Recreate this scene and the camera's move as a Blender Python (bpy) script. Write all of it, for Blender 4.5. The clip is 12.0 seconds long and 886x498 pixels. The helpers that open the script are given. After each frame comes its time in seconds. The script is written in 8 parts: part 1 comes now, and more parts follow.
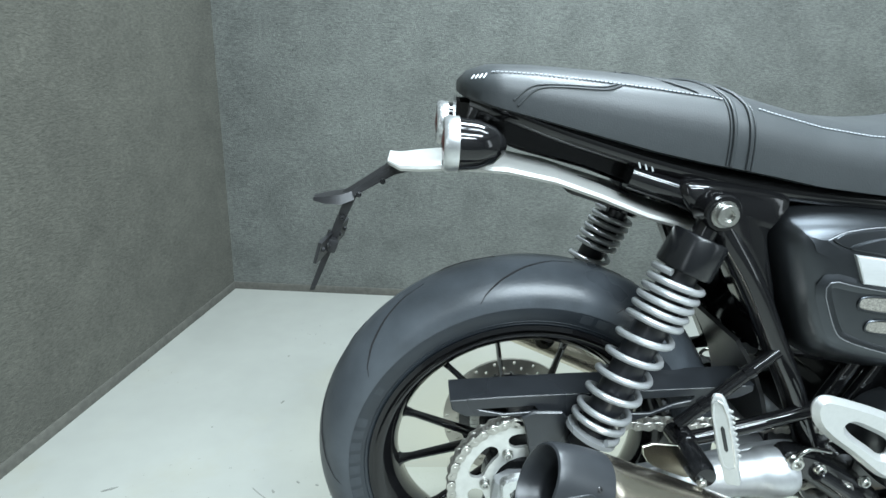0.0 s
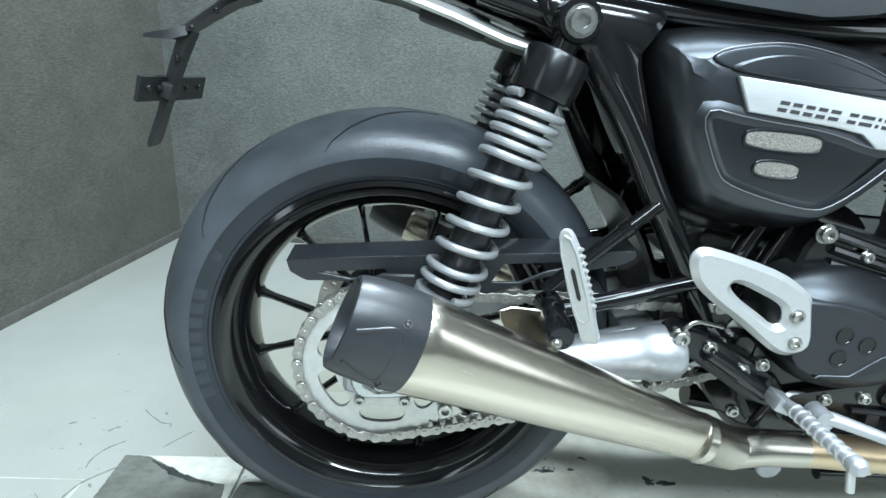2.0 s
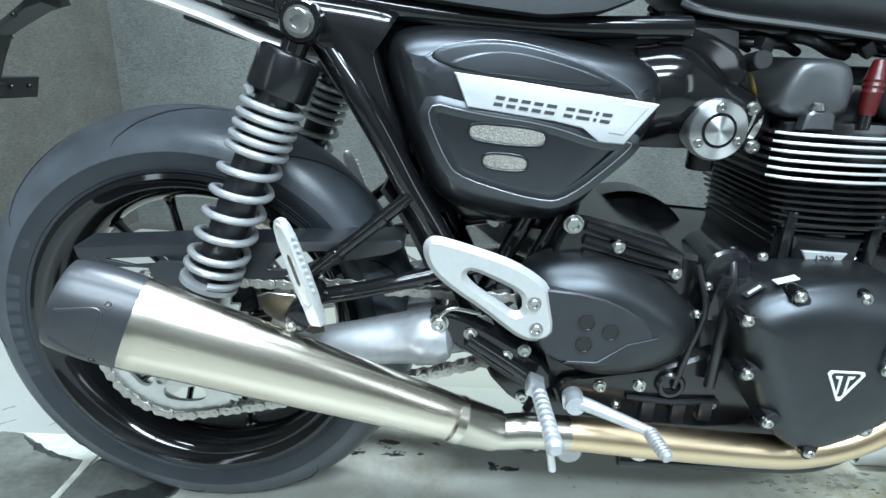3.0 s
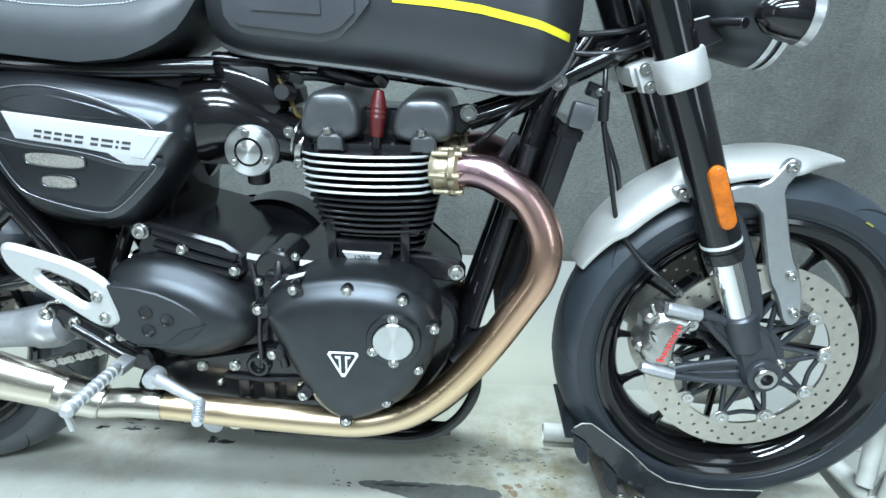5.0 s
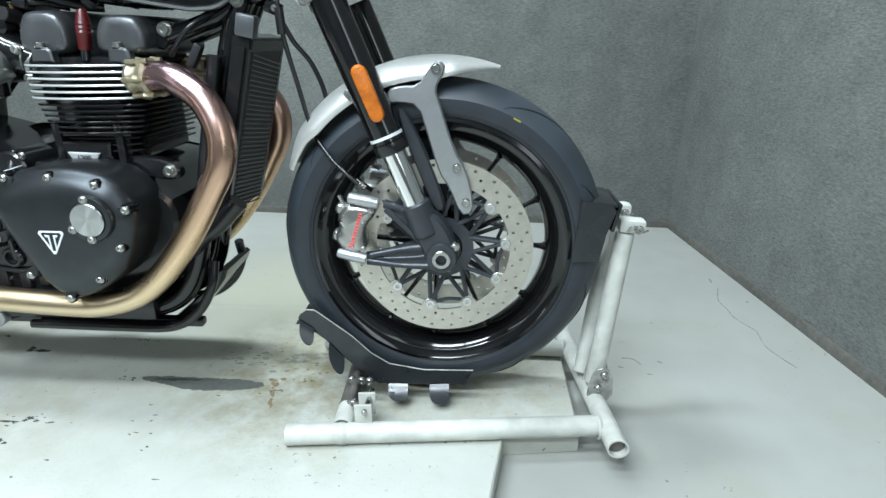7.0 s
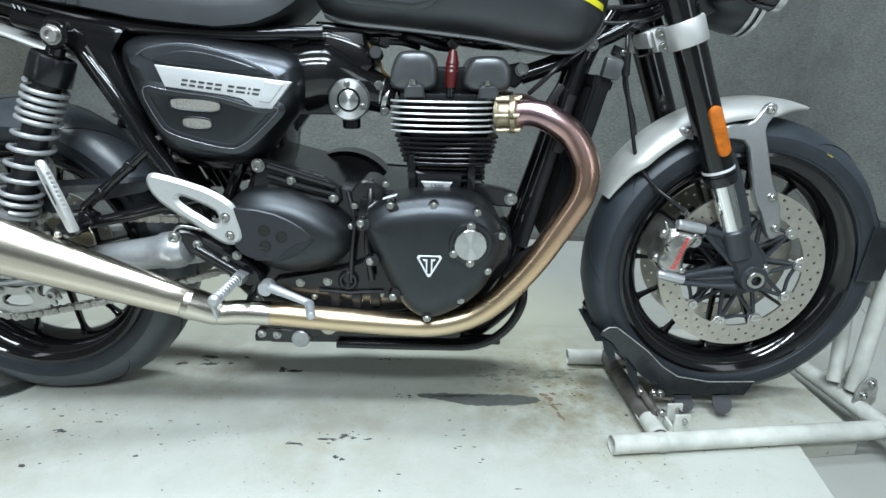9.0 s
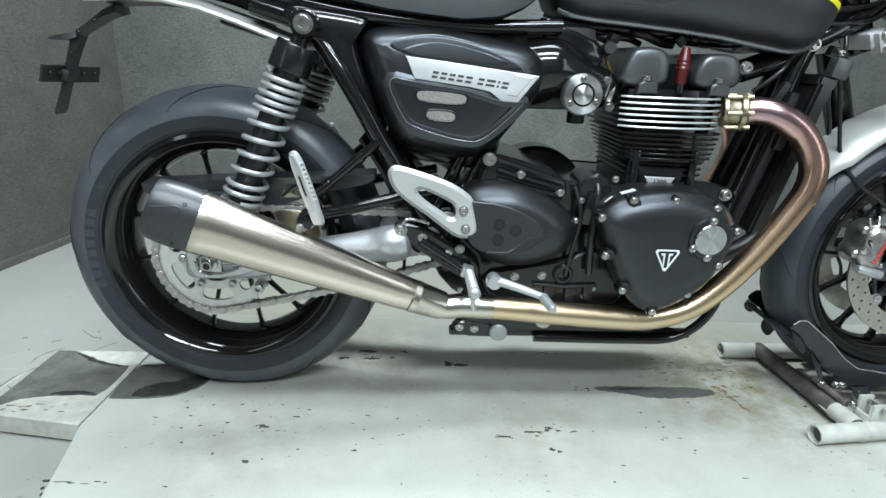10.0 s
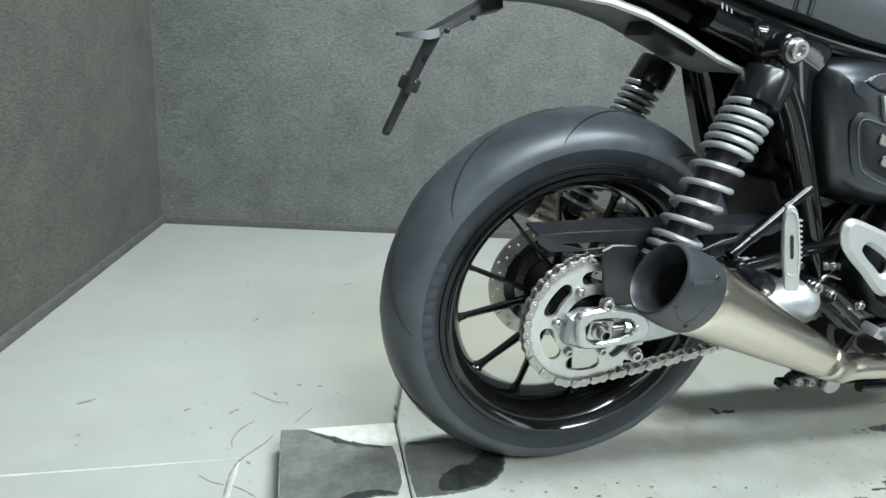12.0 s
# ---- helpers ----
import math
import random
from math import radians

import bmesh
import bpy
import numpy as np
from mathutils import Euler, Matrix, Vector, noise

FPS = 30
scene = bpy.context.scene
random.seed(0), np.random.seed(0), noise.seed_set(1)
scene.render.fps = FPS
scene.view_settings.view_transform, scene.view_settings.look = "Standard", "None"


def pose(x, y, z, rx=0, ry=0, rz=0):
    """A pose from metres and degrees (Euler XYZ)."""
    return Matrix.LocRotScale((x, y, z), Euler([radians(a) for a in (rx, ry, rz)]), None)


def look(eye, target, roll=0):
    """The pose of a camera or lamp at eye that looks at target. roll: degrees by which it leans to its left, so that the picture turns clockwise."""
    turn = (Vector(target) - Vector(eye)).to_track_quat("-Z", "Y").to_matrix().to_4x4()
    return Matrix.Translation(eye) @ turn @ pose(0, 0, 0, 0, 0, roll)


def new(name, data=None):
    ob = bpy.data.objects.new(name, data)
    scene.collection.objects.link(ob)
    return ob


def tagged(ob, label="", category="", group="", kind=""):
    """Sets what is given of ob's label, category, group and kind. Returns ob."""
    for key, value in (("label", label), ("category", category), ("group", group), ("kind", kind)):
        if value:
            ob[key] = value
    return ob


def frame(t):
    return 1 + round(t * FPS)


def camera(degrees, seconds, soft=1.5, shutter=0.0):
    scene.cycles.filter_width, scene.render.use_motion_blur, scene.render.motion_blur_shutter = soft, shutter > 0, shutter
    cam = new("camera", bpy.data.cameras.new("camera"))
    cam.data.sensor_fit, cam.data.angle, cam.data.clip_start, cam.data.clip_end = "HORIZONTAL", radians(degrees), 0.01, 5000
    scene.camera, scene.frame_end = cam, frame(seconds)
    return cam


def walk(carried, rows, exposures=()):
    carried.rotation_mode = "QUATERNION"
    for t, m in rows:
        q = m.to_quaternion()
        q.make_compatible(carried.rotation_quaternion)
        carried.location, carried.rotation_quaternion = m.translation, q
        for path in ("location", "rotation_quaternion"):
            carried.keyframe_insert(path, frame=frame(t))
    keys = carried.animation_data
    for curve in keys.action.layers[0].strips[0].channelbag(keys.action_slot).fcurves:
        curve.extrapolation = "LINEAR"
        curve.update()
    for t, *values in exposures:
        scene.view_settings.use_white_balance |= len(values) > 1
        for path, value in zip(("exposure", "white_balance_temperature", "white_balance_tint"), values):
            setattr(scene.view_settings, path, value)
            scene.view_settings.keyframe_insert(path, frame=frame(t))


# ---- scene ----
cam = camera(76.0, 12.0)
PATH = [
    (0, (-0.164, -0.763, 0.88), (-0.054, 1.129, 0.242), 2.3),
    (0.5, (-0.224, -0.774, 0.765), (-0.108, 1.122, 0.139), 2.8),
    (1, (-0.209, -0.773, 0.675), (-0.083, 1.124, 0.054), 3.4),
    (1.5, (-0.105, -0.753, 0.669), (0.017, 1.141, 0.04), 3.5),
    (2, (0.042, -0.74, 0.685), (0.135, 1.149, 0.034), 3.1),
    (2.5, (0.205, -0.755, 0.703), (0.266, 1.129, 0.035), 2.9),
    (3, (0.351, -0.778, 0.703), (0.357, 1.107, 0.033), 2.5),
    (3.2, (0.413, -0.79, 0.701), (0.394, 1.096, 0.034), 2.3),
    (3.6, (0.53, -0.814, 0.711), (0.482, 1.072, 0.043), 1.96),
    (4.0, (0.644, -0.839, 0.736), (0.591, 1.045, 0.062), 1.66),
    (4.4, (0.764, -0.86, 0.762), (0.71, 1.021, 0.079), 1.39),
    (4.8, (0.899, -0.871, 0.774), (0.826, 1.005, 0.083), 1.1),
    (5, (0.97, -0.878, 0.775), (0.878, 0.996, 0.083), 1.0),
    (5.5, (1.157, -0.864, 0.769), (1.032, 1.002, 0.063), 0.4),
    (6, (1.308, -0.886, 0.759), (1.169, 0.973, 0.037), -0.0),
    (6.5, (1.429, -0.956, 0.717), (1.293, 0.907, 0.002), -0.2),
    (6.7, (1.459, -0.988, 0.689), (1.327, 0.878, -0.016), -0.2),
    (7.1, (1.478, -1.036, 0.658), (1.355, 0.838, -0.027), -0.11),
    (7.5, (1.407, -1.062, 0.654), (1.301, 0.823, -0.007), 0.19),
    (7.9, (1.276, -1.077, 0.664), (1.195, 0.817, 0.023), 0.54),
    (8.3, (1.114, -1.089, 0.677), (1.065, 0.808, 0.042), 0.8),
    (8.5, (1.028, -1.093, 0.684), (1.0, 0.801, 0.042), 0.9),
    (9, (0.827, -1.122, 0.691), (0.832, 0.777, 0.064), 1.0),
    (9.5, (0.602, -1.158, 0.691), (0.647, 0.74, 0.061), 1.4),
    (10, (0.382, -1.121, 0.678), (0.473, 0.772, 0.04), 2.1),
    (10.5, (0.148, -1.122, 0.689), (0.286, 0.77, 0.054), 3.3),
    (11, (-0.063, -1.07, 0.678), (0.123, 0.818, 0.045), 4.4),
    (11.5, (-0.27, -0.934, 0.668), (0.024, 0.935, 0.02), 5.3),
    (12, (-0.447, -0.795, 0.674), (0.094, 1.014, 0.015), 6.4),
]
LIGHT = [(0, -0.1, 6300, 10), (1, -0.2, 6350, 10), (2.5, -0.08, 6000, 10), (5, 0.1, 5950, 10), (6.5, -0.1, 6250, 11), (9, -0.4, 6350, 13), (11, -0.46, 6500, 13), (12, -0.26, 6550, 13)]
walk(cam, [(t, look(eye, target, roll)) for t, eye, target, roll in PATH], LIGHT)

# ---- light ----
world = bpy.data.worlds.new("world")
scene.world = world
world.use_nodes = True
world.node_tree.nodes["Background"].inputs[0].default_value = (0.75, 0.85, 0.9, 1)
world.node_tree.nodes["Background"].inputs[1].default_value = 0.05
scene.view_settings.exposure = 0.0


def ceiling_lamp(x, y, sx, sy, watts, colour=(0.865, 1.0, 1.06)):
    data = bpy.data.lights.new("area_lamp", "AREA")
    data.shape, data.size, data.size_y, data.energy, data.color = "RECTANGLE", sx, sy, watts, colour
    ob = new("area_lamp", data)
    ob.matrix_world = pose(x, y, 2.56, 0, 0, 0)
    return ob


for lx, ly, w in ((0.0, -0.35, 26), (1.0, -0.35, 24), (0.0, -1.45, 48), (1.0, -1.45, 60), (0.0, -2.45, 60), (1.0, -2.45, 72), (0.5, 0.50, 112)):
    ceiling_lamp(lx, ly, 0.9, 0.30, w)


# Unseen upright lamps, added for the highlight lines on fork legs and side cover.
def highlight_strip(x, y, turn, wide, watts):
    data = bpy.data.lights.new("highlight_strip", "AREA")
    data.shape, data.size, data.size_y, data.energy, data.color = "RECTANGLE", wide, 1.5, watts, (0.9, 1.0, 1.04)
    ob = new("highlight_strip", data)
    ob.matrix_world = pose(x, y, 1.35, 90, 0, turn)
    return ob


highlight_strip(2.30, -1.75, 32, 0.40, 8)
highlight_strip(-1.20, -1.95, -32, 0.15, 4)


# ---- materials ----
def material(name, colour, rough=0.5, metal=0.0, vary=0.12, scale=40.0, bump=0.0, bump_scale=300.0, rough_vary=0.1, coat=0.0, big=3.0, stretch=None):
    """A surface with variation at two scales, fine relief and uneven gloss."""
    m = bpy.data.materials.new(name)
    m.use_nodes = True
    nt = m.node_tree
    b = nt.nodes["Principled BSDF"]
    tc = nt.nodes.new("ShaderNodeTexCoord")
    src = tc.outputs["Object"]
    if stretch:
        mp = nt.nodes.new("ShaderNodeMapping")
        mp.inputs["Scale"].default_value = stretch
        nt.links.new(src, mp.inputs[0])
        src = mp.outputs[0]

    def noise_node(s, detail):
        n = nt.nodes.new("ShaderNodeTexNoise")
        n.inputs["Scale"].default_value, n.inputs["Detail"].default_value = s, detail
        nt.links.new(src, n.inputs["Vector"])
        return n

    fine, wide = noise_node(scale, 4), noise_node(big, 3)
    add = nt.nodes.new("ShaderNodeMath")
    add.operation = "ADD"
    nt.links.new(fine.outputs[0], add.inputs[0])
    nt.links.new(wide.outputs[0], add.inputs[1])
    rng = nt.nodes.new("ShaderNodeMapRange")
    rng.inputs["From Min"].default_value, rng.inputs["From Max"].default_value = 0.6, 1.4
    rng.inputs["To Min"].default_value, rng.inputs["To Max"].default_value = 1 - vary, 1 + vary
    nt.links.new(add.outputs[0], rng.inputs["Value"])
    mul = nt.nodes.new("ShaderNodeVectorMath")
    mul.operation = "SCALE"
    mul.inputs[0].default_value = colour
    nt.links.new(rng.outputs[0], mul.inputs["Scale"])
    nt.links.new(mul.outputs[0], b.inputs["Base Color"])
    rr = nt.nodes.new("ShaderNodeMapRange")
    rr.inputs["From Min"].default_value, rr.inputs["From Max"].default_value = 0.3, 0.7
    rr.inputs["To Min"].default_value, rr.inputs["To Max"].default_value = max(0.02, rough - rough_vary), min(1, rough + rough_vary)
    nt.links.new(wide.outputs[0], rr.inputs["Value"])
    nt.links.new(rr.outputs[0], b.inputs["Roughness"])
    b.inputs["Metallic"].default_value = metal
    b.inputs["Coat Weight"].default_value = coat
    b.inputs["Coat Roughness"].default_value = 0.05
    if bump:
        bn = noise_node(bump_scale, 2)
        bp = nt.nodes.new("ShaderNodeBump")
        bp.inputs["Strength"].default_value, bp.inputs["Distance"].default_value = bump, 0.002
        nt.links.new(bn.outputs[0], bp.inputs["Height"])
        nt.links.new(bp.outputs[0], b.inputs["Normal"])
    return m


GLOSS = material("gloss_black_paint", (0.0055, 0.0055, 0.006), 0.09, vary=0.2, rough_vary=0.05)
SATIN = material("satin_black_coating", (0.0088, 0.0090, 0.0098), 0.17, vary=0.25, bump=0.025, bump_scale=400, rough_vary=0.06)
MATT = material("matt_black_cover", (0.049, 0.053, 0.057), 0.38, vary=0.15, bump=0.04, bump_scale=900, rough_vary=0.06, metal=0.85)
GREY_PAINT = material("dark_grey_matt_paint", (0.062, 0.067, 0.073), 0.31, vary=0.06, bump=0.015, bump_scale=1500, rough_vary=0.03, metal=0.92)
PLASTIC = material("black_plastic", (0.010, 0.010, 0.011), 0.38, vary=0.25, bump=0.12, bump_scale=700)
RUBBER = material("tyre_sidewall_rubber", (0.014, 0.018, 0.023), 0.43, vary=0.3, scale=25, bump=0.08, bump_scale=400, rough_vary=0.08)
TREAD = material("tyre_tread_rubber", (0.050, 0.057, 0.065), 0.36, vary=0.35, scale=26, bump=0.14, bump_scale=260, rough_vary=0.12, big=7.0)
NEWTREAD = material("clean_tread_rubber", (0.027, 0.034, 0.042), 0.46, vary=0.3, scale=18, bump=0.1, bump_scale=350, rough_vary=0.1)
SIPE = material("tyre_groove", (0.008, 0.008, 0.009), 0.8)
RUBBER_MARK = material("raised_tyre_mark", (0.027, 0.032, 0.038), 0.50, vary=0.5, scale=60)
VINYL = material("seat_vinyl", (0.025, 0.0285, 0.0305), 0.45, vary=0.12, scale=60, bump=0.10, bump_scale=600, rough_vary=0.06)
THREAD = material("pale_stitching", (0.45, 0.47, 0.5), 0.7)
GUARDSILVER = material("satin_silver_guard_paint", (0.52, 0.52, 0.495), 0.42, metal=0.5, vary=0.05, scale=160, rough_vary=0.05)
HEELSILVER = material("bead_blasted_alloy", (0.50, 0.505, 0.495), 0.42, metal=0.5, vary=0.06, scale=160, bump=0.04, bump_scale=900)
STAYGREY = material("grey_cast_stay", (0.42, 0.43, 0.44), 0.33, metal=0.9, vary=0.1, scale=90, bump=0.05, bump_scale=500)
CLAMPSILVER = material("bead_blasted_clamp", (0.52, 0.52, 0.51), 0.45, metal=0.55, vary=0.06, scale=160)
CALIPER = material("nickelled_caliper", (0.37, 0.365, 0.345), 0.32, metal=0.9, vary=0.14, scale=70, bump=0.06, bump_scale=400)
CAST = material("cast_aluminium", (0.41, 0.42, 0.43), 0.40, metal=0.65, vary=0.16, scale=90, bump=0.08, bump_scale=500)
ALU = material("machined_aluminium", (0.52, 0.53, 0.53), 0.28, metal=0.85, vary=0.12, scale=150)
STEEL = material("zinc_steel", (0.42, 0.42, 0.40), 0.28, metal=1.0, vary=0.25, scale=200)
DISC = material("brake_disc_steel", (0.50, 0.475, 0.42), 0.36, metal=0.9, vary=0.16, scale=60)
BRUSHED = material("brushed_stainless", (0.52, 0.49, 0.425), 0.24, metal=1.0, vary=0.02, scale=40, rough_vary=0.01)
BADGE = material("brushed_badge_silver", (0.60, 0.61, 0.61), 0.34, metal=0.55, vary=0.06, scale=60, stretch=(1, 12, 12))
GUNMETAL = material("gunmetal_casting", (0.12, 0.125, 0.13), 0.36, metal=0.75, vary=0.15, bump=0.05, bump_scale=500, rough_vary=0.05)
FORKGREY = material("anthracite_casting", (0.036, 0.040, 0.046), 0.36, metal=0.3, vary=0.15, bump=0.08)
GOLD = material("tarnished_flange", (0.38, 0.325, 0.225), 0.40, metal=0.85, vary=0.3, scale=80, bump=0.2, bump_scale=200)
SPRING = material("grey_spring_coating", (0.40, 0.41, 0.415), 0.36, metal=0.55, vary=0.08)
CHROME = material("chrome", (0.8, 0.8, 0.8), 0.08, metal=1.0, vary=0.03, rough_vary=0.03)
AMBER = material("amber_reflector", (0.42, 0.105, 0.003), 0.22, vary=0.5, scale=70, bump=0.8, bump_scale=330, big=28)
RED = material("red_rubber_cap", (0.085, 0.007, 0.008), 0.33, vary=0.25)
REDPAINT = material("red_lettering", (0.6, 0.03, 0.03), 0.5)
YELLOW = material("yellow_stripe", (0.72, 0.68, 0.02), 0.45, vary=0.05)
WHITE = material("white_print", (0.60, 0.62, 0.63), 0.5)
DARKPRINT = material("dark_print", (0.03, 0.03, 0.03), 0.5)
MESH = material("pale_grille_mesh", (0.26, 0.25, 0.22), 0.6, metal=0.3, vary=0.6, scale=500, bump=0.6, bump_scale=500)
LENS = material("smoked_red_lens", (0.10, 0.008, 0.008), 0.1, coat=0.5)
HOSE = material("rubber_hose", (0.008, 0.008, 0.009), 0.32, vary=0.2)
CORE = material("radiator_core", (0.006, 0.006, 0.0065), 0.45, vary=0.3, scale=300)
STANDWHITE = material("chipped_white_enamel", (0.47, 0.475, 0.43), 0.4, vary=0.28, scale=30, bump=0.15, bump_scale=120)
STANDWORN = material("worn_white_steel", (0.34, 0.34, 0.31), 0.42, metal=0.3, vary=0.6, scale=60, bump=0.25, bump_scale=150)
STANDBLACK = material("scuffed_black_steel", (0.014, 0.016, 0.018), 0.19, vary=0.4, scale=30, bump=0.1)
STANDDARK = material("worn_dark_steel", (0.12, 0.11, 0.10), 0.5, metal=0.4, vary=0.7, scale=35, bump=0.3, bump_scale=150)


def turned(m, axis):
    """Gives a metal the radial sheen of a lathe-turned face."""
    nt = m.node_tree
    b = nt.nodes["Principled BSDF"]
    tan = nt.nodes.new("ShaderNodeTangent")
    tan.direction_type, tan.axis = "RADIAL", axis
    nt.links.new(tan.outputs[0], b.inputs["Tangent"])
    b.inputs["Anisotropic"].default_value = 0.92
    b.inputs["Anisotropic Rotation"].default_value = 0.25
    return m


TURNED = turned(material("turned_aluminium", (0.55, 0.56, 0.56), 0.28, metal=1.0, vary=0.06, scale=150), "Y")


def streaked(m, tilt, yaw):
    """Fine lengthwise brush lines in a metal, running along a slanted pipe."""
    nt = m.node_tree
    b = nt.nodes["Principled BSDF"]
    tc = nt.nodes.new("ShaderNodeTexCoord")
    level = nt.nodes.new("ShaderNodeVectorRotate")
    level.rotation_type = "EULER_XYZ"
    level.inputs["Rotation"].default_value = (0, -tilt, -yaw)
    nt.links.new(tc.outputs["Object"], level.inputs["Vector"])
    for size, lo, hi, socket in ((160, 0.95, 1.05, "Base Color"), (260, 0.85, 1.18, "Roughness")):
        mp = nt.nodes.new("ShaderNodeMapping")
        mp.inputs["Scale"].default_value = (0.020, 1, 1)
        nt.links.new(level.outputs[0], mp.inputs[0])
        n = nt.nodes.new("ShaderNodeTexNoise")
        n.inputs["Scale"].default_value, n.inputs["Detail"].default_value, n.inputs["Roughness"].default_value = size, 4, 0.65
        nt.links.new(mp.outputs[0], n.inputs["Vector"])
        rng = nt.nodes.new("ShaderNodeMapRange")
        rng.inputs["From Min"].default_value, rng.inputs["From Max"].default_value = 0.3, 0.7
        rng.inputs["To Min"].default_value, rng.inputs["To Max"].default_value = lo, hi
        nt.links.new(n.outputs[0], rng.inputs["Value"])
        old = b.inputs[socket].links[0].from_socket
        if socket == "Roughness":
            mul = nt.nodes.new("ShaderNodeMath")
            mul.operation = "MULTIPLY"
            nt.links.new(old, mul.inputs[0])
            nt.links.new(rng.outputs[0], mul.inputs[1])
        else:
            mul = nt.nodes.new("ShaderNodeVectorMath")
            mul.operation = "SCALE"
            nt.links.new(old, mul.inputs[0])
            nt.links.new(rng.outputs[0], mul.inputs["Scale"])
        nt.links.new(mul.outputs[0], b.inputs[socket])
    return m


SILENCERSTEEL = streaked(material("brushed_silencer_steel", (0.575, 0.525, 0.44), 0.235, metal=1.0, vary=0.03, scale=14, rough_vary=0.02), 0.40, 0.18)


def ramp_material(name, axis_scale, stops, rough, metal):
    """A metal whose temper colours run along the pipe."""
    m = material(name, (0.5, 0.5, 0.5), rough, metal, vary=0.1)
    nt = m.node_tree
    b = nt.nodes["Principled BSDF"]
    tc = nt.nodes.new("ShaderNodeTexCoord")
    sep = nt.nodes.new("ShaderNodeSeparateXYZ")
    nt.links.new(tc.outputs["Object"], sep.inputs[0])
    rng = nt.nodes.new("ShaderNodeMapRange")
    rng.inputs["From Min"].default_value, rng.inputs["From Max"].default_value = axis_scale
    nt.links.new(sep.outputs["Z"], rng.inputs["Value"])
    wob = nt.nodes.new("ShaderNodeTexNoise")
    wob.inputs["Scale"].default_value = 14
    nt.links.new(tc.outputs["Object"], wob.inputs["Vector"])
    mad = nt.nodes.new("ShaderNodeMath")
    mad.operation = "MULTIPLY_ADD"
    mad.inputs[1].default_value = 0.12
    nt.links.new(wob.outputs[0], mad.inputs[0])
    nt.links.new(rng.outputs[0], mad.inputs[2])
    cr = nt.nodes.new("ShaderNodeValToRGB")
    els = cr.color_ramp.elements
    for i, (p, c) in enumerate(stops):
        e = els[i] if i < 2 else els.new(p)
        e.position, e.color = p, (*c, 1)
    nt.links.new(mad.outputs[0], cr.inputs[0])
    nt.links.new(cr.outputs[0], b.inputs["Base Color"])
    return m


HEADER = ramp_material("heat_tinted_header", (0.2, 0.64), [
    (0.0, (0.63, 0.54, 0.39)), (1.0, (0.44, 0.29, 0.31)), (0.18, (0.62, 0.48, 0.31)), (0.38, (0.61, 0.435, 0.275)),
    (0.60, (0.59, 0.39, 0.27)), (0.80, (0.55, 0.345, 0.265)), (0.94, (0.49, 0.31, 0.285))], 0.28, 1.0)


def carpet(tone=(0.100, 0.105, 0.096)):
    """Grey ribbed carpet glued to the walls."""
    m = material("grey_wall_carpet", tone, 0.95, vary=0.25, scale=9, bump=0.0, big=1.3)
    nt = m.node_tree
    b = nt.nodes["Principled BSDF"]
    tc = nt.nodes.new("ShaderNodeTexCoord")
    mp = nt.nodes.new("ShaderNodeMapping")
    mp.inputs["Scale"].default_value = (0.55, 0.55, 1.9)
    nt.links.new(tc.outputs["Object"], mp.inputs[0])
    n = nt.nodes.new("ShaderNodeTexNoise")
    n.inputs["Scale"].default_value, n.inputs["Detail"].default_value, n.inputs["Roughness"].default_value = 130, 5, 0.8
    nt.links.new(mp.outputs[0], n.inputs["Vector"])
    rng = nt.nodes.new("ShaderNodeMapRange")
    rng.inputs["From Min"].default_value, rng.inputs["From Max"].default_value = 0.3, 0.7
    rng.inputs["To Min"].default_value, rng.inputs["To Max"].default_value = 0.50, 1.50
    nt.links.new(n.outputs[0], rng.inputs["Value"])
    mul = nt.nodes.new("ShaderNodeVectorMath")
    mul.operation = "SCALE"
    nt.links.new(b.inputs["Base Color"].links[0].from_socket, mul.inputs[0])
    nt.links.new(rng.outputs[0], mul.inputs["Scale"])
    nt.links.new(mul.outputs[0], b.inputs["Base Color"])
    bp = nt.nodes.new("ShaderNodeBump")
    bp.inputs["Strength"].default_value, bp.inputs["Distance"].default_value = 0.7, 0.004
    nt.links.new(n.outputs[0], bp.inputs["Height"])
    nt.links.new(bp.outputs[0], b.inputs["Normal"])
    return m


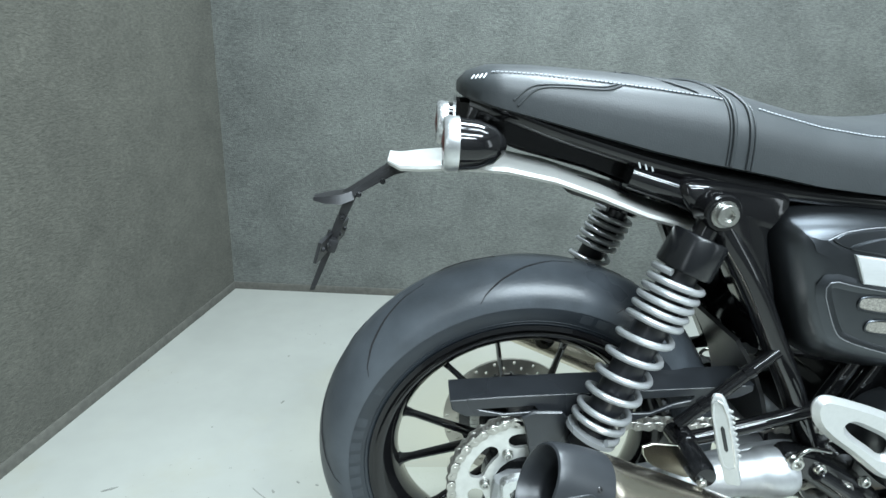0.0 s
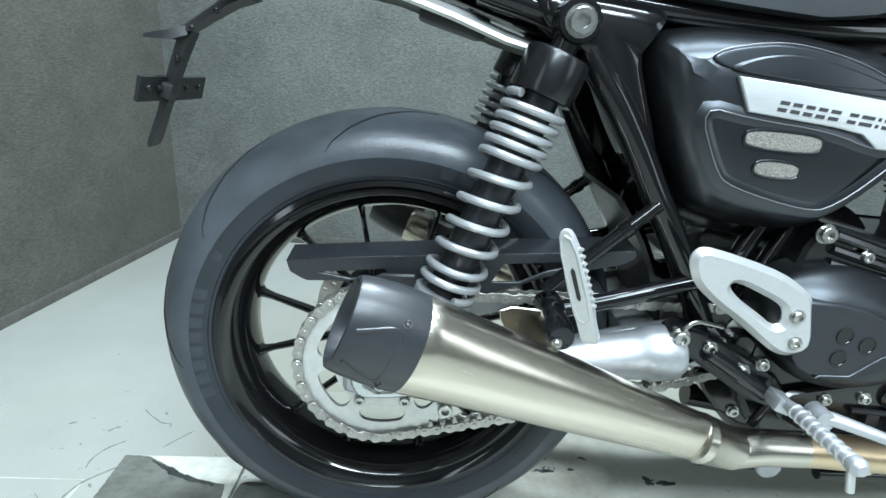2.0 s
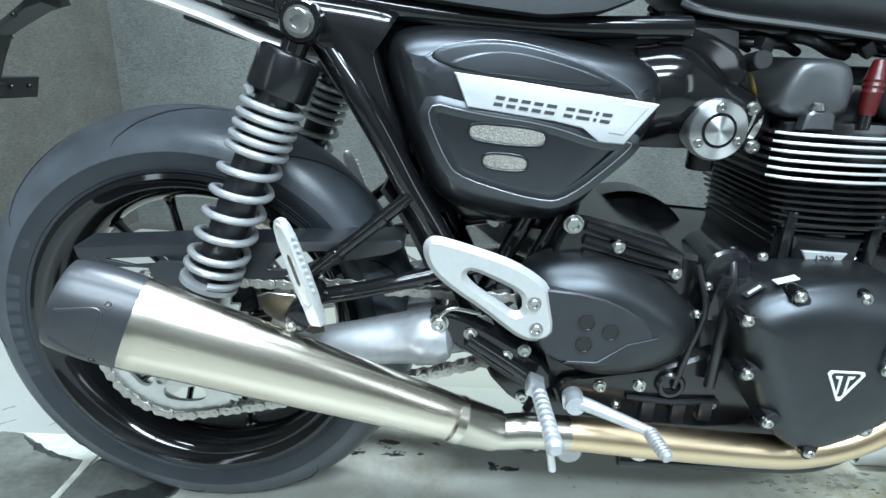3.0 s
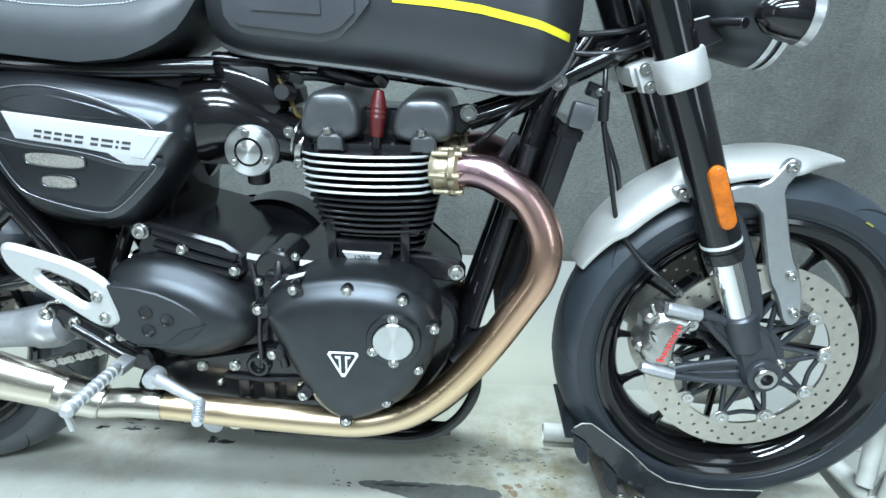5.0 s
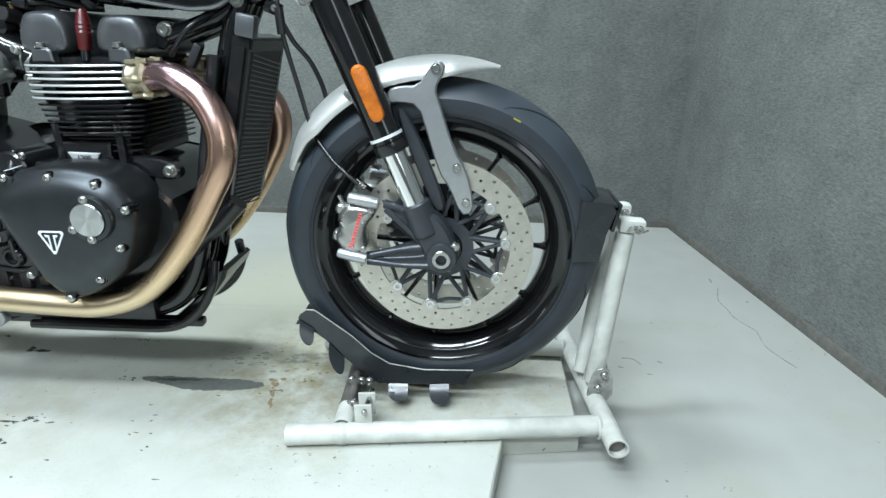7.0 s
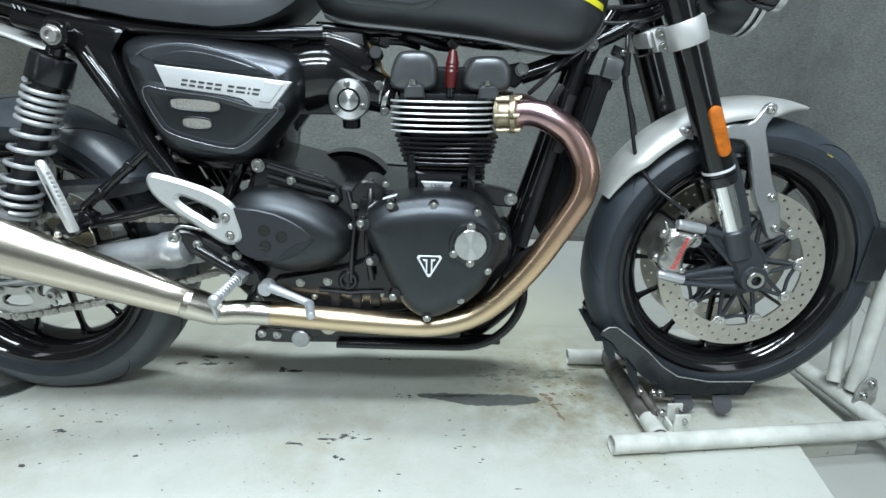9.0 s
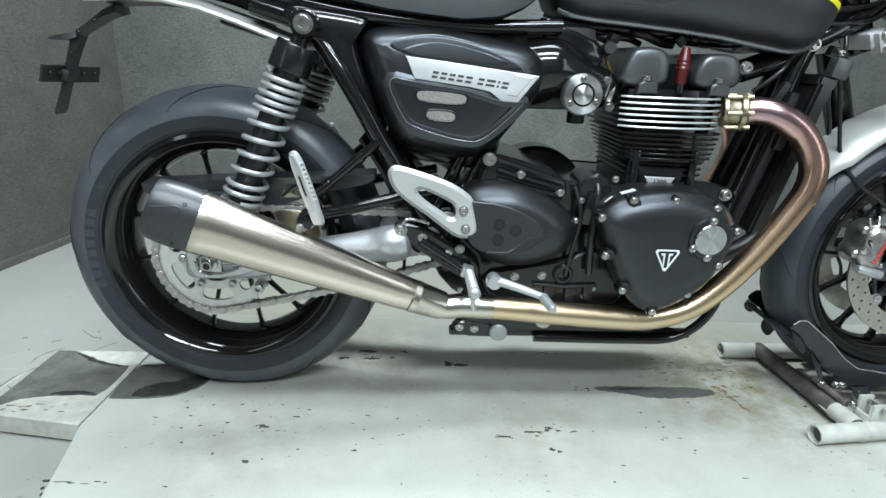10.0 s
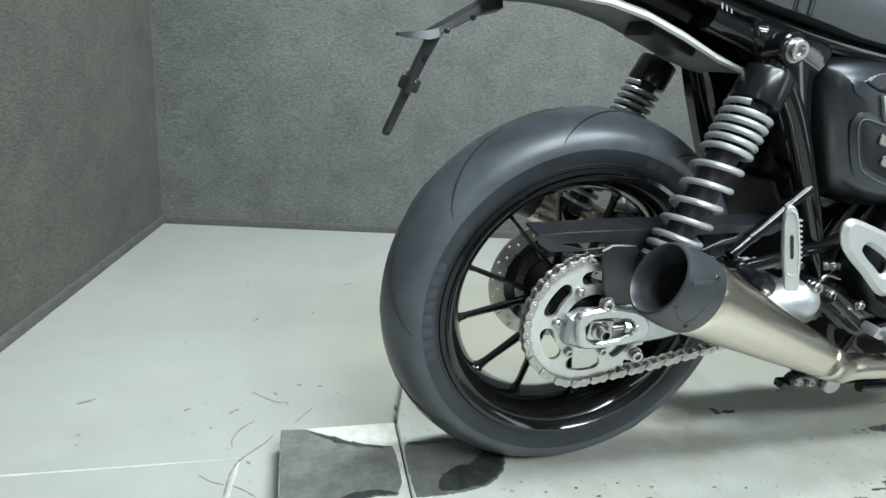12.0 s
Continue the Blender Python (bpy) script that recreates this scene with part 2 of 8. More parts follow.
def painted_floor(name, chips):
    """Off-white floor paint, scuffed; chips: how much bare grey shows through."""
    m = material(name, (0.405, 0.415, 0.375) if chips else (0.284, 0.288, 0.262), 0.42, vary=0.07, scale=12, bump=0.06, bump_scale=60, big=1.1, rough_vary=0.12)
    nt = m.node_tree
    b = nt.nodes["Principled BSDF"]
    tc = nt.nodes.new("ShaderNodeTexCoord")

    def noise_node(s, d, rough=0.6):
        n = nt.nodes.new("ShaderNodeTexNoise")
        n.inputs["Scale"].default_value, n.inputs["Detail"].default_value, n.inputs["Roughness"].default_value = s, d, rough
        nt.links.new(tc.outputs["Object"], n.inputs["Vector"])
        return n

    def ramp(src, lo, hi):
        r = nt.nodes.new("ShaderNodeMapRange")
        r.inputs["From Min"].default_value, r.inputs["From Max"].default_value = lo, hi
        nt.links.new(src, r.inputs["Value"])
        return r.outputs[0]

    def mix(fac, colour):
        x = nt.nodes.new("ShaderNodeMix")
        x.data_type = "RGBA"
        nt.links.new(fac, x.inputs["Factor"])
        nt.links.new(b.inputs["Base Color"].links[0].from_socket, x.inputs["A"])
        x.inputs["B"].default_value = (*colour, 1)
        nt.links.new(x.outputs["Result"], b.inputs["Base Color"])

    dirt, speck, area = noise_node(4.5, 8, 0.7), noise_node(60, 4, 0.65), noise_node(2.3, 3)
    half = nt.nodes.new("ShaderNodeMath")
    half.operation = "MULTIPLY"
    nt.links.new(ramp(dirt.outputs[0], 0.52, 0.85), half.inputs[0])
    half.inputs[1].default_value = 0.62
    mix(half.outputs[0], (0.27, 0.26, 0.20))
    both = nt.nodes.new("ShaderNodeMath")
    both.operation = "MULTIPLY"
    nt.links.new(ramp(speck.outputs[0], 0.68 - 0.03 * chips, 0.70 - 0.03 * chips), both.inputs[0])
    nt.links.new(ramp(area.outputs[0], 0.50, 0.62), both.inputs[1])
    mix(both.outputs[0], (0.07, 0.07, 0.065))
    # olive-yellow tone round two centres behind the motorcycle, fading outwards
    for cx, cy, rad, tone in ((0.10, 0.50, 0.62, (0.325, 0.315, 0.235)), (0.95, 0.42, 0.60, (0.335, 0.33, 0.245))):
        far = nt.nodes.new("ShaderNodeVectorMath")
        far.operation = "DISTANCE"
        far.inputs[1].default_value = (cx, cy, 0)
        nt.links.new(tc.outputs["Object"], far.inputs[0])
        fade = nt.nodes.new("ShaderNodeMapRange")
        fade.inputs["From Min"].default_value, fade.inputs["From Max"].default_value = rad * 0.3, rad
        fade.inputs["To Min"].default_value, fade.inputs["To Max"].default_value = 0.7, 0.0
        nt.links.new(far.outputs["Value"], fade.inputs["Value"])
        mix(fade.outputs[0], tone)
    if chips:
        grain, patch = noise_node(190, 4, 0.8), noise_node(5.0, 4)
        both2 = nt.nodes.new("ShaderNodeMath")
        both2.operation = "MULTIPLY"
        nt.links.new(ramp(grain.outputs[0], 0.56, 0.72), both2.inputs[0])
        nt.links.new(ramp(patch.outputs[0], 0.42, 0.72), both2.inputs[1])
        mix(both2.outputs[0], (0.17, 0.16, 0.12))
        # brown oily staining spreads round the wheel stand
        for cx, cy, rad, tone in ((1.10, -0.01, 0.34, (0.22, 0.195, 0.12)), (1.50, 0.05, 0.30, (0.29, 0.26, 0.18)), (0.30, 0.08, 0.24, (0.27, 0.25, 0.20)), (0.62, -0.16, 0.30, (0.345, 0.335, 0.28)), (0.05, -0.22, 0.30, (0.35, 0.34, 0.29))):
            far = nt.nodes.new("ShaderNodeVectorMath")
            far.operation = "DISTANCE"
            far.inputs[1].default_value = (cx, cy, 0)
            nt.links.new(tc.outputs["Object"], far.inputs[0])
            fade = nt.nodes.new("ShaderNodeMapRange")
            fade.inputs["From Min"].default_value, fade.inputs["From Max"].default_value = rad * 0.2, rad
            fade.inputs["To Min"].default_value, fade.inputs["To Max"].default_value = 1.0, 0.0
            nt.links.new(far.outputs["Value"], fade.inputs["Value"])
            blotch = noise_node(16, 6, 0.7)
            mulb = nt.nodes.new("ShaderNodeMath")
            mulb.operation = "MULTIPLY"
            nt.links.new(fade.outputs[0], mulb.inputs[0])
            nt.links.new(ramp(blotch.outputs[0], 0.36, 0.62), mulb.inputs[1])
            mix(mulb.outputs[0], tone)
            flecks = noise_node(75, 5, 0.75)
            mulc = nt.nodes.new("ShaderNodeMath")
            mulc.operation = "MULTIPLY"
            nt.links.new(mulb.outputs[0], mulc.inputs[0])
            nt.links.new(ramp(flecks.outputs[0], 0.62, 0.70), mulc.inputs[1])
            mix(mulc.outputs[0], (0.07, 0.065, 0.05))
    return m


CARPET = carpet()
# Same carpet; the left wall's browner, dimmer light is put into its colour.
CARPET_LEFT_LIT = carpet((0.074, 0.073, 0.060))
FLOORPAINT = painted_floor("off_white_floor_paint", 0.0)
BOARDPAINT = painted_floor("worn_off_white_board_paint", 1.0)
BARE = material("bare_grey_board", (0.108, 0.111, 0.096), 0.45, vary=0.3, scale=110, bump=0.2, bump_scale=160, big=28)
BAREDARK = material("oily_bare_board", (0.030, 0.032, 0.031), 0.45, vary=0.6, scale=60, bump=0.12, bump_scale=200, big=9)
BAREMID = material("grey_bare_board", (0.092, 0.096, 0.086), 0.45, vary=0.3, scale=90, bump=0.15, bump_scale=180, big=24)
FLAKE = material("thin_rubbed_paint", (0.20, 0.205, 0.165), 0.6, vary=0.4, scale=120)
OLDPAINT = material("flaking_cream_paint", (0.43, 0.43, 0.375), 0.6, vary=0.3, scale=45, bump=0.3, bump_scale=150)
RUST = material("rust_stain", (0.185, 0.135, 0.082), 0.7, vary=0.5, scale=40)
SCUFF = material("black_scuff", (0.05, 0.05, 0.048), 0.7, vary=0.4, scale=80)
FARWALL = material("grey_wall_paint", (0.085, 0.087, 0.085), 0.85, vary=0.05)
CEILINGPAINT = material("white_ceiling_paint", (0.42, 0.425, 0.415), 0.8, vary=0.04)


# ---- mesh tools ----
def keeper(parent):
    """The thing or part that a new piece belongs to: no more than thing, part and sub-part."""
    while parent is not None and parent.parent is not None and parent.parent.parent is not None:
        parent = parent.parent
    return parent


def part(name, bm, mat, parent=None, label="", sharp=32):
    """One mesh object from a bmesh, under a thing or a part."""
    bmesh.ops.recalc_face_normals(bm, faces=bm.faces)
    me = bpy.data.meshes.new(name)
    bm.to_mesh(me)
    bm.free()
    me.materials.append(mat)
    me.polygons.foreach_set("use_smooth", [True] * len(me.polygons))
    me.set_sharp_from_angle(angle=radians(sharp))
    ob = new(name, me)
    parent = keeper(parent)
    if parent is not None:
        ob.parent = parent
        if parent.type == "EMPTY":
            ob.matrix_parent_inverse = Matrix.Translation(-parent.location)
    if label:
        ob["label"] = label
    return ob


def thing(name, at, label, category, group=""):
    ob = new(name)
    ob.location, ob.empty_display_size = at, 0.1
    return tagged(ob, label, category, group)


def V(*a):
    return Vector(a)


def basis(d):
    d = d.normalized()
    u = d.orthogonal().normalized() if abs(d.y) < 0.99 else Vector((1, 0, 0))
    return d, u, d.cross(u)


def ring_faces(bm, a, b):
    n = len(a)
    for i in range(n):
        bm.faces.new((a[i], a[(i + 1) % n], b[(i + 1) % n], b[i]))


def lathe(bm, prof, origin=(0, 0, 0), axis=(0, 1, 0), seg=48, closed=False, arc=None):
    """Turn a profile of (radius, place along the axis)."""
    o = Vector(origin)
    d, u, v = basis(Vector(axis))
    rings = []
    for r, a in prof:
        if r < 1e-5:
            rings.append([bm.verts.new(o + d * a)])
        else:
            rings.append([bm.verts.new(o + d * a + (u * math.cos(t) + v * math.sin(t)) * r) for t in (2 * math.pi * i / seg for i in range(seg))])
    pairs = list(zip(rings, rings[1:])) + ([(rings[-1], rings[0])] if closed else [])
    for a, b in pairs:
        if len(a) == 1 and len(b) > 1:
            for i in range(seg):
                bm.faces.new((a[0], b[i], b[(i + 1) % seg]))
        elif len(b) == 1 and len(a) > 1:
            for i in range(seg):
                bm.faces.new((a[i], a[(i + 1) % seg], b[0]))
        elif len(a) > 1:
            ring_faces(bm, a, b)
    return bm


def rod(bm, p0, p1, r0, r1=None, seg=20, bevel=0.0):
    """A straight round bar with shut, slightly rounded ends."""
    p0, p1 = Vector(p0), Vector(p1)
    r1 = r0 if r1 is None else r1
    n = (p1 - p0).length
    b = min(bevel or 0.12 * min(r0, r1), 0.4 * n)
    return lathe(bm, [(0, 0), (r0 - b, 0), (r0, b), (r1, n - b), (r1 - b, n), (0, n)], p0, p1 - p0, seg)


def spline(pts, n=8):
    """A smooth line through the points."""
    pts = [Vector(p) for p in pts]
    ext = [2 * pts[0] - pts[1], *pts, 2 * pts[-1] - pts[-2]]
    out = []
    for a, b, c, d in zip(ext, ext[1:], ext[2:], ext[3:]):
        for k in range(n):
            t = k / n
            out.append(0.5 * ((2 * b) + (c - a) * t + (2 * a - 5 * b + 4 * c - d) * t * t + (3 * b - 3 * c + d - a) * t ** 3))
    return out + [pts[-1]]


def tube(bm, pts, r, seg=14, caps=True, flat=1.0):
    """A round bar along a line; r: one radius, or one for each point."""
    pts = [Vector(p) for p in pts]
    rs = [r] * len(pts) if isinstance(r, (int, float)) else [np.interp(i / (len(pts) - 1), np.linspace(0, 1, len(r)), r) for i in range(len(pts))]
    rings, u = [], None
    for i, p in enumerate(pts):
        d = (pts[min(i + 1, len(pts) - 1)] - pts[max(i - 1, 0)]).normalized()
        u = d.orthogonal().normalized() if u is None else (u - d * u.dot(d)).normalized()
        v = d.cross(u)
        rings.append([bm.verts.new(p + (u * math.cos(t) + v * math.sin(t) * flat) * rs[i]) for t in (2 * math.pi * k / seg for k in range(seg))])
    for a, b in zip(rings, rings[1:]):
        ring_faces(bm, a, b)
    if caps:
        bm.faces.new(rings[0][::-1])
        bm.faces.new(rings[-1])
    return bm


def box(bm, centre, size, turn=(0, 0, 0), bevel=0.0):
    made = bmesh.ops.create_cube(bm, size=1.0, matrix=pose(*centre, *turn) @ Matrix.Diagonal((*size, 1)))
    if bevel:
        es = list({e for v in made["verts"] for e in v.link_edges})
        bmesh.ops.bevel(bm, geom=es, offset=bevel, segments=2, profile=0.6, affect="EDGES")
    return bm


def soft(pts, rounds=2, keep=0.25):
    """Corners of a closed outline cut and cut again."""
    pts = [Vector(p) for p in pts]
    for _ in range(rounds):
        out = []
        for a, b in zip(pts, pts[1:] + pts[:1]):
            out += [a.lerp(b, keep), a.lerp(b, 1 - keep)]
        pts = out
    return pts


def wound(pts):
    area = sum(a.x * b.y - b.x * a.y for a, b in zip(pts, pts[1:] + pts[:1]))
    return pts if area > 0 else pts[::-1]


def inset(pts, d):
    out, n = [], len(pts)
    for i in range(n):
        a, b, c = pts[i - 1], pts[i], pts[(i + 1) % n]
        e, f = (b - a).normalized(), (c - b).normalized()
        m = (Vector((-e.y, e.x)) + Vector((-f.y, f.x)))
        m = m.normalized() if m.length > 1e-6 else Vector((-e.y, e.x))
        out.append(b + m * d / max(0.5, m.dot(Vector((-e.y, e.x)))))
    return out


def shell(bm, outline, rings, flat_axis="y", tilt=None):
    """A solid over an outline in (x, z): rings of (inset, share of size, y), from the back face to the front face."""
    pts = wound([Vector(p) for p in outline])
    c = sum(pts, Vector((0, 0))) / len(pts)
    loops = []
    for ins, share, y in rings:
        ps = [c + (p - c) * share for p in (inset(pts, ins) if ins else pts)]
        loops.append([bm.verts.new((p.x, y + (tilt(p.x, p.y) if tilt else 0), p.y)) for p in ps])
    for a, b in zip(loops, loops[1:]):
        ring_faces(bm, a, b)
    bm.faces.new(loops[0])
    bm.faces.new(loops[-1][::-1])
    return bm


def plate(bm, outline, y0, y1, bevel=0.002):
    """A flat plate with softened front edges; y0 is its face."""
    s = 1 if y1 > y0 else -1
    return shell(bm, outline, [(bevel, 1, y1), (0, 1, y1 - s * bevel), (0, 1, y0 + s * bevel), (bevel, 1, y0)])


def resample(pts, n):
    pts = wound([Vector(p) for p in pts])
    c = sum(pts, Vector((0, 0))) / len(pts)
    start = max(range(len(pts)), key=lambda i: (pts[i] - c).normalized().dot(Vector((-1, 0.2)).normalized()))
    pts = pts[start:] + pts[:start]
    cum = [0.0]
    for a, b in zip(pts, pts[1:] + pts[:1]):
        cum.append(cum[-1] + (b - a).length)
    xs = [p.x for p in pts] + [pts[0].x]
    ys = [p.y for p in pts] + [pts[0].y]
    return [Vector((np.interp(s, cum, xs), np.interp(s, cum, ys))) for s in np.linspace(0, cum[-1], n, endpoint=False)]


def window_plate(bm, outer, inner, y0, y1, bevel=0.002, n=64):
    """A plate with one opening through it."""
    s = 1 if y1 > y0 else -1
    loops = []
    for pts, sign in ((resample(outer, n), 1), (resample(inner, n), -1)):
        prof = [(bevel * sign, y1), (0, y1 - s * bevel), (0, y0 + s * bevel), (bevel * sign, y0)]
        if sign < 0:
            prof = prof[::-1]
        for d, y in prof:
            loops.append([bm.verts.new((p.x, y, p.y)) for p in inset(pts, d)])
    for a, b in zip(loops, loops[1:] + loops[:1]):
        ring_faces(bm, a, b)
    return bm


def loft(bm, sections, caps=True):
    rings = [[bm.verts.new(p) for p in s] for s in sections]
    for a, b in zip(rings, rings[1:]):
        ring_faces(bm, a, b)
    if caps:
        bm.faces.new(rings[0][::-1])
        bm.faces.new(rings[-1])
    return bm


def bolt_mesh(name, r, h, mat, socket=True):
    bm = bmesh.new()
    prof = [(0, 0.002), (r * 1.25, 0.002), (r * 1.25, -0.001), (r, -0.001), (r, -h + 0.001), (r - 0.001, -h)]
    prof += [(r * 0.55, -h), (r * 0.5, -h * 0.45), (0, -h * 0.45)] if socket else [(r * 0.5, -h - 0.0015), (0, -h - 0.002)]
    lathe(bm, prof, seg=14)
    bmesh.ops.recalc_face_normals(bm, faces=bm.faces)
    me = bpy.data.meshes.new(name)
    bm.to_mesh(me)
    bm.free()
    me.materials.append(mat)
    me.polygons.foreach_set("use_smooth", [True] * len(me.polygons))
    me.set_sharp_from_angle(angle=radians(35))
    return me


BOLT_C = bolt_mesh("bolt", 0.0056, 0.0045, STEEL)
BOLT_XL = bolt_mesh("bolt", 0.0130, 0.010, STEEL)
BOLT_S, BOLT_M, BOLT_L = bolt_mesh("bolt", 0.0048, 0.005, STEEL), bolt_mesh("bolt", 0.0067, 0.006, STEEL), bolt_mesh("bolt", 0.0095, 0.009, STEEL)


def bolt(me, x, y, z, parent, turn=(0, 0, 0), name="bolt"):
    parent = keeper(parent)
    ob = new(name, me)
    ob.parent = parent
    if parent.type == "EMPTY":
        ob.matrix_parent_inverse = Matrix.Translation(-parent.location)
    ob.matrix_basis = pose(x, y, z, *turn)
    return ob


# ---- the booth ----
BACK_L, BACK_R = V(-0.885, 1.425), V(2.235, 1.195)
FRONT_L, FRONT_R = V(-1.63, -3.0), V(2.63, -3.0)
FLOOR_Z, HIGH = -0.045, 2.6


def wall(name, a, b, label, mat=None):
    mat = mat or CARPET
    bm = bmesh.new()
    d = (b - a).normalized()
    out = Vector((-d.y, d.x)) * 0.1
    ring = [a - d * 0.0, b + d * 0.0, b + out, a + out]
    lo = [bm.verts.new((p.x, p.y, FLOOR_Z - 0.05)) for p in ring]
    hi = [bm.verts.new((p.x, p.y, HIGH)) for p in ring]
    ring_faces(bm, lo, hi)
    bm.faces.new(lo[::-1])
    bm.faces.new(hi)
    return tagged(part(name, bm, mat), label, "wall", kind="structure")


wall("wall_back", BACK_L, BACK_R, "grey speckled carpet-covered booth wall behind the motorcycle")
wall("wall_left", FRONT_L, BACK_L, "grey carpet-covered side wall of the booth, its browner light in the colour", CARPET_LEFT_LIT)
wall("wall_right", BACK_R, FRONT_R, "grey speckled carpet-covered side wall of the booth")
# Unseen wall added across the open front; its dark tone keeps reflections low.
wall("wall_front", FRONT_R, FRONT_L, "unseen plain dark grey wall added to close the booth", FARWALL)

bm = bmesh.new()
box(bm, (0.5, -0.9, FLOOR_Z - 0.05), (5.2, 5.4, 0.1))
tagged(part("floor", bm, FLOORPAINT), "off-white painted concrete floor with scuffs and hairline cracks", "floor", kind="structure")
bm = bmesh.new()
box(bm, (0.5, -0.9, HIGH + 0.05), (5.2, 5.4, 0.1))
tagged(part("ceiling", bm, CEILINGPAINT), "plain white ceiling closing the booth", "ceiling", kind="structure")


def skirting(name, a, b):
    bm = bmesh.new()
    d = (b - a).normalized()
    n = Vector((d.y, -d.x))
    sec = [(0.0, 0.0), (0.007, 0.0), (0.007, 0.022), (0.004, 0.028), (0.0, 0.029)]
    loops = [[(p.x + n.x * o, p.y + n.y * o, FLOOR_Z + h) for o, h in sec] for p in (a, b)]
    loft(bm, loops)
    return tagged(part(name, bm, CARPET_EDGE), "dark folded carpet edge along the foot of the wall", "baseboard", kind="structure")


CARPET_EDGE = material("dark_carpet_edge", (0.07, 0.068, 0.058), 0.95, vary=0.4, scale=60, bump=0.5, bump_scale=250)
for nm, a, b in (("baseboard_back", BACK_L, BACK_R), ("baseboard_left", FRONT_L, BACK_L), ("baseboard_right", BACK_R, FRONT_R)):
    skirting(nm, a, b)


# ---- the raised board under the motorcycle ----
def prism(bm, pts, z0, z1, bevel=0.003):
    pts = wound([Vector(p) for p in pts])
    loops = [[bm.verts.new((p.x, p.y, z)) for p in (inset(pts, i) if i else pts)] for i, z in ((0, z0), (0, z1 - bevel), (bevel, z1))]
    for a, b in zip(loops, loops[1:]):
        ring_faces(bm, a, b)
    bm.faces.new(loops[0][::-1])
    bm.faces.new(loops[-1])
    return bm


def blot(name, pts, z, mat, parent, rounds=2, jag=0.004, label=""):
    """A thin uneven film lying on the board."""
    rng = random.Random(len(pts) * 7 + int(abs(pts[0][0]) * 1000))
    ps = soft(pts, rounds)
    fine = []
    for a, b in zip(ps, ps[1:] + ps[:1]):
        k = max(1, int((b - a).length / 0.006))
        fine += [a.lerp(b, i / k) + Vector((rng.uniform(-jag, jag), rng.uniform(-jag, jag))) for i in range(k)]
    bm = bmesh.new()
    prism(bm, fine, z - 0.002, z + 0.0012, 0.0003)
    return part(name, bm, mat, parent, label)


def chip(x, y, w, d):
    """A small ragged hole through the paint, w long and d deep, broken into two or three bits."""
    rng = random.Random(int((x + 3) * 7919 + (y + 3) * 104729))
    for k in range(1 if w < 0.009 else 2 if w < 0.025 else 3):
        f = 0.5 if k == 0 else rng.uniform(0.2, 0.45)
        cx, cy = x + (rng.uniform(-0.5, 0.5) * w if k else 0), y + (rng.uniform(-0.5, 0.5) * d if k else 0)
        pts = [(cx + w * f * rng.uniform(0.35, 1.1) * math.cos(t), cy + d * f * rng.uniform(0.35, 1.1) * math.sin(t)) for t in (i * math.pi / 7 for i in range(14))]
        blot("paint_chip", pts, -0.0006, SCUFF, board, 0, min(w, d) * 0.12)


board = thing("base_board", (0.6, -0.1, 0), "low painted board under the motorcycle, paint worn through", "board")
bm = bmesh.new()
prism(bm, [(-0.176, 0.30), (-0.236, 0.092), (-0.247, -0.19), (-0.15, -0.62), (1.46, -0.62), (1.509, -0.30), (1.528, -0.185), (1.665, -0.165), (1.665, 0.30)], -0.044, 0.0)
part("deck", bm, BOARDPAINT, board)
block = thing("end_block", (-0.35, -0.03, 0), "loose square board end with cream paint worn to grey", "board")
bm = bmesh.new()
prism(bm, [(-0.448, 0.090), (-0.452, -0.155), (-0.2495, -0.190), (-0.2405, 0.090)], -0.038, 0.001, 0.003)
part("block", bm, OLDPAINT, block)
blot("worn_patch", [(-0.4465, 0.0865), (-0.4465, 0.0865), (-0.41, 0.086), (-0.40, 0.083), (-0.33, 0.040), (-0.27, 0.022), (-0.252, 0.02), (-0.255, -0.098), (-0.31, -0.094), (-0.40, -0.105), (-0.425, -0.128), (-0.436, -0.138), (-0.4495, -0.136), (-0.4495, -0.136)], 0.001, BARE, block, 1, 0.0009)
blot("worn_patch", [(-0.236, 0.020), (-0.222, 0.030), (-0.14, 0.034), (-0.07, 0.012), (-0.060, -0.02), (-0.067, -0.055), (-0.10, -0.090), (-0.15, -0.104), (-0.235, -0.106), (-0.240, -0.100)], 0.0, BAREMID, board, 1, 0.0012)
blot("worn_patch", [(0.770, -0.046), (0.82, -0.04), (0.913, -0.041), (1.0, -0.042), (1.05, -0.056), (1.03, -0.076), (0.96, -0.084), (0.90, -0.086), (0.83, -0.066), (0.80, -0.06)], 0.0, BAREMID, board, 1, 0.0022)
for x, y, w, d in ((1.066, -0.055, 0.020, 0.026), (1.072, -0.085, 0.016, 0.030), (1.079, -0.118, 0.011, 0.034), (1.055, -0.040, 0.026, 0.012), (1.078, -0.035, 0.016, 0.014), (1.086, -0.075, 0.008, 0.012)):
    rng = random.Random(int(x * 5000))
    blot("rust_stain", [(x + w * 0.5 * rng.uniform(0.4, 1.1) * math.cos(t) - 0.25 * d * math.sin(t) * 0.5, y + d * 0.5 * rng.uniform(0.5, 1.1) * math.sin(t)) for t in (i * math.pi / 6 for i in range(12))], -0.0008, RUST, board, 0, 0.0012)
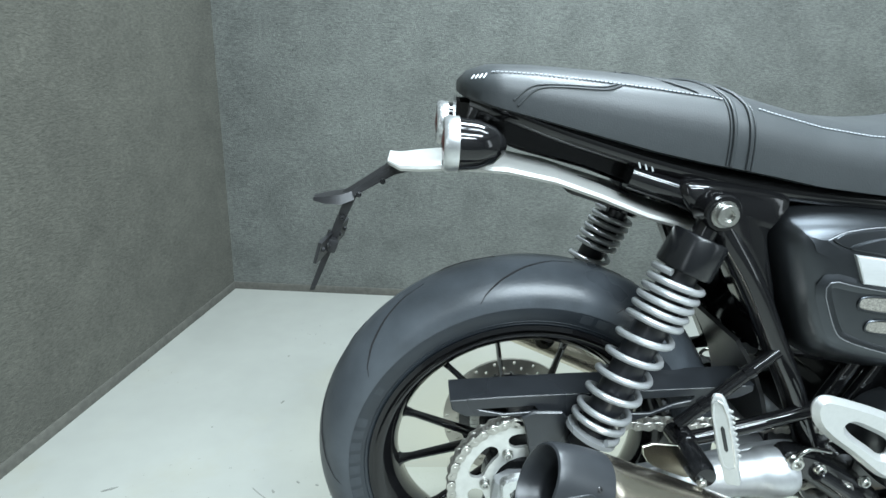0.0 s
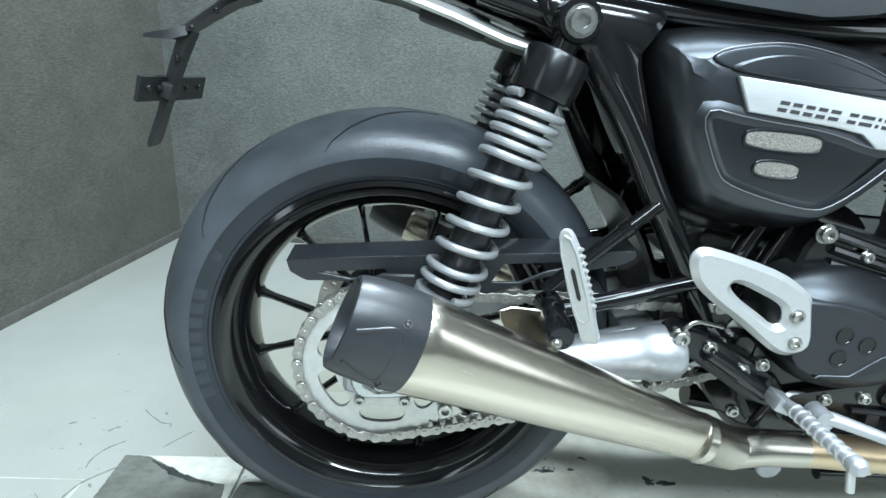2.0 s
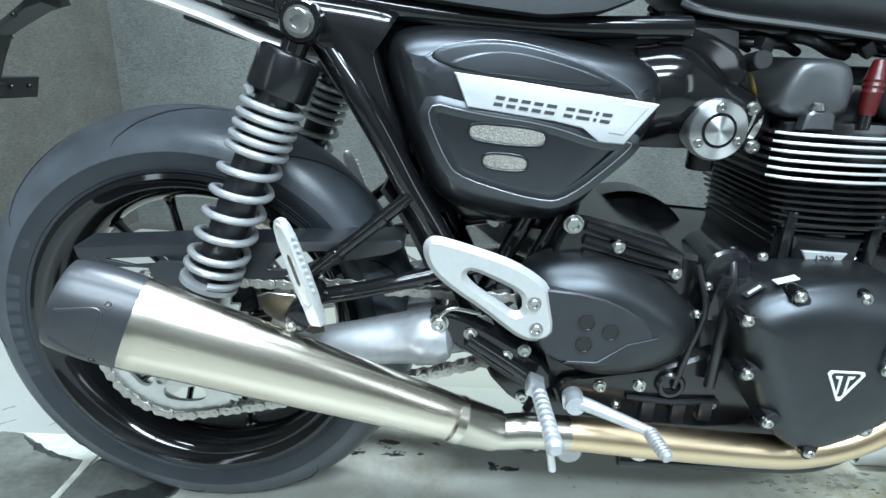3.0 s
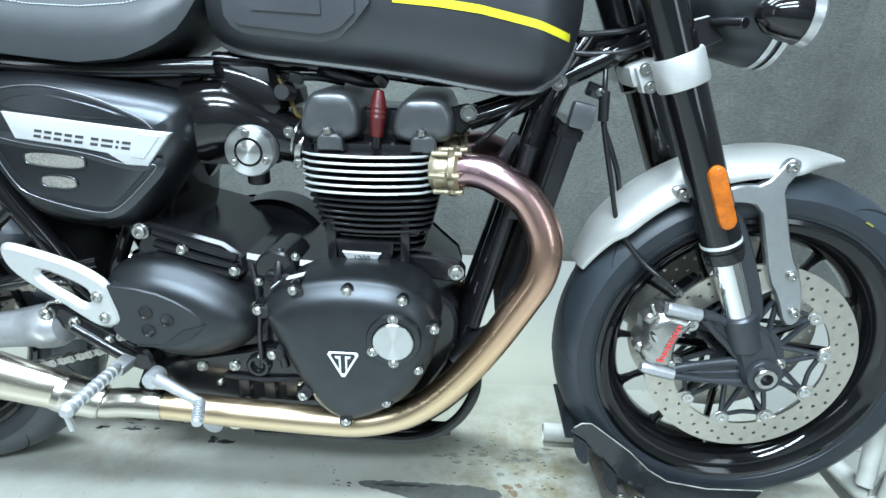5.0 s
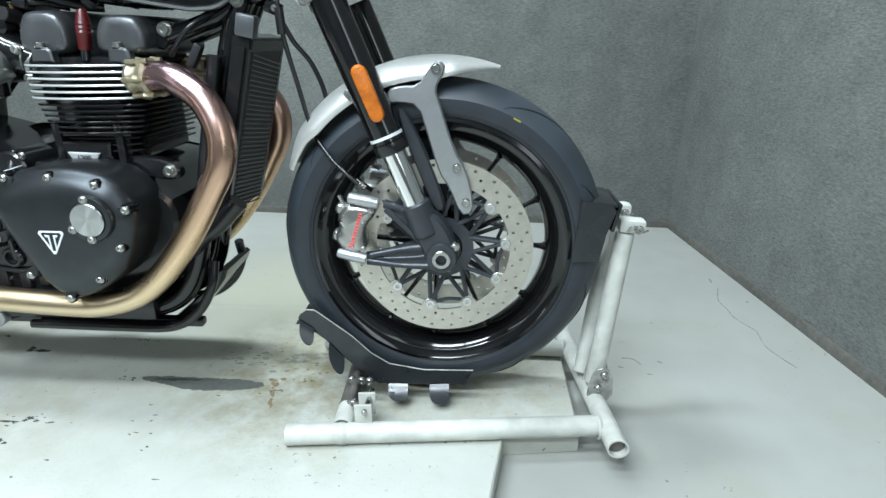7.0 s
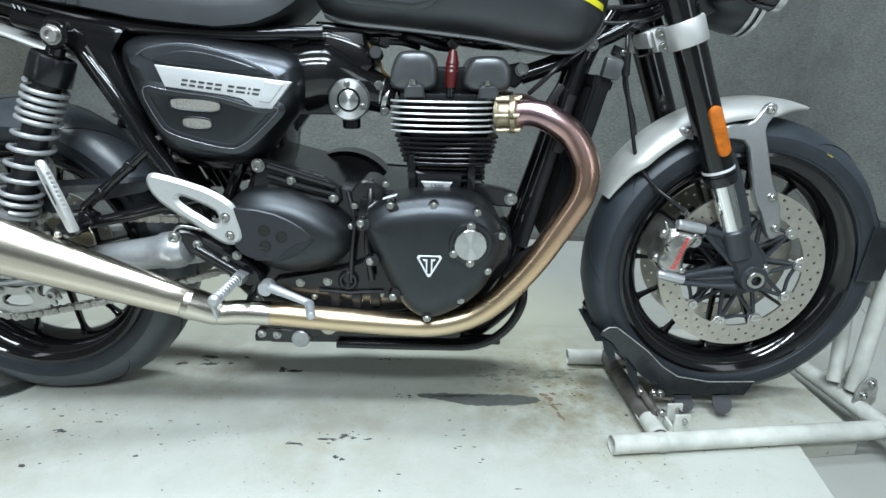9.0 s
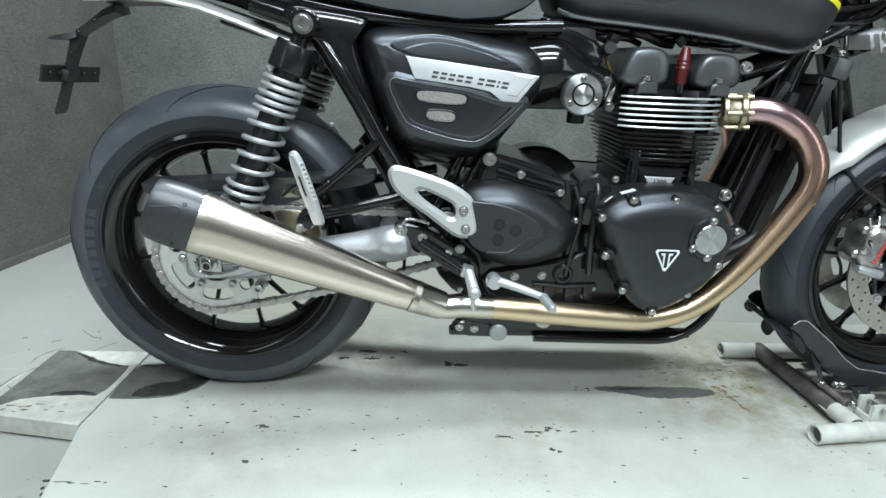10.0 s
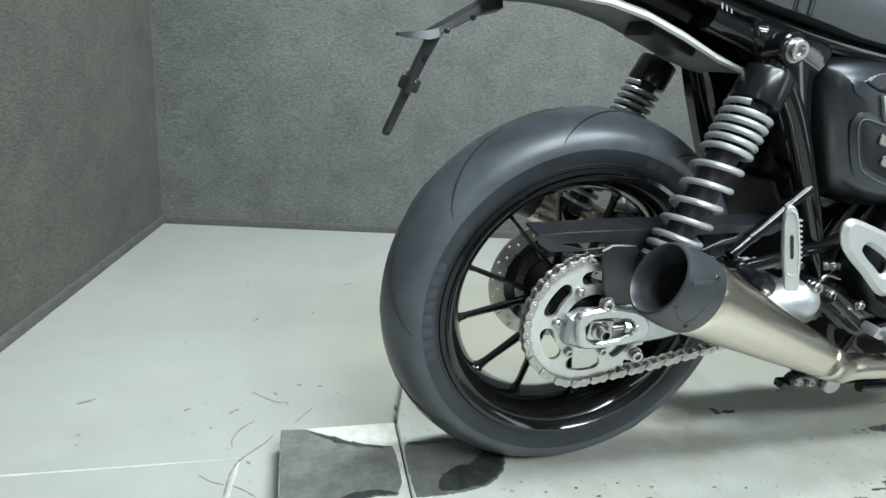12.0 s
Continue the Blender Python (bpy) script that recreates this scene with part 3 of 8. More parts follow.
# oily black left on the bare board, ragged
for pts, top, on in (([(-0.200, -0.098), (-0.15, -0.100), (-0.10, -0.086), (-0.070, -0.052), (-0.064, -0.02), (-0.080, 0.008), (-0.10, -0.012), (-0.125, -0.040), (-0.16, -0.046), (-0.19, -0.065)], 0.0005, board), ([(-0.232, 0.021), (-0.22, 0.027), (-0.14, 0.030), (-0.085, 0.012), (-0.090, 0.004), (-0.14, 0.020), (-0.22, 0.018)], 0.0005, board),
                     ([(-0.360, -0.088), (-0.33, -0.080), (-0.28, -0.082), (-0.262, -0.096), (-0.31, -0.093), (-0.35, -0.098)], 0.0015, block), ([(-0.405, 0.081), (-0.36, 0.058), (-0.32, 0.036), (-0.27, 0.021), (-0.275, 0.016), (-0.33, 0.030), (-0.37, 0.052)], 0.0015, block),
                     ([(0.80, -0.052), (0.86, -0.047), (0.92, -0.047), (0.90, -0.052), (0.84, -0.056)], 0.0005, board)):
    blot("oil_stain", pts, top, BAREDARK, on, 1, 0.0026)
rng = random.Random(31)
for _ in range(34):
    x, y, w = rng.gauss(1.05, 0.055), rng.gauss(0.050, 0.024), rng.uniform(0.008, 0.036)
    d = w * rng.uniform(0.3, 0.6)
    blot("bare_fleck", [(x + w * 0.5 * rng.uniform(0.3, 1.1) * math.cos(t), y + d * 0.5 * rng.uniform(0.3, 1.1) * math.sin(t)) for t in (i * math.pi / 7 for i in range(14))], -0.0008, FLAKE, board, 0, 0.0012)
for x, y, w, d in ((-0.20, -0.03, 0.03, 0.012), (-0.15, -0.02, 0.02, 0.010), (-0.17, 0.005, 0.016, 0.006), (-0.115, 0.005, 0.012, 0.008), (-0.236, 0.100, 0.007, 0.030), (-0.230, 0.135, 0.006, 0.020)):
    chip(x, y, w, d)
# brown flaking along the block's worn edge
rng = random.Random(12)
for k in range(16):
    x, y, w = rng.uniform(-0.445, -0.300), rng.gauss(-0.142, 0.008), rng.uniform(0.005, 0.022)
    blot("paint_fleck", [(x + w * 0.5 * rng.uniform(0.4, 1.1) * math.cos(t), y + w * 0.13 * rng.uniform(0.4, 1.1) * math.sin(t)) for t in (i * math.pi / 6 for i in range(12))], 0.0004, RUST if k % 2 else BARE, block, 0, 0.0008)
# a broken crack in the paint, and scattered chips: x, y, length, depth
for x, y, w, d in ((-0.218, -0.339, 0.012, 0.004), (-0.195, -0.343, 0.022, 0.002), (-0.175, -0.345, 0.016, 0.0025), (-0.152, -0.347, 0.018, 0.0012), (-0.133, -0.342, 0.016, 0.0022), (-0.120, -0.344, 0.007, 0.003), (-0.213, -0.356, 0.005, 0.009), (-0.207, -0.370, 0.004, 0.008),
                   (-0.116, -0.166, 0.010, 0.003), (0.036, -0.121, 0.008, 0.005), (0.154, -0.161, 0.014, 0.005), (0.099, -0.193, 0.020, 0.010), (0.091, -0.292, 0.012, 0.009), (0.118, -0.285, 0.007, 0.004), (0.027, -0.271, 0.005, 0.009), (-0.021, -0.353, 0.010, 0.003)):
    chip(x, y, w, d)
for x, y, w, d in ((0.350, -0.164, 0.007, 0.005), (0.277, -0.261, 0.010, 0.008), (0.555, -0.219, 0.036, 0.005), (0.615, -0.204, 0.048, 0.004), (0.646, -0.193, 0.016, 0.013), (0.662, -0.200, 0.012, 0.007), (0.690, -0.203, 0.010, 0.005), (0.638, -0.255, 0.012, 0.010), (0.651, -0.262, 0.014, 0.006), (0.758, -0.298, 0.010, 0.004), (0.729, -0.340, 0.006, 0.005),
                   (0.364, -0.346, 0.004, 0.003), (0.215, 0.071, 0.030, 0.014), (0.272, 0.103, 0.034, 0.014), (0.280, 0.070, 0.048, 0.012), (0.330, 0.074, 0.014, 0.010), (0.355, 0.105, 0.018, 0.012), (0.460, 0.050, 0.026, 0.018), (0.485, 0.044, 0.030, 0.014), (0.505, 0.046, 0.008, 0.006), (0.966, -0.100, 0.008, 0.004), (1.217, -0.110, 0.012, 0.005), (0.964, -0.330, 0.012, 0.003)):
    chip(x, y, w, d)
for cx, cy, sx, sy, n in ((0.06, -0.19, 0.11, 0.05, 14), (0.30, -0.20, 0.14, 0.07, 12), (0.12, -0.13, 0.10, 0.03, 6), (0.62, -0.20, 0.09, 0.02, 10), (0.70, 0.105, 0.08, 0.004, 9), (0.27, 0.09, 0.08, 0.03, 10), (0.75, -0.05, 0.03, 0.012, 6), (0.87, -0.215, 0.03, 0.04, 10), (1.00, 0.05, 0.09, 0.05, 22), (1.12, 0.0, 0.06, 0.05, 12), (1.07, -0.09, 0.02, 0.04, 6)):
    rng = random.Random(int(cx * 997 + cy * 113) + n)
    for _ in range(n):
        x, y, s = rng.gauss(cx, sx * 0.6), rng.gauss(cy, sy * 0.6), rng.uniform(0.0010, 0.0032)
        a = [(x + s * rng.uniform(0.3, 2.2) * math.cos(t), y + s * rng.uniform(0.2, 0.8) * math.sin(t)) for t in (i * math.pi / 4.5 for i in range(9))]
        blot("paint_fleck", a, -0.0006, SCUFF, board, 0, 0.0012)

marks = bpy.data.objects["floor"]


def mark(name, pts, width, mat, z=FLOOR_Z):
    bm = bmesh.new()
    line = spline([V(x, y, 0) for x, y in pts], 5)
    up = []
    rng = random.Random(int(abs(pts[0][0]) * 999))
    for i, q in enumerate(line):
        d = (line[min(i + 1, len(line) - 1)] - line[max(i - 1, 0)]).normalized()
        w = width * rng.uniform(0.35, 1.0) * (0.3 if i in (0, len(line) - 1) else 1)
        n = V(-d.y, d.x, 0) * w
        up.append((bm.verts.new(q + n + V(0, 0, z + 0.0008)), bm.verts.new(q - n + V(0, 0, z + 0.0008)), bm.verts.new(q - n + V(0, 0, z - 0.001)), bm.verts.new(q + n + V(0, 0, z - 0.001))))
    for a, b in zip(up, up[1:]):
        ring_faces(bm, a, b)
    return part(name, bm, mat, marks)


SOFTSCUFF = material("faint_grey_scuff", (0.16, 0.16, 0.145), 0.7, vary=0.5, scale=90)
HAIR = material("hairline_crack", (0.17, 0.16, 0.14), 0.9, vary=0.6, scale=50)
JOINT = material("pale_floor_joint", (0.405, 0.41, 0.37), 0.6, vary=0.2, scale=60)
for pts, w in (([(-0.508, 0.283), (-0.480, 0.258), (-0.455, 0.240), (-0.436, 0.238)], 0.0013), ([(-0.436, 0.238), (-0.434, 0.225)], 0.0012), ([(-0.463, 0.276), (-0.456, 0.268)], 0.0030), ([(-0.414, 0.303), (-0.406, 0.297)], 0.0028), ([(-0.370, 0.292), (-0.362, 0.290)], 0.0022), ([(-0.422, 0.167), (-0.400, 0.196), (-0.384, 0.216)], 0.0010),
               ([(-0.547, 0.209), (-0.538, 0.220), (-0.528, 0.224)], 0.0026), ([(-0.632, 0.230), (-0.620, 0.236)], 0.0020), ([(-0.497, 0.183), (-0.522, 0.160), (-0.534, 0.130), (-0.532, 0.106)], 0.0016), ([(-0.461, 0.136), (-0.478, 0.112), (-0.515, 0.075), (-0.530, 0.040), (-0.536, -0.013)], 0.0018), ([(-0.505, 0.068), (-0.498, 0.060)], 0.0028), ([(-0.578, 0.172), (-0.573, 0.168)], 0.0024),
               ([(-0.582, 0.045), (-0.560, 0.026), (-0.539, 0.016)], 0.0010), ([(-0.525, 0.012), (-0.505, -0.002), (-0.486, -0.020)], 0.0012)):
    mark("scuff_mark", pts, w, SOFTSCUFF)
for pts, w in (([(-0.553, 0.868), (-0.548, 0.874)], 0.003), ([(-0.517, 0.608), (-0.511, 0.622)], 0.003), ([(-0.370, 0.650), (-0.366, 0.654)], 0.003), ([(-0.670, 0.500), (-0.667, 0.503)], 0.003), ([(-0.267, 0.836), (-0.236, 0.855)], 0.0012), ([(-0.830, 0.272), (-0.800, 0.286)], 0.004)):
    mark("scuff_mark", pts, w, SOFTSCUFF)
mark("floor_crack", [(2.205, 0.602), (2.172, 0.513), (2.173, 0.449), (2.171, 0.404), (2.185, 0.356), (2.196, 0.322), (2.185, 0.24), (2.21, 0.15)], 0.0016, HAIR)
mark("floor_crack", [(1.819, 0.170), (1.844, 0.167), (1.859, 0.142)], 0.0016, HAIR)
for pts, w in (([(1.803, 0.132), (1.814, 0.127)], 0.0014), ([(1.900, 0.160), (1.910, 0.153)], 0.003), ([(2.203, 0.667), (2.200, 0.639)], 0.004), ([(2.245, 0.506), (2.252, 0.500)], 0.004), ([(1.862, 0.104), (1.873, 0.101)], 0.002)):
    mark("scuff_mark", pts, w, SOFTSCUFF)
mark("floor_joint", [(-1.05, 0.085), (-0.77, 0.08), (-0.517, 0.077)], 0.003, JOINT)
mark("floor_joint", [(-0.517, 0.077), (-0.54, -0.10), (-0.556, -0.27), (-0.57, -0.40)], 0.003, JOINT)


MID = -0.024  # the motorcycle's middle plane


def side(s, d):
    """A part's place across the motorcycle: d on the near side, its mirror on the far side."""
    return -d if s < 0 else d + 2 * MID


# ---- wheel chock stand ----
stand = thing("wheel_chock", (1.45, -0.05, 0), "white tubular steel wheel chock gripping the front tyre", "wheel stand")
bm = bmesh.new()


def open_pipe(bm, p0, p1, r, w=0.003, seg=20):
    p0, p1 = Vector(p0), Vector(p1)
    n = (p1 - p0).length
    return lathe(bm, [(r, 0), (r, n), (r - w, n), (r - w, 0)], p0, p1 - p0, seg, closed=True)


part("side_tube", open_pipe(bmesh.new(), (1.150, -0.232, 0.019), (1.70, -0.172, 0.019), 0.0185), STANDWHITE, stand)
part("side_tube", open_pipe(bmesh.new(), (1.135, 0.100, 0.019), (1.69, 0.095, 0.019), 0.0185), STANDWHITE, stand)
part("cross_tube", open_pipe(bmesh.new(), (1.717, -0.234, 0.019), (1.672, 0.20, 0.019), 0.0185), STANDWHITE, stand)
part("cross_tube", open_pipe(bmesh.new(), (1.245, -0.215, 0.024), (1.228, 0.10, 0.024), 0.0170), STANDDARK, stand, "cross tube worn to dark bare steel")
part("painted_sleeve", open_pipe(bmesh.new(), (1.245, -0.214, 0.024), (1.2425, -0.158, 0.024), 0.0182), STANDWHITE, stand)
part("paint_remnant", tube(bmesh.new(), [V(1.2425 - 0.0160 + 0.0012 * math.sin(5 * k), -0.160 + 0.0117 * k, 0.0215 + 0.0008 * math.sin(3 * k)) for k in range(18)], 0.0026, 6), STANDWHITE, stand, "flaking white paint left along the tube")
for y0, y1 in ((-0.075, -0.040), (-0.040, 0.066)):
    post = part("post", rod(bmesh.new(), (1.702 if y1 < 0 else 1.684, y0, 0.045), (1.739, y1, 0.337), 0.0168 if y1 < 0 else 0.0150), STANDWHITE, stand)
    bm = bmesh.new()
    box(bm, (1.748, y1, 0.352), (0.046, 0.034, 0.024), (0, 4, 0), 0.006)
    part("cap", bm, STANDWHITE, post)
    bolt(BOLT_M, 1.758, y1 - 0.018, 0.348, post)
    bm = bmesh.new()
    tube(bm, spline([V(1.738, y1 - 0.020, 0.345), V(1.742, y1 - 0.023, 0.354), V(1.752, y1 - 0.024, 0.355), V(1.757, y1 - 0.022, 0.347), V(1.764, y1 - 0.022, 0.345), V(1.774, y1 - 0.020, 0.348)], 4), 0.0017, 8)
    part("split_pin", bm, STEEL, post)
    if y1 > 0:
        continue
    for s in (-1, 1):
        bm = bmesh.new()
        plate(bm, soft([(1.685, 0.02), (1.735, 0.02), (1.73, 0.085), (1.705, 0.095), (1.69, 0.07)], 1), y0 - 0.024 * s - 0.002, y0 - 0.024 * s + 0.003, 0.001)
        part("hinge_bracket", bm, STANDWORN, stand)
    for dx, dz in ((1.705, 0.05), (1.715, 0.078)):
        bolt(BOLT_M, dx, y0 - 0.026, dz, stand)
for p0, p1, r in ((V(1.698, -0.177, 0.019), V(1.690, -0.178, 0.019), 0.0205), (V(1.256, -0.2215, 0.019), V(1.236, -0.2235, 0.019), 0.0195), (V(1.672, 0.096, 0.019), V(1.664, 0.096, 0.019), 0.0205)):
    bm = bmesh.new()
    d = p1 - p0
    lathe(bm, [(r - 0.002, 0), (r, d.length * 0.3), (r + 0.0004, d.length * 0.6), (r - 0.002, d.length)], p0, d, 20, closed=True)
    part("weld_bead", bm, STANDWHITE, stand)
for p, d in ((V(1.717, -0.234, 0.019), V(-0.103, 0.99, 0)), (V(1.150, -0.232, 0.019), V(0.99, 0.108, 0))):
    part("pipe_bore", lathe(bmesh.new(), [(0, 0.012), (0.0154, 0.012), (0.0154, 0.030), (0, 0.030)], p, d, 20), STANDDARK, stand, "rusty inside of the open pipe end")
# front jaw that holds the tyre
bm = bmesh.new()
for s in (-1, 1):
    outline = [(1.650, 0.407), (1.702, 0.401), (1.710, 0.388), (1.696, 0.345), (1.688, 0.297), (1.640, 0.293)]
    plate(bm, outline, side(s, 0.085), side(s, 0.080), 0.001)
box(bm, (1.690, -0.024, 0.400), (0.042, 0.118, 0.005), (0, 6, 0), 0.001)
box(bm, (1.712, -0.024, 0.375), (0.006, 0.112, 0.050), (0, 12, 0), 0.001)
part("jaw", bm, STANDBLACK, stand, "black steel jaw plate")
# cradle under the tyre
TOP = [(1.150, 0.188), (1.162, 0.197), (1.177, 0.197), (1.187, 0.190), (1.244, 0.146), (1.279, 0.111), (1.313, 0.089), (1.379, 0.078), (1.471, 0.080)]
FOOT = [(1.146, 0.180), (1.149, 0.176), (1.160, 0.167), (1.174, 0.159), (1.228, 0.099), (1.247, 0.083), (1.290, 0.046), (1.350, 0.046), (1.455, 0.049)]
bm = bmesh.new()
for (x0, z0), (x1, z1) in zip(TOP[1:6], TOP[2:7]):
    # the sheet that joins both walls, behind the tyre
    lo, hi = V(x0 - 0.022, 0, z0 - 0.030), V(x1 - 0.022, 0, z1 - 0.030)
    loft(bm, [[V(p.x, y, p.z), V(p.x - 0.002, y, p.z - 0.002)] + [V(q.x - 0.002, y, q.z - 0.002), V(q.x, y, q.z)] for p, q in ((lo, hi),) for y in (-0.101, 0.053)])
cradle = part("cradle", bm, STANDBLACK, stand, "shiny black folded steel wheel cradle")
for s in (-1, 1):
    bm = bmesh.new()
    out, inn = side(s, 0.1045), side(s, 0.1012)
    loft(bm, [[V(p[0], out, p[1]), V(p[0], inn, p[1]), V(q[0], inn, q[1]), V(q[0], out, q[1])] for p, q in zip(TOP, FOOT)])
    part("cradle_wall", bm, STANDBLACK, cradle)
    part("cradle_lip", tube(bmesh.new(), [V(x, side(s, 0.1042), z + 0.0004) for x, z in TOP], 0.0010, 6), STANDWORN, cradle, "pale line along the wall's top edge")
    for r0, r1, tip in (((1.149, 0.176), (1.174, 0.159), (1.164, 0.137)), ((1.201, 0.131), (1.228, 0.099), (1.216, 0.081)), ((1.310, 0.046), (1.347, 0.047), (1.331, 0.020)), ((1.389, 0.047), (1.426, 0.049), (1.409, 0.017))):
        r0, r1, tip = Vector(r0), Vector(r1), Vector(tip)
        mid, half = (r0 + r1) / 2, (r1 - r0) / 2
        secs = []
        for f in (-0.10, 0.0, 0.15, 0.35, 0.55, 0.72, 0.86, 0.95, 1.0):
            wide = 1.0 if f < 0.5 else max(0.12, math.sqrt(max(0.0, 1 - ((f - 0.5) / 0.5) ** 2)))
            c = mid + (tip - mid) * f
            y = 0.1045 + 0.022 * max(0.0, f) ** 0.8
            p, q = c - half * wide, c + half * wide
            secs.append([V(p.x, side(s, y), p.y), V(p.x, side(s, y - 0.003), p.y), V(q.x, side(s, y - 0.003), q.y), V(q.x, side(s, y), q.y)])
        bm = bmesh.new()
        loft(bm, secs)
        part("tongue", bm, STANDBLACK, cradle)
for y0 in (-0.212, -0.176):
    bm = bmesh.new()
    box(bm, (1.283, y0, 0.050), (0.030, 0.006, 0.044), (0, 0, 6), 0.001)
    part("hinge_bracket", bm, STANDWHITE, stand)
bm = bmesh.new()
box(bm, (1.268, -0.194, 0.030), (0.006, 0.036, 0.030), (0, 0, 6), 0.001)
part("hinge_bracket", bm, STANDWHITE, stand)
part("hinge_pin", rod(bmesh.new(), (1.286, -0.222, 0.062), (1.288, -0.150, 0.062), 0.0045), STEEL, stand)
for x, y, z in ((1.258, -0.178, 0.052), (1.262, -0.120, 0.060), (1.240, -0.110, 0.055), (1.276, -0.118, 0.058)):
    bolt(BOLT_M, x, y, z, stand)
part("hinge_rod", rod(bmesh.new(), (1.252, -0.170, 0.046), (1.244, -0.080, 0.050), 0.0075), STANDDARK, stand)

# ---- the motorcycle ----
bike = thing("motorcycle", (0.70, 0, 0), "black and silver roadster motorcycle held upright in a wheel chock", "motorcycle")
RA, FA = V(0.005, MID, 0.309), V(1.413, MID, 0.314)


def arc_bar(bm, c, r0, r1, a0, a1, y, thick, hgt, n=4):
    """One letter-like bar on a tyre's side."""
    lo, hi = [], []
    for yy, dst in ((y, lo), (y - hgt, hi)):
        for i in range(n + 1):
            t = a0 + (a1 - a0) * i / n
            dst.append((bm.verts.new((c.x + r0 * math.cos(t), yy + (0.0), c.z + r0 * math.sin(t))), bm.verts.new((c.x + r1 * math.cos(t), yy, c.z + r1 * math.sin(t)))))
    for i in range(n):
        bm.faces.new((hi[i][0], hi[i + 1][0], hi[i + 1][1], hi[i][1]))
        bm.faces.new((lo[i][0], lo[i + 1][0], hi[i + 1][0], hi[i][0]))
        bm.faces.new((lo[i][1], lo[i + 1][1], hi[i + 1][1], hi[i][1]))


def make_wheel(name, c, tyre_half, label, phase, hub_r, hub_w, tread):
    """A black cast wheel with six forked spokes, and its tyre."""
    rim_half = [(0.231, 0.0715), (0.2245, 0.0735), (0.2205, 0.0690), (0.2130, 0.0625), (0.2105, 0.0622), (0.2000, 0.0500), (0.1905, 0.0240), (0.189, 0.0)]
    w = tyre_half[0][1] / 0.060
    loop = [(r, a * w) for r, a in rim_half] + [(r, -a * w) for r, a in reversed(rim_half[:-1])] + [(0.226, -0.060 * w), (0.214, -0.050 * w), (0.199, 0), (0.214, 0.050 * w), (0.226, 0.060 * w)]
    wheel = part(name, lathe(bmesh.new(), loop, c, seg=96, closed=True), GLOSS, bike, label)
    wall_side, crown = [q for q in tyre_half if q[0] < 0.262], [q for q in tyre_half if q[0] > 0.254]
    edge = wall_side[-1]
    for sgn in (-1, 1):
        ring = [(r, sgn * a) for r, a in wall_side] + [(crown[0][0] + 0.001, sgn * crown[0][1])]
        inner = [(r - 0.004, sgn * (a - 0.006)) for r, a in reversed(wall_side[1:])] + [(wall_side[0][0], sgn * (wall_side[0][1] - 0.006))]
        part("tyre_sidewall", lathe(bmesh.new(), ring + inner, c, seg=128, closed=True), RUBBER, wheel, "black tyre sidewall", 40)
    half = [(crown[0][0] - 0.006, crown[0][1] - 0.010), (crown[0][0], crown[0][1] - 0.002)] + [(r + 0.0012, a) for r, a in crown]
    full = half + [(r, -a) for r, a in reversed(half[:-1])] + [(crown[0][0] - 0.012, 0.0)]
    part("tyre_tread", lathe(bmesh.new(), full, c, seg=144, closed=True), tread, wheel, "scuffed dark grey tyre tread", 40)
    prof_a, prof_r = [a for r, a in reversed(crown)], [r + 0.0016 for r, a in reversed(crown)]
    for k in range(9):
        for sgn in (-1, 1):
            line = []
            for f in np.linspace(0, 1, 12):
                a = prof_a[-1] * (0.15 + 0.80 * f)
                t = 2 * math.pi * (k + (0.5 if sgn > 0 else 0)) / 9 + 0.42 * f ** 0.6 + 0.05 * f * f
                r = float(np.interp(a, prof_a, prof_r))
                line.append(c + V(r * math.cos(t), sgn * a, r * math.sin(t)))
            part("tread_groove", tube(bmesh.new(), line, [0.0004, 0.0014, 0.0015, 0.0005], 5), SIPE, wheel)
    hub = [(0.02, -hub_w), (hub_r * 0.8, -hub_w), (hub_r, -hub_w * 0.8), (hub_r * 0.8, -hub_w * 0.3), (hub_r * 0.8, hub_w * 0.3), (hub_r, hub_w * 0.8), (hub_r * 0.8, hub_w), (0.02, hub_w)]
    part("hub", lathe(bmesh.new(), hub, c, seg=36, closed=True), SATIN, wheel)
    for k in range(6):
        a = phase + 2 * math.pi * k / 6
        for s in (-1, 1):
            a1, a0 = a + s * 0.245, a + s * 0.06
            bm = bmesh.new()
            p0 = c + V(math.cos(a0), 0, math.sin(a0)) * (hub_r * 0.95)
            p1 = c + V(math.cos(a1), 0, math.sin(a1)) * 0.192
            d = (p1 - p0).normalized()
            u = V(-d.z, 0, d.x)
            secs = []
            for f, wd, th in ((0, 0.0065, 0.014), (0.15, 0.0046, 0.012), (0.85, 0.0038, 0.009), (0.95, 0.005, 0.012), (1.0, 0.010, 0.018)):
                p = p0.lerp(p1, f)
                secs.append([p + u * (wd * math.cos(t)) + V(0, th * math.sin(t), 0) for t in (i * math.pi / 5 for i in range(10))])
            loft(bm, secs)
            part("spoke", bm, GLOSS, wheel)
    return wheel


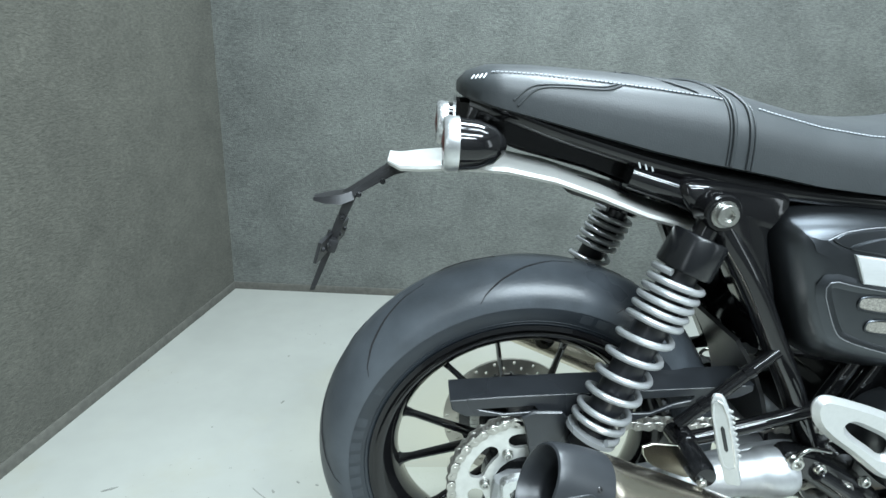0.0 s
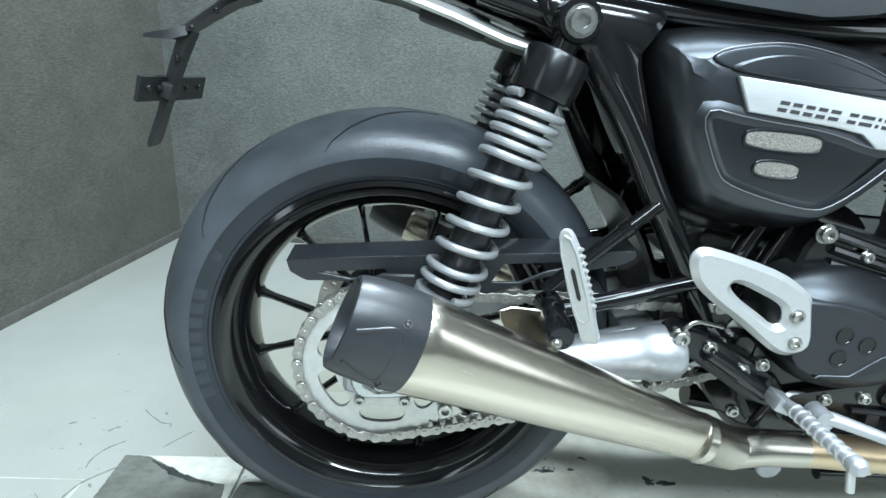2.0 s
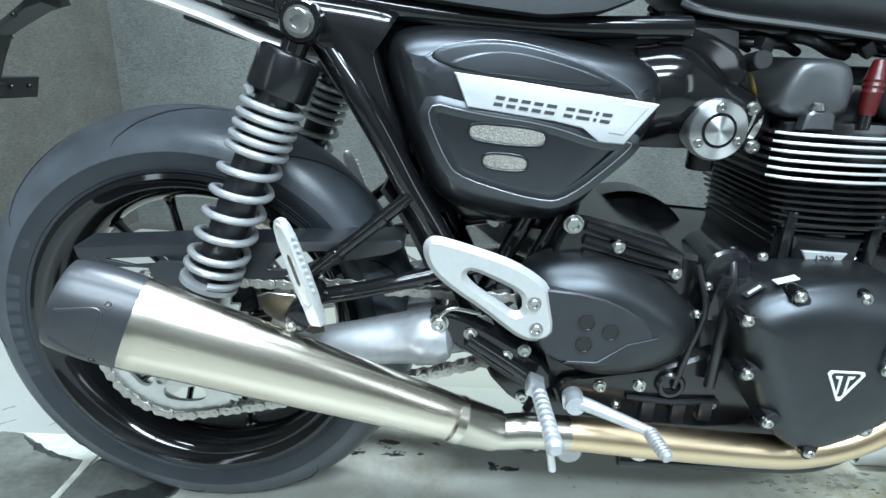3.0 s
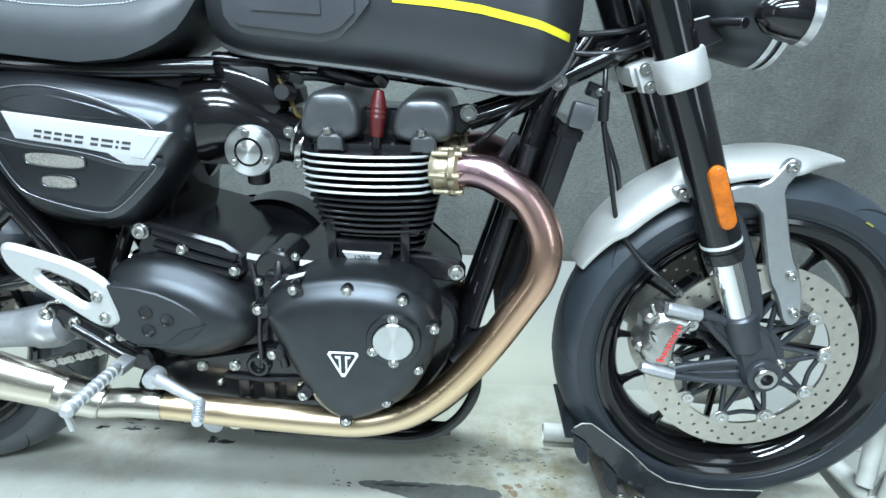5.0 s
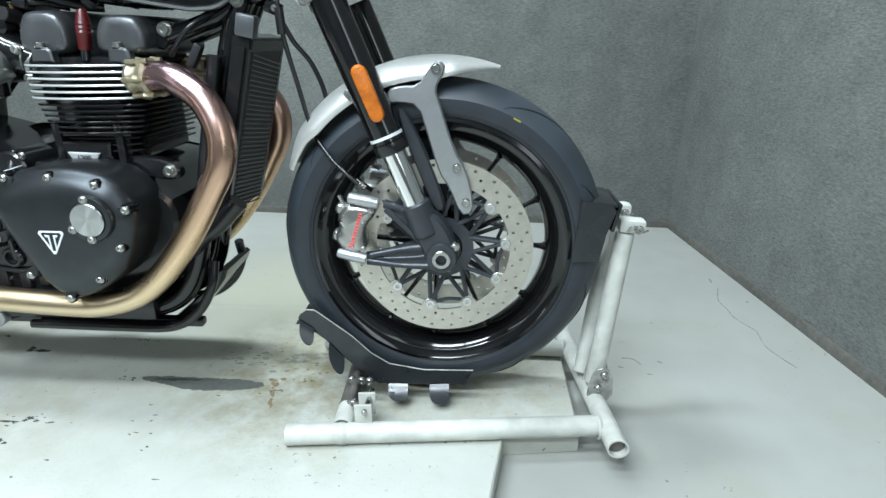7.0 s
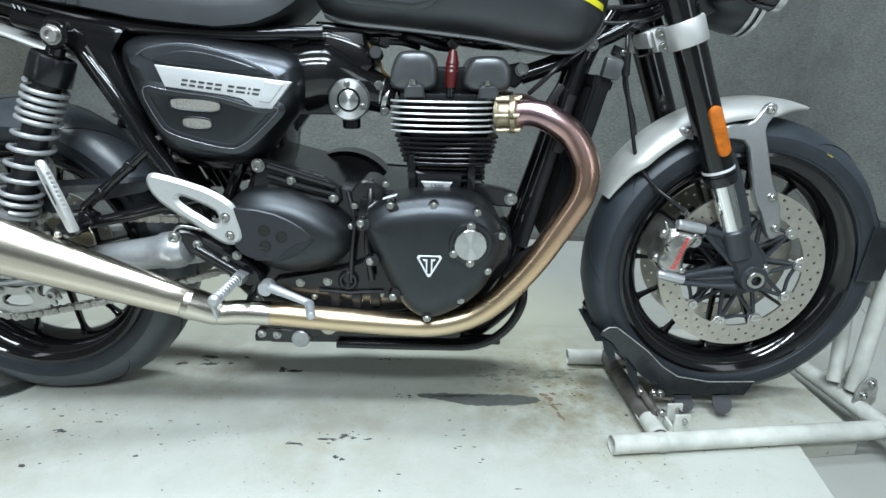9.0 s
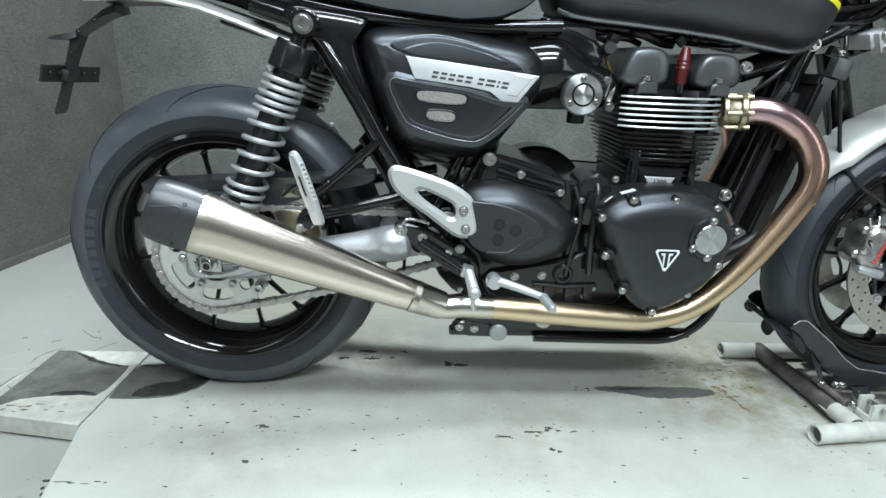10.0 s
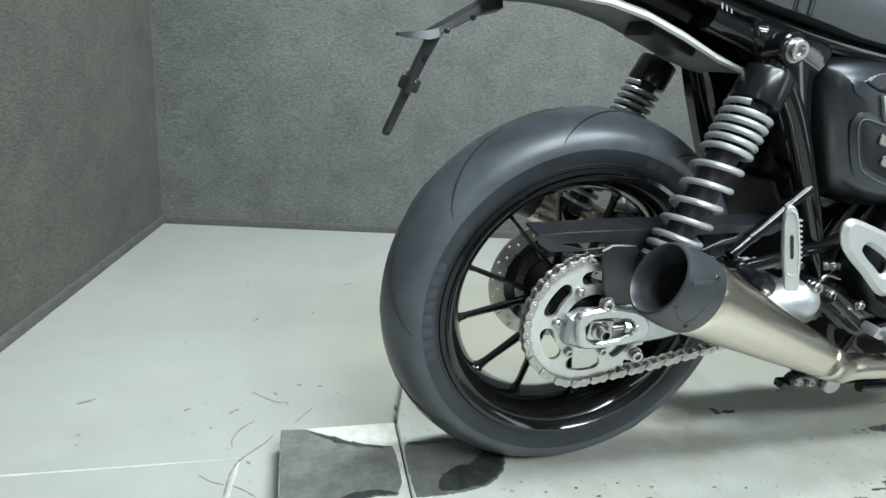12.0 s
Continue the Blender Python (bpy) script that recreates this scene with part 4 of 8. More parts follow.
rear_tyre = [(0.222, 0.050), (0.231, 0.056), (0.245, 0.0625), (0.2585, 0.0655), (0.2695, 0.0640), (0.2815, 0.0575), (0.2935, 0.0455), (0.3030, 0.0300), (0.3088, 0.0150), (0.3110, 0.0)]
front_tyre = [(0.222, 0.042), (0.230, 0.048), (0.241, 0.0535), (0.252, 0.056), (0.260, 0.0545), (0.2695, 0.049), (0.279, 0.038), (0.2865, 0.025), (0.2912, 0.012), (0.2925, 0.0)]
REAR_C = RA + V(0.005, 0.018, -0.003)
rear = make_wheel("rear_wheel", REAR_C, rear_tyre, "gloss black cast rear wheel", math.radians(57.5), 0.055, 0.055, TREAD)
FRONT_C = FA + V(-0.004, 0, -0.002)
front = make_wheel("front_wheel", FRONT_C, front_tyre, "gloss black cast front wheel", math.radians(11), 0.045, 0.05, NEWTREAD)


def perforated_disc(bm, c, y, r0, r1, th, rows, n, hole_r=0.0024):
    """A steel ring with rings of drilled holes, cut as open cells."""
    rs = [r0]
    for r in rows:
        rs += [r - hole_r, r + hole_r]
    rs.append(r1)
    seg = n * 7
    grid = {}
    for side, yy in ((0, y - th / 2), (1, y + th / 2)):
        for i, r in enumerate(rs):
            for j in range(seg):
                t = 2 * math.pi * j / seg
                grid[side, i, j] = bm.verts.new((c.x + r * math.cos(t), yy, c.z + r * math.sin(t)))

    def hole(i, j):
        if i % 2 == 0 or i >= len(rs) - 1:
            return False
        return j % 7 == (i // 2 * 3) % 7

    for i in range(len(rs) - 1):
        for j in range(seg):
            k = (j + 1) % seg
            if hole(i, j):
                for (ia, ja), (ib, jb) in (((i, j), (i, k)), ((i, k), (i + 1, k)), ((i + 1, k), (i + 1, j)), ((i + 1, j), (i, j))):
                    bm.faces.new((grid[0, ia, ja], grid[0, ib, jb], grid[1, ib, jb], grid[1, ia, ja]))
            else:
                for s in (0, 1):
                    bm.faces.new((grid[s, i, j], grid[s, i, k], grid[s, i + 1, k], grid[s, i + 1, j]))
    for j in range(seg):
        k = (j + 1) % seg
        for i in (0, len(rs) - 1):
            bm.faces.new((grid[0, i, j], grid[0, i, k], grid[1, i, k], grid[1, i, j]))
    return bm


for s in (-1, 1):
    y = s * 0.055
    d = part("brake_disc", perforated_disc(bmesh.new(), FA, FA.y + y, 0.119, 0.160, 0.005, (0.128, 0.140, 0.151), 26), DISC, front, "drilled steel brake disc")
    bm = bmesh.new()
    lathe(bm, [(0.035, y - s * 0.012), (0.055, y - s * 0.012), (0.055, y - s * 0.004), (0.035, y - s * 0.004)], FA, seg=40, closed=True)
    for k in range(10):
        a = math.radians(6 + 36 * k)
        for q in (-1, 1):
            p0 = FA + V(0.05 * math.cos(a + q * 0.30), y - s * 0.008, 0.05 * math.sin(a + q * 0.30))
            p1 = FA + V(0.112 * math.cos(a), y - s * 0.003, 0.112 * math.sin(a))
            part("carrier_arm", rod(bmesh.new(), p0, p1, 0.0045, 0.004, 8), FORKGREY, front)
    part("disc_carrier", bm, FORKGREY, front)
    for k in range(10):
        a = math.radians(6 + 36 * k)
        bm = bmesh.new()
        lathe(bm, [(0.004, -0.004), (0.0085, -0.004), (0.0095, -0.002), (0.0095, 0.004), (0.004, 0.004)], FA + V(0.1115 * math.cos(a), y, 0.1115 * math.sin(a)), seg=16, closed=True)
        part("bobbin", bm, ALU, d)
        bm = bmesh.new()
        lug = [(0.122, -0.15), (0.117, -0.125), (0.108, -0.11), (0.103, -0.06), (0.102, 0.0), (0.103, 0.06), (0.108, 0.11), (0.117, 0.125), (0.122, 0.15)]
        plate(bm, [(FA.x + r * math.cos(a + g), FA.z + r * math.sin(a + g)) for r, g in lug], FA.y + y - 0.0018, FA.y + y + 0.0018, 0.0006)
        part("disc_lug", bm, DISC, d)
        if k % 2:
            arc = [FA + V(r * math.cos(a + g), y - s * 0.005, r * math.sin(a + g)) for r, g in ((0.109, 0.05), (0.1035, 0.18), (0.101, 0.314), (0.1035, 0.45), (0.109, 0.58))]
            part("carrier_arm", tube(bmesh.new(), spline(arc, 4), 0.0036, 8), FORKGREY, front)

# rear disc, cush drive, sprocket
rd = part("brake_disc", perforated_disc(bmesh.new(), RA, RA.y + 0.075, 0.078, 0.110, 0.005, (0.0845, 0.0940, 0.1035), 20, 0.0030), DISC, rear, "drilled rear brake disc")
part("disc_carrier", lathe(bmesh.new(), [(0.03, 0.070), (0.084, 0.070), (0.084, 0.078), (0.03, 0.078)], RA, seg=36, closed=True), SATIN, rd)
bm = bmesh.new()
perforated_disc(bm, RA, RA.y + 0.066, 0.050, 0.066, 0.003, (0.058,), 44, 0.0055)
part("sensor_ring", bm, STEEL, rd)
part("sprocket_carrier", lathe(bmesh.new(), [(0.02, -0.05), (0.056, -0.05), (0.060, -0.056), (0.058, -0.078), (0.02, -0.078)], RA, seg=36, closed=True), SATIN, rear)


def sprocket_mesh(bm, c, y, th, teeth=42, slots=6):
    """A toothed ring with rounded slots between its bolts."""
    seg = teeth * 6
    outlines = [[(0.101 + (0.0075 if j % 6 in (2, 3) else 0.004 if j % 6 in (1, 4) else 0), 2 * math.pi * j / seg) for j in range(seg)],
                [(0.046, 2 * math.pi * j / 48) for j in range(48)]]
    for k in range(slots):
        mid = 2 * math.pi * (k + 0.5) / slots
        slot = [(0.0845, g * 0.042) for g in range(-6, 7)]
        slot += [(0.0730 + 0.0115 * math.cos(q), 0.252 + 0.15 * math.sin(q)) for q in (math.pi * n / 10 for n in range(1, 10))]
        slot += [(0.0615, -g * 0.042) for g in range(-6, 7)]
        slot += [(0.0730 - 0.0115 * math.cos(q), -0.252 - 0.15 * math.sin(q)) for q in (math.pi * n / 10 for n in range(1, 10))]
        outlines.append([(r, mid + g) for r, g in slot])
    edges = []
    for loop in outlines:
        vs = [bm.verts.new((c.x + r * math.cos(t), y - th / 2, c.z + r * math.sin(t))) for r, t in loop]
        edges += [bm.edges.new((vs[i], vs[(i + 1) % len(vs)])) for i in range(len(vs))]
    bmesh.ops.triangle_fill(bm, edges=edges, use_beauty=True, use_dissolve=False)
    moved = bmesh.ops.extrude_face_region(bm, geom=bm.faces[:])
    bmesh.ops.translate(bm, vec=(0, th, 0), verts=[v for v in moved["geom"] if isinstance(v, bmesh.types.BMVert)])
    bmesh.ops.recalc_face_normals(bm, faces=bm.faces[:])
    return bm


SY = -0.106
SPROCKETSTEEL = material("bright_sprocket_steel", (0.60, 0.60, 0.575), 0.42, metal=0.6, vary=0.14, scale=80, bump=0.05, bump_scale=500)
sprocket = part("sprocket", sprocket_mesh(bmesh.new(), RA, SY, 0.006), SPROCKETSTEEL, rear, "pale steel rear sprocket")
for k in range(6):
    a = 2 * math.pi * k / 6
    bolt(BOLT_M, RA.x + 0.058 * math.cos(a), SY - 0.004, RA.z + 0.058 * math.sin(a), sprocket)

# chain
F2, r2, r1 = V(0.47, SY, 0.365), 0.040, 0.1065
cd = V(F2.x - RA.x, 0, F2.z - RA.z)
L0, base = cd.length, math.atan2(cd.z, cd.x)
off = math.asin((r1 - r2) / L0)
run = math.sqrt(L0 ** 2 - (r1 - r2) ** 2)
arc1, arc2 = (math.pi + 2 * off) * r1, (math.pi - 2 * off) * r2
total = 2 * run + arc1 + arc2
links = round(total / 0.015875 / 2) * 2


def chain_at(s):
    s %= total
    lo = base - math.pi / 2 - off
    up = base + math.pi / 2 + off
    if s < run:
        p0 = V(RA.x + r1 * math.cos(up), SY, RA.z + r1 * math.sin(up))
        p1 = V(F2.x + r2 * math.cos(up), SY, F2.z + r2 * math.sin(up))
        return p0.lerp(p1, s / run)
    s -= run
    if s < arc2:
        t = up - s / r2
        return V(F2.x + r2 * math.cos(t), SY, F2.z + r2 * math.sin(t))
    s -= arc2
    if s < run:
        p0 = V(F2.x + r2 * math.cos(lo), SY, F2.z + r2 * math.sin(lo))
        p1 = V(RA.x + r1 * math.cos(lo), SY, RA.z + r1 * math.sin(lo))
        return p0.lerp(p1, s / run) + V(0, 0, -0.010 * math.sin(math.pi * s / run))
    t = lo - (s - run) / r1
    return V(RA.x + r1 * math.cos(t), SY, RA.z + r1 * math.sin(t))


def link_mesh(dy, mat):
    bm = bmesh.new()
    outline = []
    for cx, a0 in ((0.0079, -90), (-0.0079, 90)):
        outline += [(cx + 0.0068 * math.cos(math.radians(a0 + 22.5 * i)), 0.0068 * math.sin(math.radians(a0 + 22.5 * i))) for i in range(9)]
    outline.insert(9, (0, 0.0050))
    outline.append((0, -0.0050))
    for s in (-1, 1):
        plate(bm, outline, s * dy, s * (dy - 0.002), 0.0004)
    for cx in (0.0079, -0.0079):
        rod(bm, (cx, -dy - 0.0012, 0), (cx, dy + 0.0012, 0), 0.0028, seg=8)
    bmesh.ops.recalc_face_normals(bm, faces=bm.faces)
    me = bpy.data.meshes.new("chain_link")
    bm.to_mesh(me)
    bm.free()
    me.materials.append(mat)
    return me


CHAINSTEEL = material("greased_chain_steel", (0.40, 0.39, 0.36), 0.38, metal=0.85, vary=0.35, scale=120)
bm = bmesh.new()
for i in range(links):
    p = chain_at((i + 0.5) * total / links)
    rod(bm, p - V(0, 0.005, 0), p + V(0, 0.005, 0), 0.005, seg=8)
chain = part("chain", bm, CHAINSTEEL, bike, "greased steel drive chain")
outer_link, inner_link = link_mesh(0.0095, CHAINSTEEL), link_mesh(0.0068, CHAINSTEEL)
for i in range(links):
    a, b = chain_at((i - 0.5) * total / links), chain_at((i + 0.5) * total / links)
    ob = new("chain_link", outer_link if i % 2 else inner_link)
    ob.parent = chain
    m = (a + b) / 2
    ob.matrix_basis = pose(m.x, m.y, m.z, 0, -math.degrees(math.atan2(b.z - a.z, b.x - a.x)), 0)
part("front_sprocket", lathe(bmesh.new(), [(0.01, -0.004), (0.038, -0.004), (0.038, 0.004), (0.01, 0.004)], F2, seg=24, closed=True), STEEL, bike)

# swingarm
bm = bmesh.new()
for s in (-1, 1):
    arm = [(-0.045, 0.290), (-0.040, 0.335), (0.03, 0.335), (0.12, 0.335), (0.22, 0.356), (0.34, 0.386), (0.40, 0.386), (0.42, 0.36), (0.40, 0.33), (0.33, 0.318), (0.20, 0.300), (0.10, 0.278), (0.02, 0.272), (-0.04, 0.276)]
    plate(bm, soft(arm, 1), side(s, 0.128), side(s, 0.104), 0.006)
rod(bm, (0.395, -0.128, 0.358), (0.395, 0.128, 0.358), 0.030)
box(bm, (0.335, 0, 0.35), (0.05, 0.2, 0.05), (0, -12, 0), 0.01)
swing = part("swingarm", bm, CAST, bike, "bare cast aluminium swingarm")
part("swing_tube", lathe(bmesh.new(), [(0, 0), (0.026, 0), (0.029, 0.10), (0.031, 0.125), (0.034, 0.130), (0.0345, 0.150), (0.033, 0.162), (0.027, 0.172), (0.014, 0.178), (0, 0.179)], (0.195, -0.132, 0.333), (0.985, -0.06, 0.165), 32), CAST, swing)
for s in (-1, 1):
    bm = bmesh.new()
    ring = [(-0.037, 0.325), (-0.032, 0.339), (0.016, 0.347), (0.071, 0.338), (0.092, 0.312), (0.080, 0.288), (-0.010, 0.276), (-0.030, 0.287)]
    window_plate(bm, soft(ring, 1), soft([(-0.022, 0.325), (0.025, 0.329), (0.058, 0.325), (0.066, 0.306), (0.033, 0.292), (-0.012, 0.288)], 1), side(s, 0.139), side(s, 0.124), 0.003)
    adj = part("axle_block", bm, ALU, swing, "machined axle carrier with an open slot")
    bm = bmesh.new()
    box(bm, (RA.x + 0.001, side(s, 0.128), 0.309), (0.040, 0.016, 0.034), (0, 3, 0), 0.003)
    part("axle_slider", bm, STEEL, adj)
    part("axle_nut", lathe(bmesh.new(), [(0.0065, s * 0.130), (0.009, s * 0.130), (0.010, s * 0.118), (0.0145, s * 0.116), (0.0150, s * 0.108), (0.019, s * 0.106), (0.019, s * 0.100), (0.0065, s * 0.100)], RA, seg=12, closed=True), STEEL, adj)
    bolt(BOLT_L, 0.086, side(s, 0.122), 0.257, swing, (0, 0, 0 if s < 0 else 180))
    bolt(BOLT_L, 0.010, side(s, 0.130), 0.349, swing, (0, 0, 0 if s < 0 else 180))
    part("adjuster", rod(bmesh.new(), (0.026, side(s, 0.131), 0.310), (0.075, side(s, 0.131), 0.313), 0.0055), STEEL, swing)
    part("adjuster_nut", rod(bmesh.new(), (0.046, side(s, 0.131), 0.3115), (0.056, side(s, 0.131), 0.312), 0.0095, seg=6), STEEL, swing)
    part("adjuster_nut", rod(bmesh.new(), (0.062, side(s, 0.131), 0.3125), (0.067, side(s, 0.131), 0.3127), 0.0095, seg=6), STEEL, swing)

# chain guard
bm = bmesh.new()
guard_a = [(-0.109, 0.449), (-0.03, 0.4555), (0.05, 0.461), (0.10, 0.464), (0.10, 0.418), (0.05, 0.4225), (-0.035, 0.425), (-0.088, 0.424), (-0.106, 0.435)]
guard_b = [(0.10, 0.464), (0.20, 0.470), (0.303, 0.4765), (0.304, 0.467), (0.287, 0.457), (0.195, 0.438), (0.129, 0.412), (0.10, 0.418)]
window_plate(bm, guard_a, [(-0.071, 0.4350), (0.005, 0.4415), (0.011, 0.4335), (-0.035, 0.4285)], -0.115, -0.110, 0.001)
window_plate(bm, guard_b, [(0.146, 0.453), (0.187, 0.456), (0.224, 0.459), (0.220, 0.452), (0.197, 0.446), (0.166, 0.431), (0.133, 0.430)], -0.115, -0.110, 0.001)
top = [(-0.109, 0.449), (0.05, 0.461), (0.10, 0.464), (0.20, 0.470), (0.303, 0.4765), (0.304, 0.468)]
loft(bm, [[V(x, -0.115, z), V(x, -0.068, z + 0.003), V(x, -0.068, z - 0.001), V(x, -0.112, z - 0.004)] for x, z in top])
guard = part("chain_guard", bm, material("guard_plastic", (0.020, 0.022, 0.025), 0.36, vary=0.2, bump=0.06, bump_scale=600), bike, "slotted matt black chain guard")
bm = bmesh.new()
plate(bm, soft([(-0.016, 0.440), (0.060, 0.440), (0.070, 0.345), (0.012, 0.345), (0.000, 0.378), (-0.004, 0.402)], 1), -0.127, -0.120, 0.002)
part("guard_tab", bm, guard.data.materials[0], guard)


# shock absorbers
CAPGLOSS = material("black_anodised_cap", (0.006, 0.0065, 0.0075), 0.22, vary=0.1, rough_vary=0.03)
DAMPER = material("satin_blue_black_damper", (0.010, 0.011, 0.014), 0.36, vary=0.15, rough_vary=0.06)


def shock(s):
    top, low = (V(0.194, -0.130, 0.722), V(0.064, -0.152, 0.403)) if s < 0 else (V(0.207, 0.138, 0.728), V(0.077, 0.152, 0.409))
    ax = (low - top).normalized()
    n = (low - top).length
    body = part("shock_absorber", rod(bmesh.new(), top + ax * 0.05, low, 0.0212, seg=32), DAMPER, bike, "black damper with pale grey coil spring")
    part("reservoir_cap", lathe(bmesh.new(), [(0.012, 0.037), (0.0250, 0.037), (0.0260, 0.0355), (0.0305, 0.0345), (0.0328, 0.0358), (0.0340, 0.0390), (0.0348, 0.0770), (0.0340, 0.0800), (0.031, 0.081), (0.012, 0.081)], top, ax, 64, closed=True), CAPGLOSS, body, "", 30)
    part("eye", lathe(bmesh.new(), [(0.010, -0.018), (0.0205, -0.018), (0.0225, -0.015), (0.0225, 0.015), (0.0205, 0.018), (0.010, 0.018)], top, (0, 1, 0), 36, closed=True), GLOSS, body)
    part("eye_neck", rod(bmesh.new(), top, top + ax * 0.040, 0.0145), GLOSS, body)
    part("eye", lathe(bmesh.new(), [(0.008, -0.016), (0.018, -0.016), (0.020, 0), (0.018, 0.016), (0.008, 0.016)], low, (0, 1, 0), 24, closed=True), GLOSS, body)
    part("spring_seat", lathe(bmesh.new(), [(0.019, n - 0.030), (0.034, n - 0.028), (0.034, n - 0.022), (0.019, n - 0.020)], top, ax, 32, closed=True), SPRING, body)
    d, u, v = basis(ax)
    pts, turn, a = [], 0.0, 0.086
    while a < n - 0.032:
        pitch = 0.0128 if a < 0.150 else 0.0275 if a < n - 0.062 else 0.0150
        pts.append(top + d * a + (u * math.cos(turn) + v * math.sin(turn)) * 0.0312)
        turn += 2 * math.pi / 24
        a += pitch / 24
    part("coil_spring", tube(bmesh.new(), pts, 0.0045, 10), SPRING, body)
    bolt(BOLT_XL, top.x, top.y + s * 0.019, top.z, body, (0, 0, 0 if s < 0 else 180))
    return body


shock(-1)
shock(1)


# frame
LOWER_TUBES = ((0.476, 0.545, 0.408, 0.400), (0.515, 0.545, 0.450, 0.400))
def bar(name, pts, r, mat=GLOSS, parent=None, label="", n=6):
    return part(name, tube(bmesh.new(), spline(pts, n), r), mat, parent or bike, label)


for s in (-1, 1):
    bar("frame_tube", [(0.10, side(s, 0.085), 0.752), (0.190, side(s, 0.098), 0.722), (0.240, side(s, 0.112), 0.662), (0.278, side(s, 0.118), 0.603), (0.313, side(s, 0.120), 0.540), (0.355, side(s, 0.118), 0.470), (0.41, side(s, 0.11), 0.36)], 0.0165, label="gloss black frame tube")
    bar("frame_tube", [(0.312, side(s, 0.130), 0.537), (0.25, side(s, 0.137), 0.484), (0.190, side(s, 0.143), 0.433)], 0.0085)
    bar("frame_tube", [(0.190, side(s, 0.140), 0.404), (0.26, side(s, 0.138), 0.419), (0.338, side(s, 0.133), 0.438), (0.42, side(s, 0.122), 0.456)], 0.0105)
    hex_boss = part("pivot_boss", lathe(bmesh.new(), [(0, -0.016), (0.011, -0.016), (0.0135, -0.012), (0.0135, 0.012), (0, 0.012)], (0.199, side(s, 0.150), 0.418), (0, 1, 0), 24), GLOSS, bike)
    for f in (0.28, 0.72):
        clip = V(0.312, side(s, 0.130), 0.537).lerp(V(0.190, side(s, 0.143), 0.433), f)
        part("tube_clip", rod(bmesh.new(), clip - V(0.005, 0, 0.0042), clip + V(0.005, 0, 0.0042), 0.0102), GLOSS, hex_boss)
    bar("seat_rail", [(-0.09, side(s, 0.045), 0.835), (-0.05, side(s, 0.070), 0.822), (0.03, side(s, 0.082), 0.796), (0.15, side(s, 0.090), 0.765), (0.28, side(s, 0.098), 0.742), (0.45, side(s, 0.100), 0.730), (0.62, side(s, 0.09), 0.735)], 0.0125)
    bar("down_tube", [(1.125, s * 0.028, 0.78), (1.075, side(s, 0.050), 0.70), (1.025, side(s, 0.060), 0.53), (0.975, side(s, 0.068), 0.36), (0.945, side(s, 0.070), 0.25), (0.90, side(s, 0.070), 0.195), (0.82, side(s, 0.070), 0.175), (0.60, side(s, 0.075), 0.175), (0.48, side(s, 0.080), 0.19)], 0.0185)
    bar("tank_rail", [(1.215, s * 0.030, 0.792), (1.158, side(s, 0.046), 0.760), (1.082, side(s, 0.050), 0.722), (1.035, side(s, 0.058), 0.694), (0.963, side(s, 0.062), 0.668)], 0.0145)
    bar("tank_rail", [(1.05, side(s, 0.04), 0.735), (0.93, side(s, 0.045), 0.722), (0.80, side(s, 0.045), 0.735), (0.60, side(s, 0.05), 0.745)], 0.010)
    bar("steering_brace", [(1.21, s * 0.02, 0.79), (1.12, s * 0.030, 0.765), (1.02, s * 0.035, 0.75)], 0.014)
for x0, z0, x1, z1 in LOWER_TUBES:
    bar("frame_tube", [(x0, -0.088, z0), (x1, -0.092, z1)], 0.0115)
part("headstock", rod(bmesh.new(), (1.155, 0, 0.86), (1.215, 0, 0.715), 0.030), GLOSS, bike)
bolt(BOLT_L, 1.084, -0.066, 0.724, bike)
for s in (-1, 1):
    bm = bmesh.new()
    shell(bm, soft([(0.150, 0.758), (0.22, 0.752), (0.30, 0.742), (0.286, 0.722), (0.270, 0.700), (0.284, 0.655), (0.306, 0.600), (0.312, 0.550), (0.290, 0.560), (0.255, 0.610), (0.215, 0.690), (0.160, 0.722)], 2), [(0, 1, side(s, 0.078)), (0, 1, side(s, 0.096)), (0, 0.99, side(s, 0.106)), (0, 0.95, side(s, 0.113)), (0, 0.86, side(s, 0.118)), (0, 0.6, side(s, 0.121))])
    part("frame_gusset", bm, GLOSS, bike, "", 50)
# inner rear guard and battery box behind the covers
bm = bmesh.new()
box(bm, (0.435, 0, 0.61), (0.21, 0.17, 0.24), (0, 8, 0), 0.02)
part("battery_box", bm, SATIN, bike)
bm = bmesh.new()
prism_side = [(0.185, 0.735), (0.36, 0.735), (0.38, 0.52), (0.36, 0.43), (0.340, 0.43), (0.302, 0.500), (0.256, 0.580), (0.212, 0.668)]
plate(bm, soft(prism_side, 1), 0.062, 0.092, 0.004)
part("inner_guard", bm, SATIN, bike)
bm = bmesh.new()
box(bm, (0.585, 0, 0.668), (0.21, 0.16, 0.145), (0, 0, 0), 0.02)
part("airbox", bm, PLASTIC, bike)
bm = bmesh.new()
secs = []
for i in range(9):
    t = math.radians(40 - 5.5 * i)
    secs.append([RA + V(0.350 * math.cos(t), y, 0.350 * math.sin(t)) for y in (-0.075, -0.04, 0, 0.04, 0.075)] + [RA + V(0.356 * math.cos(t), y, 0.356 * math.sin(t)) for y in (0.075, 0, -0.075)])
loft(bm, secs)
part("splash_guard", bm, PLASTIC, bike)

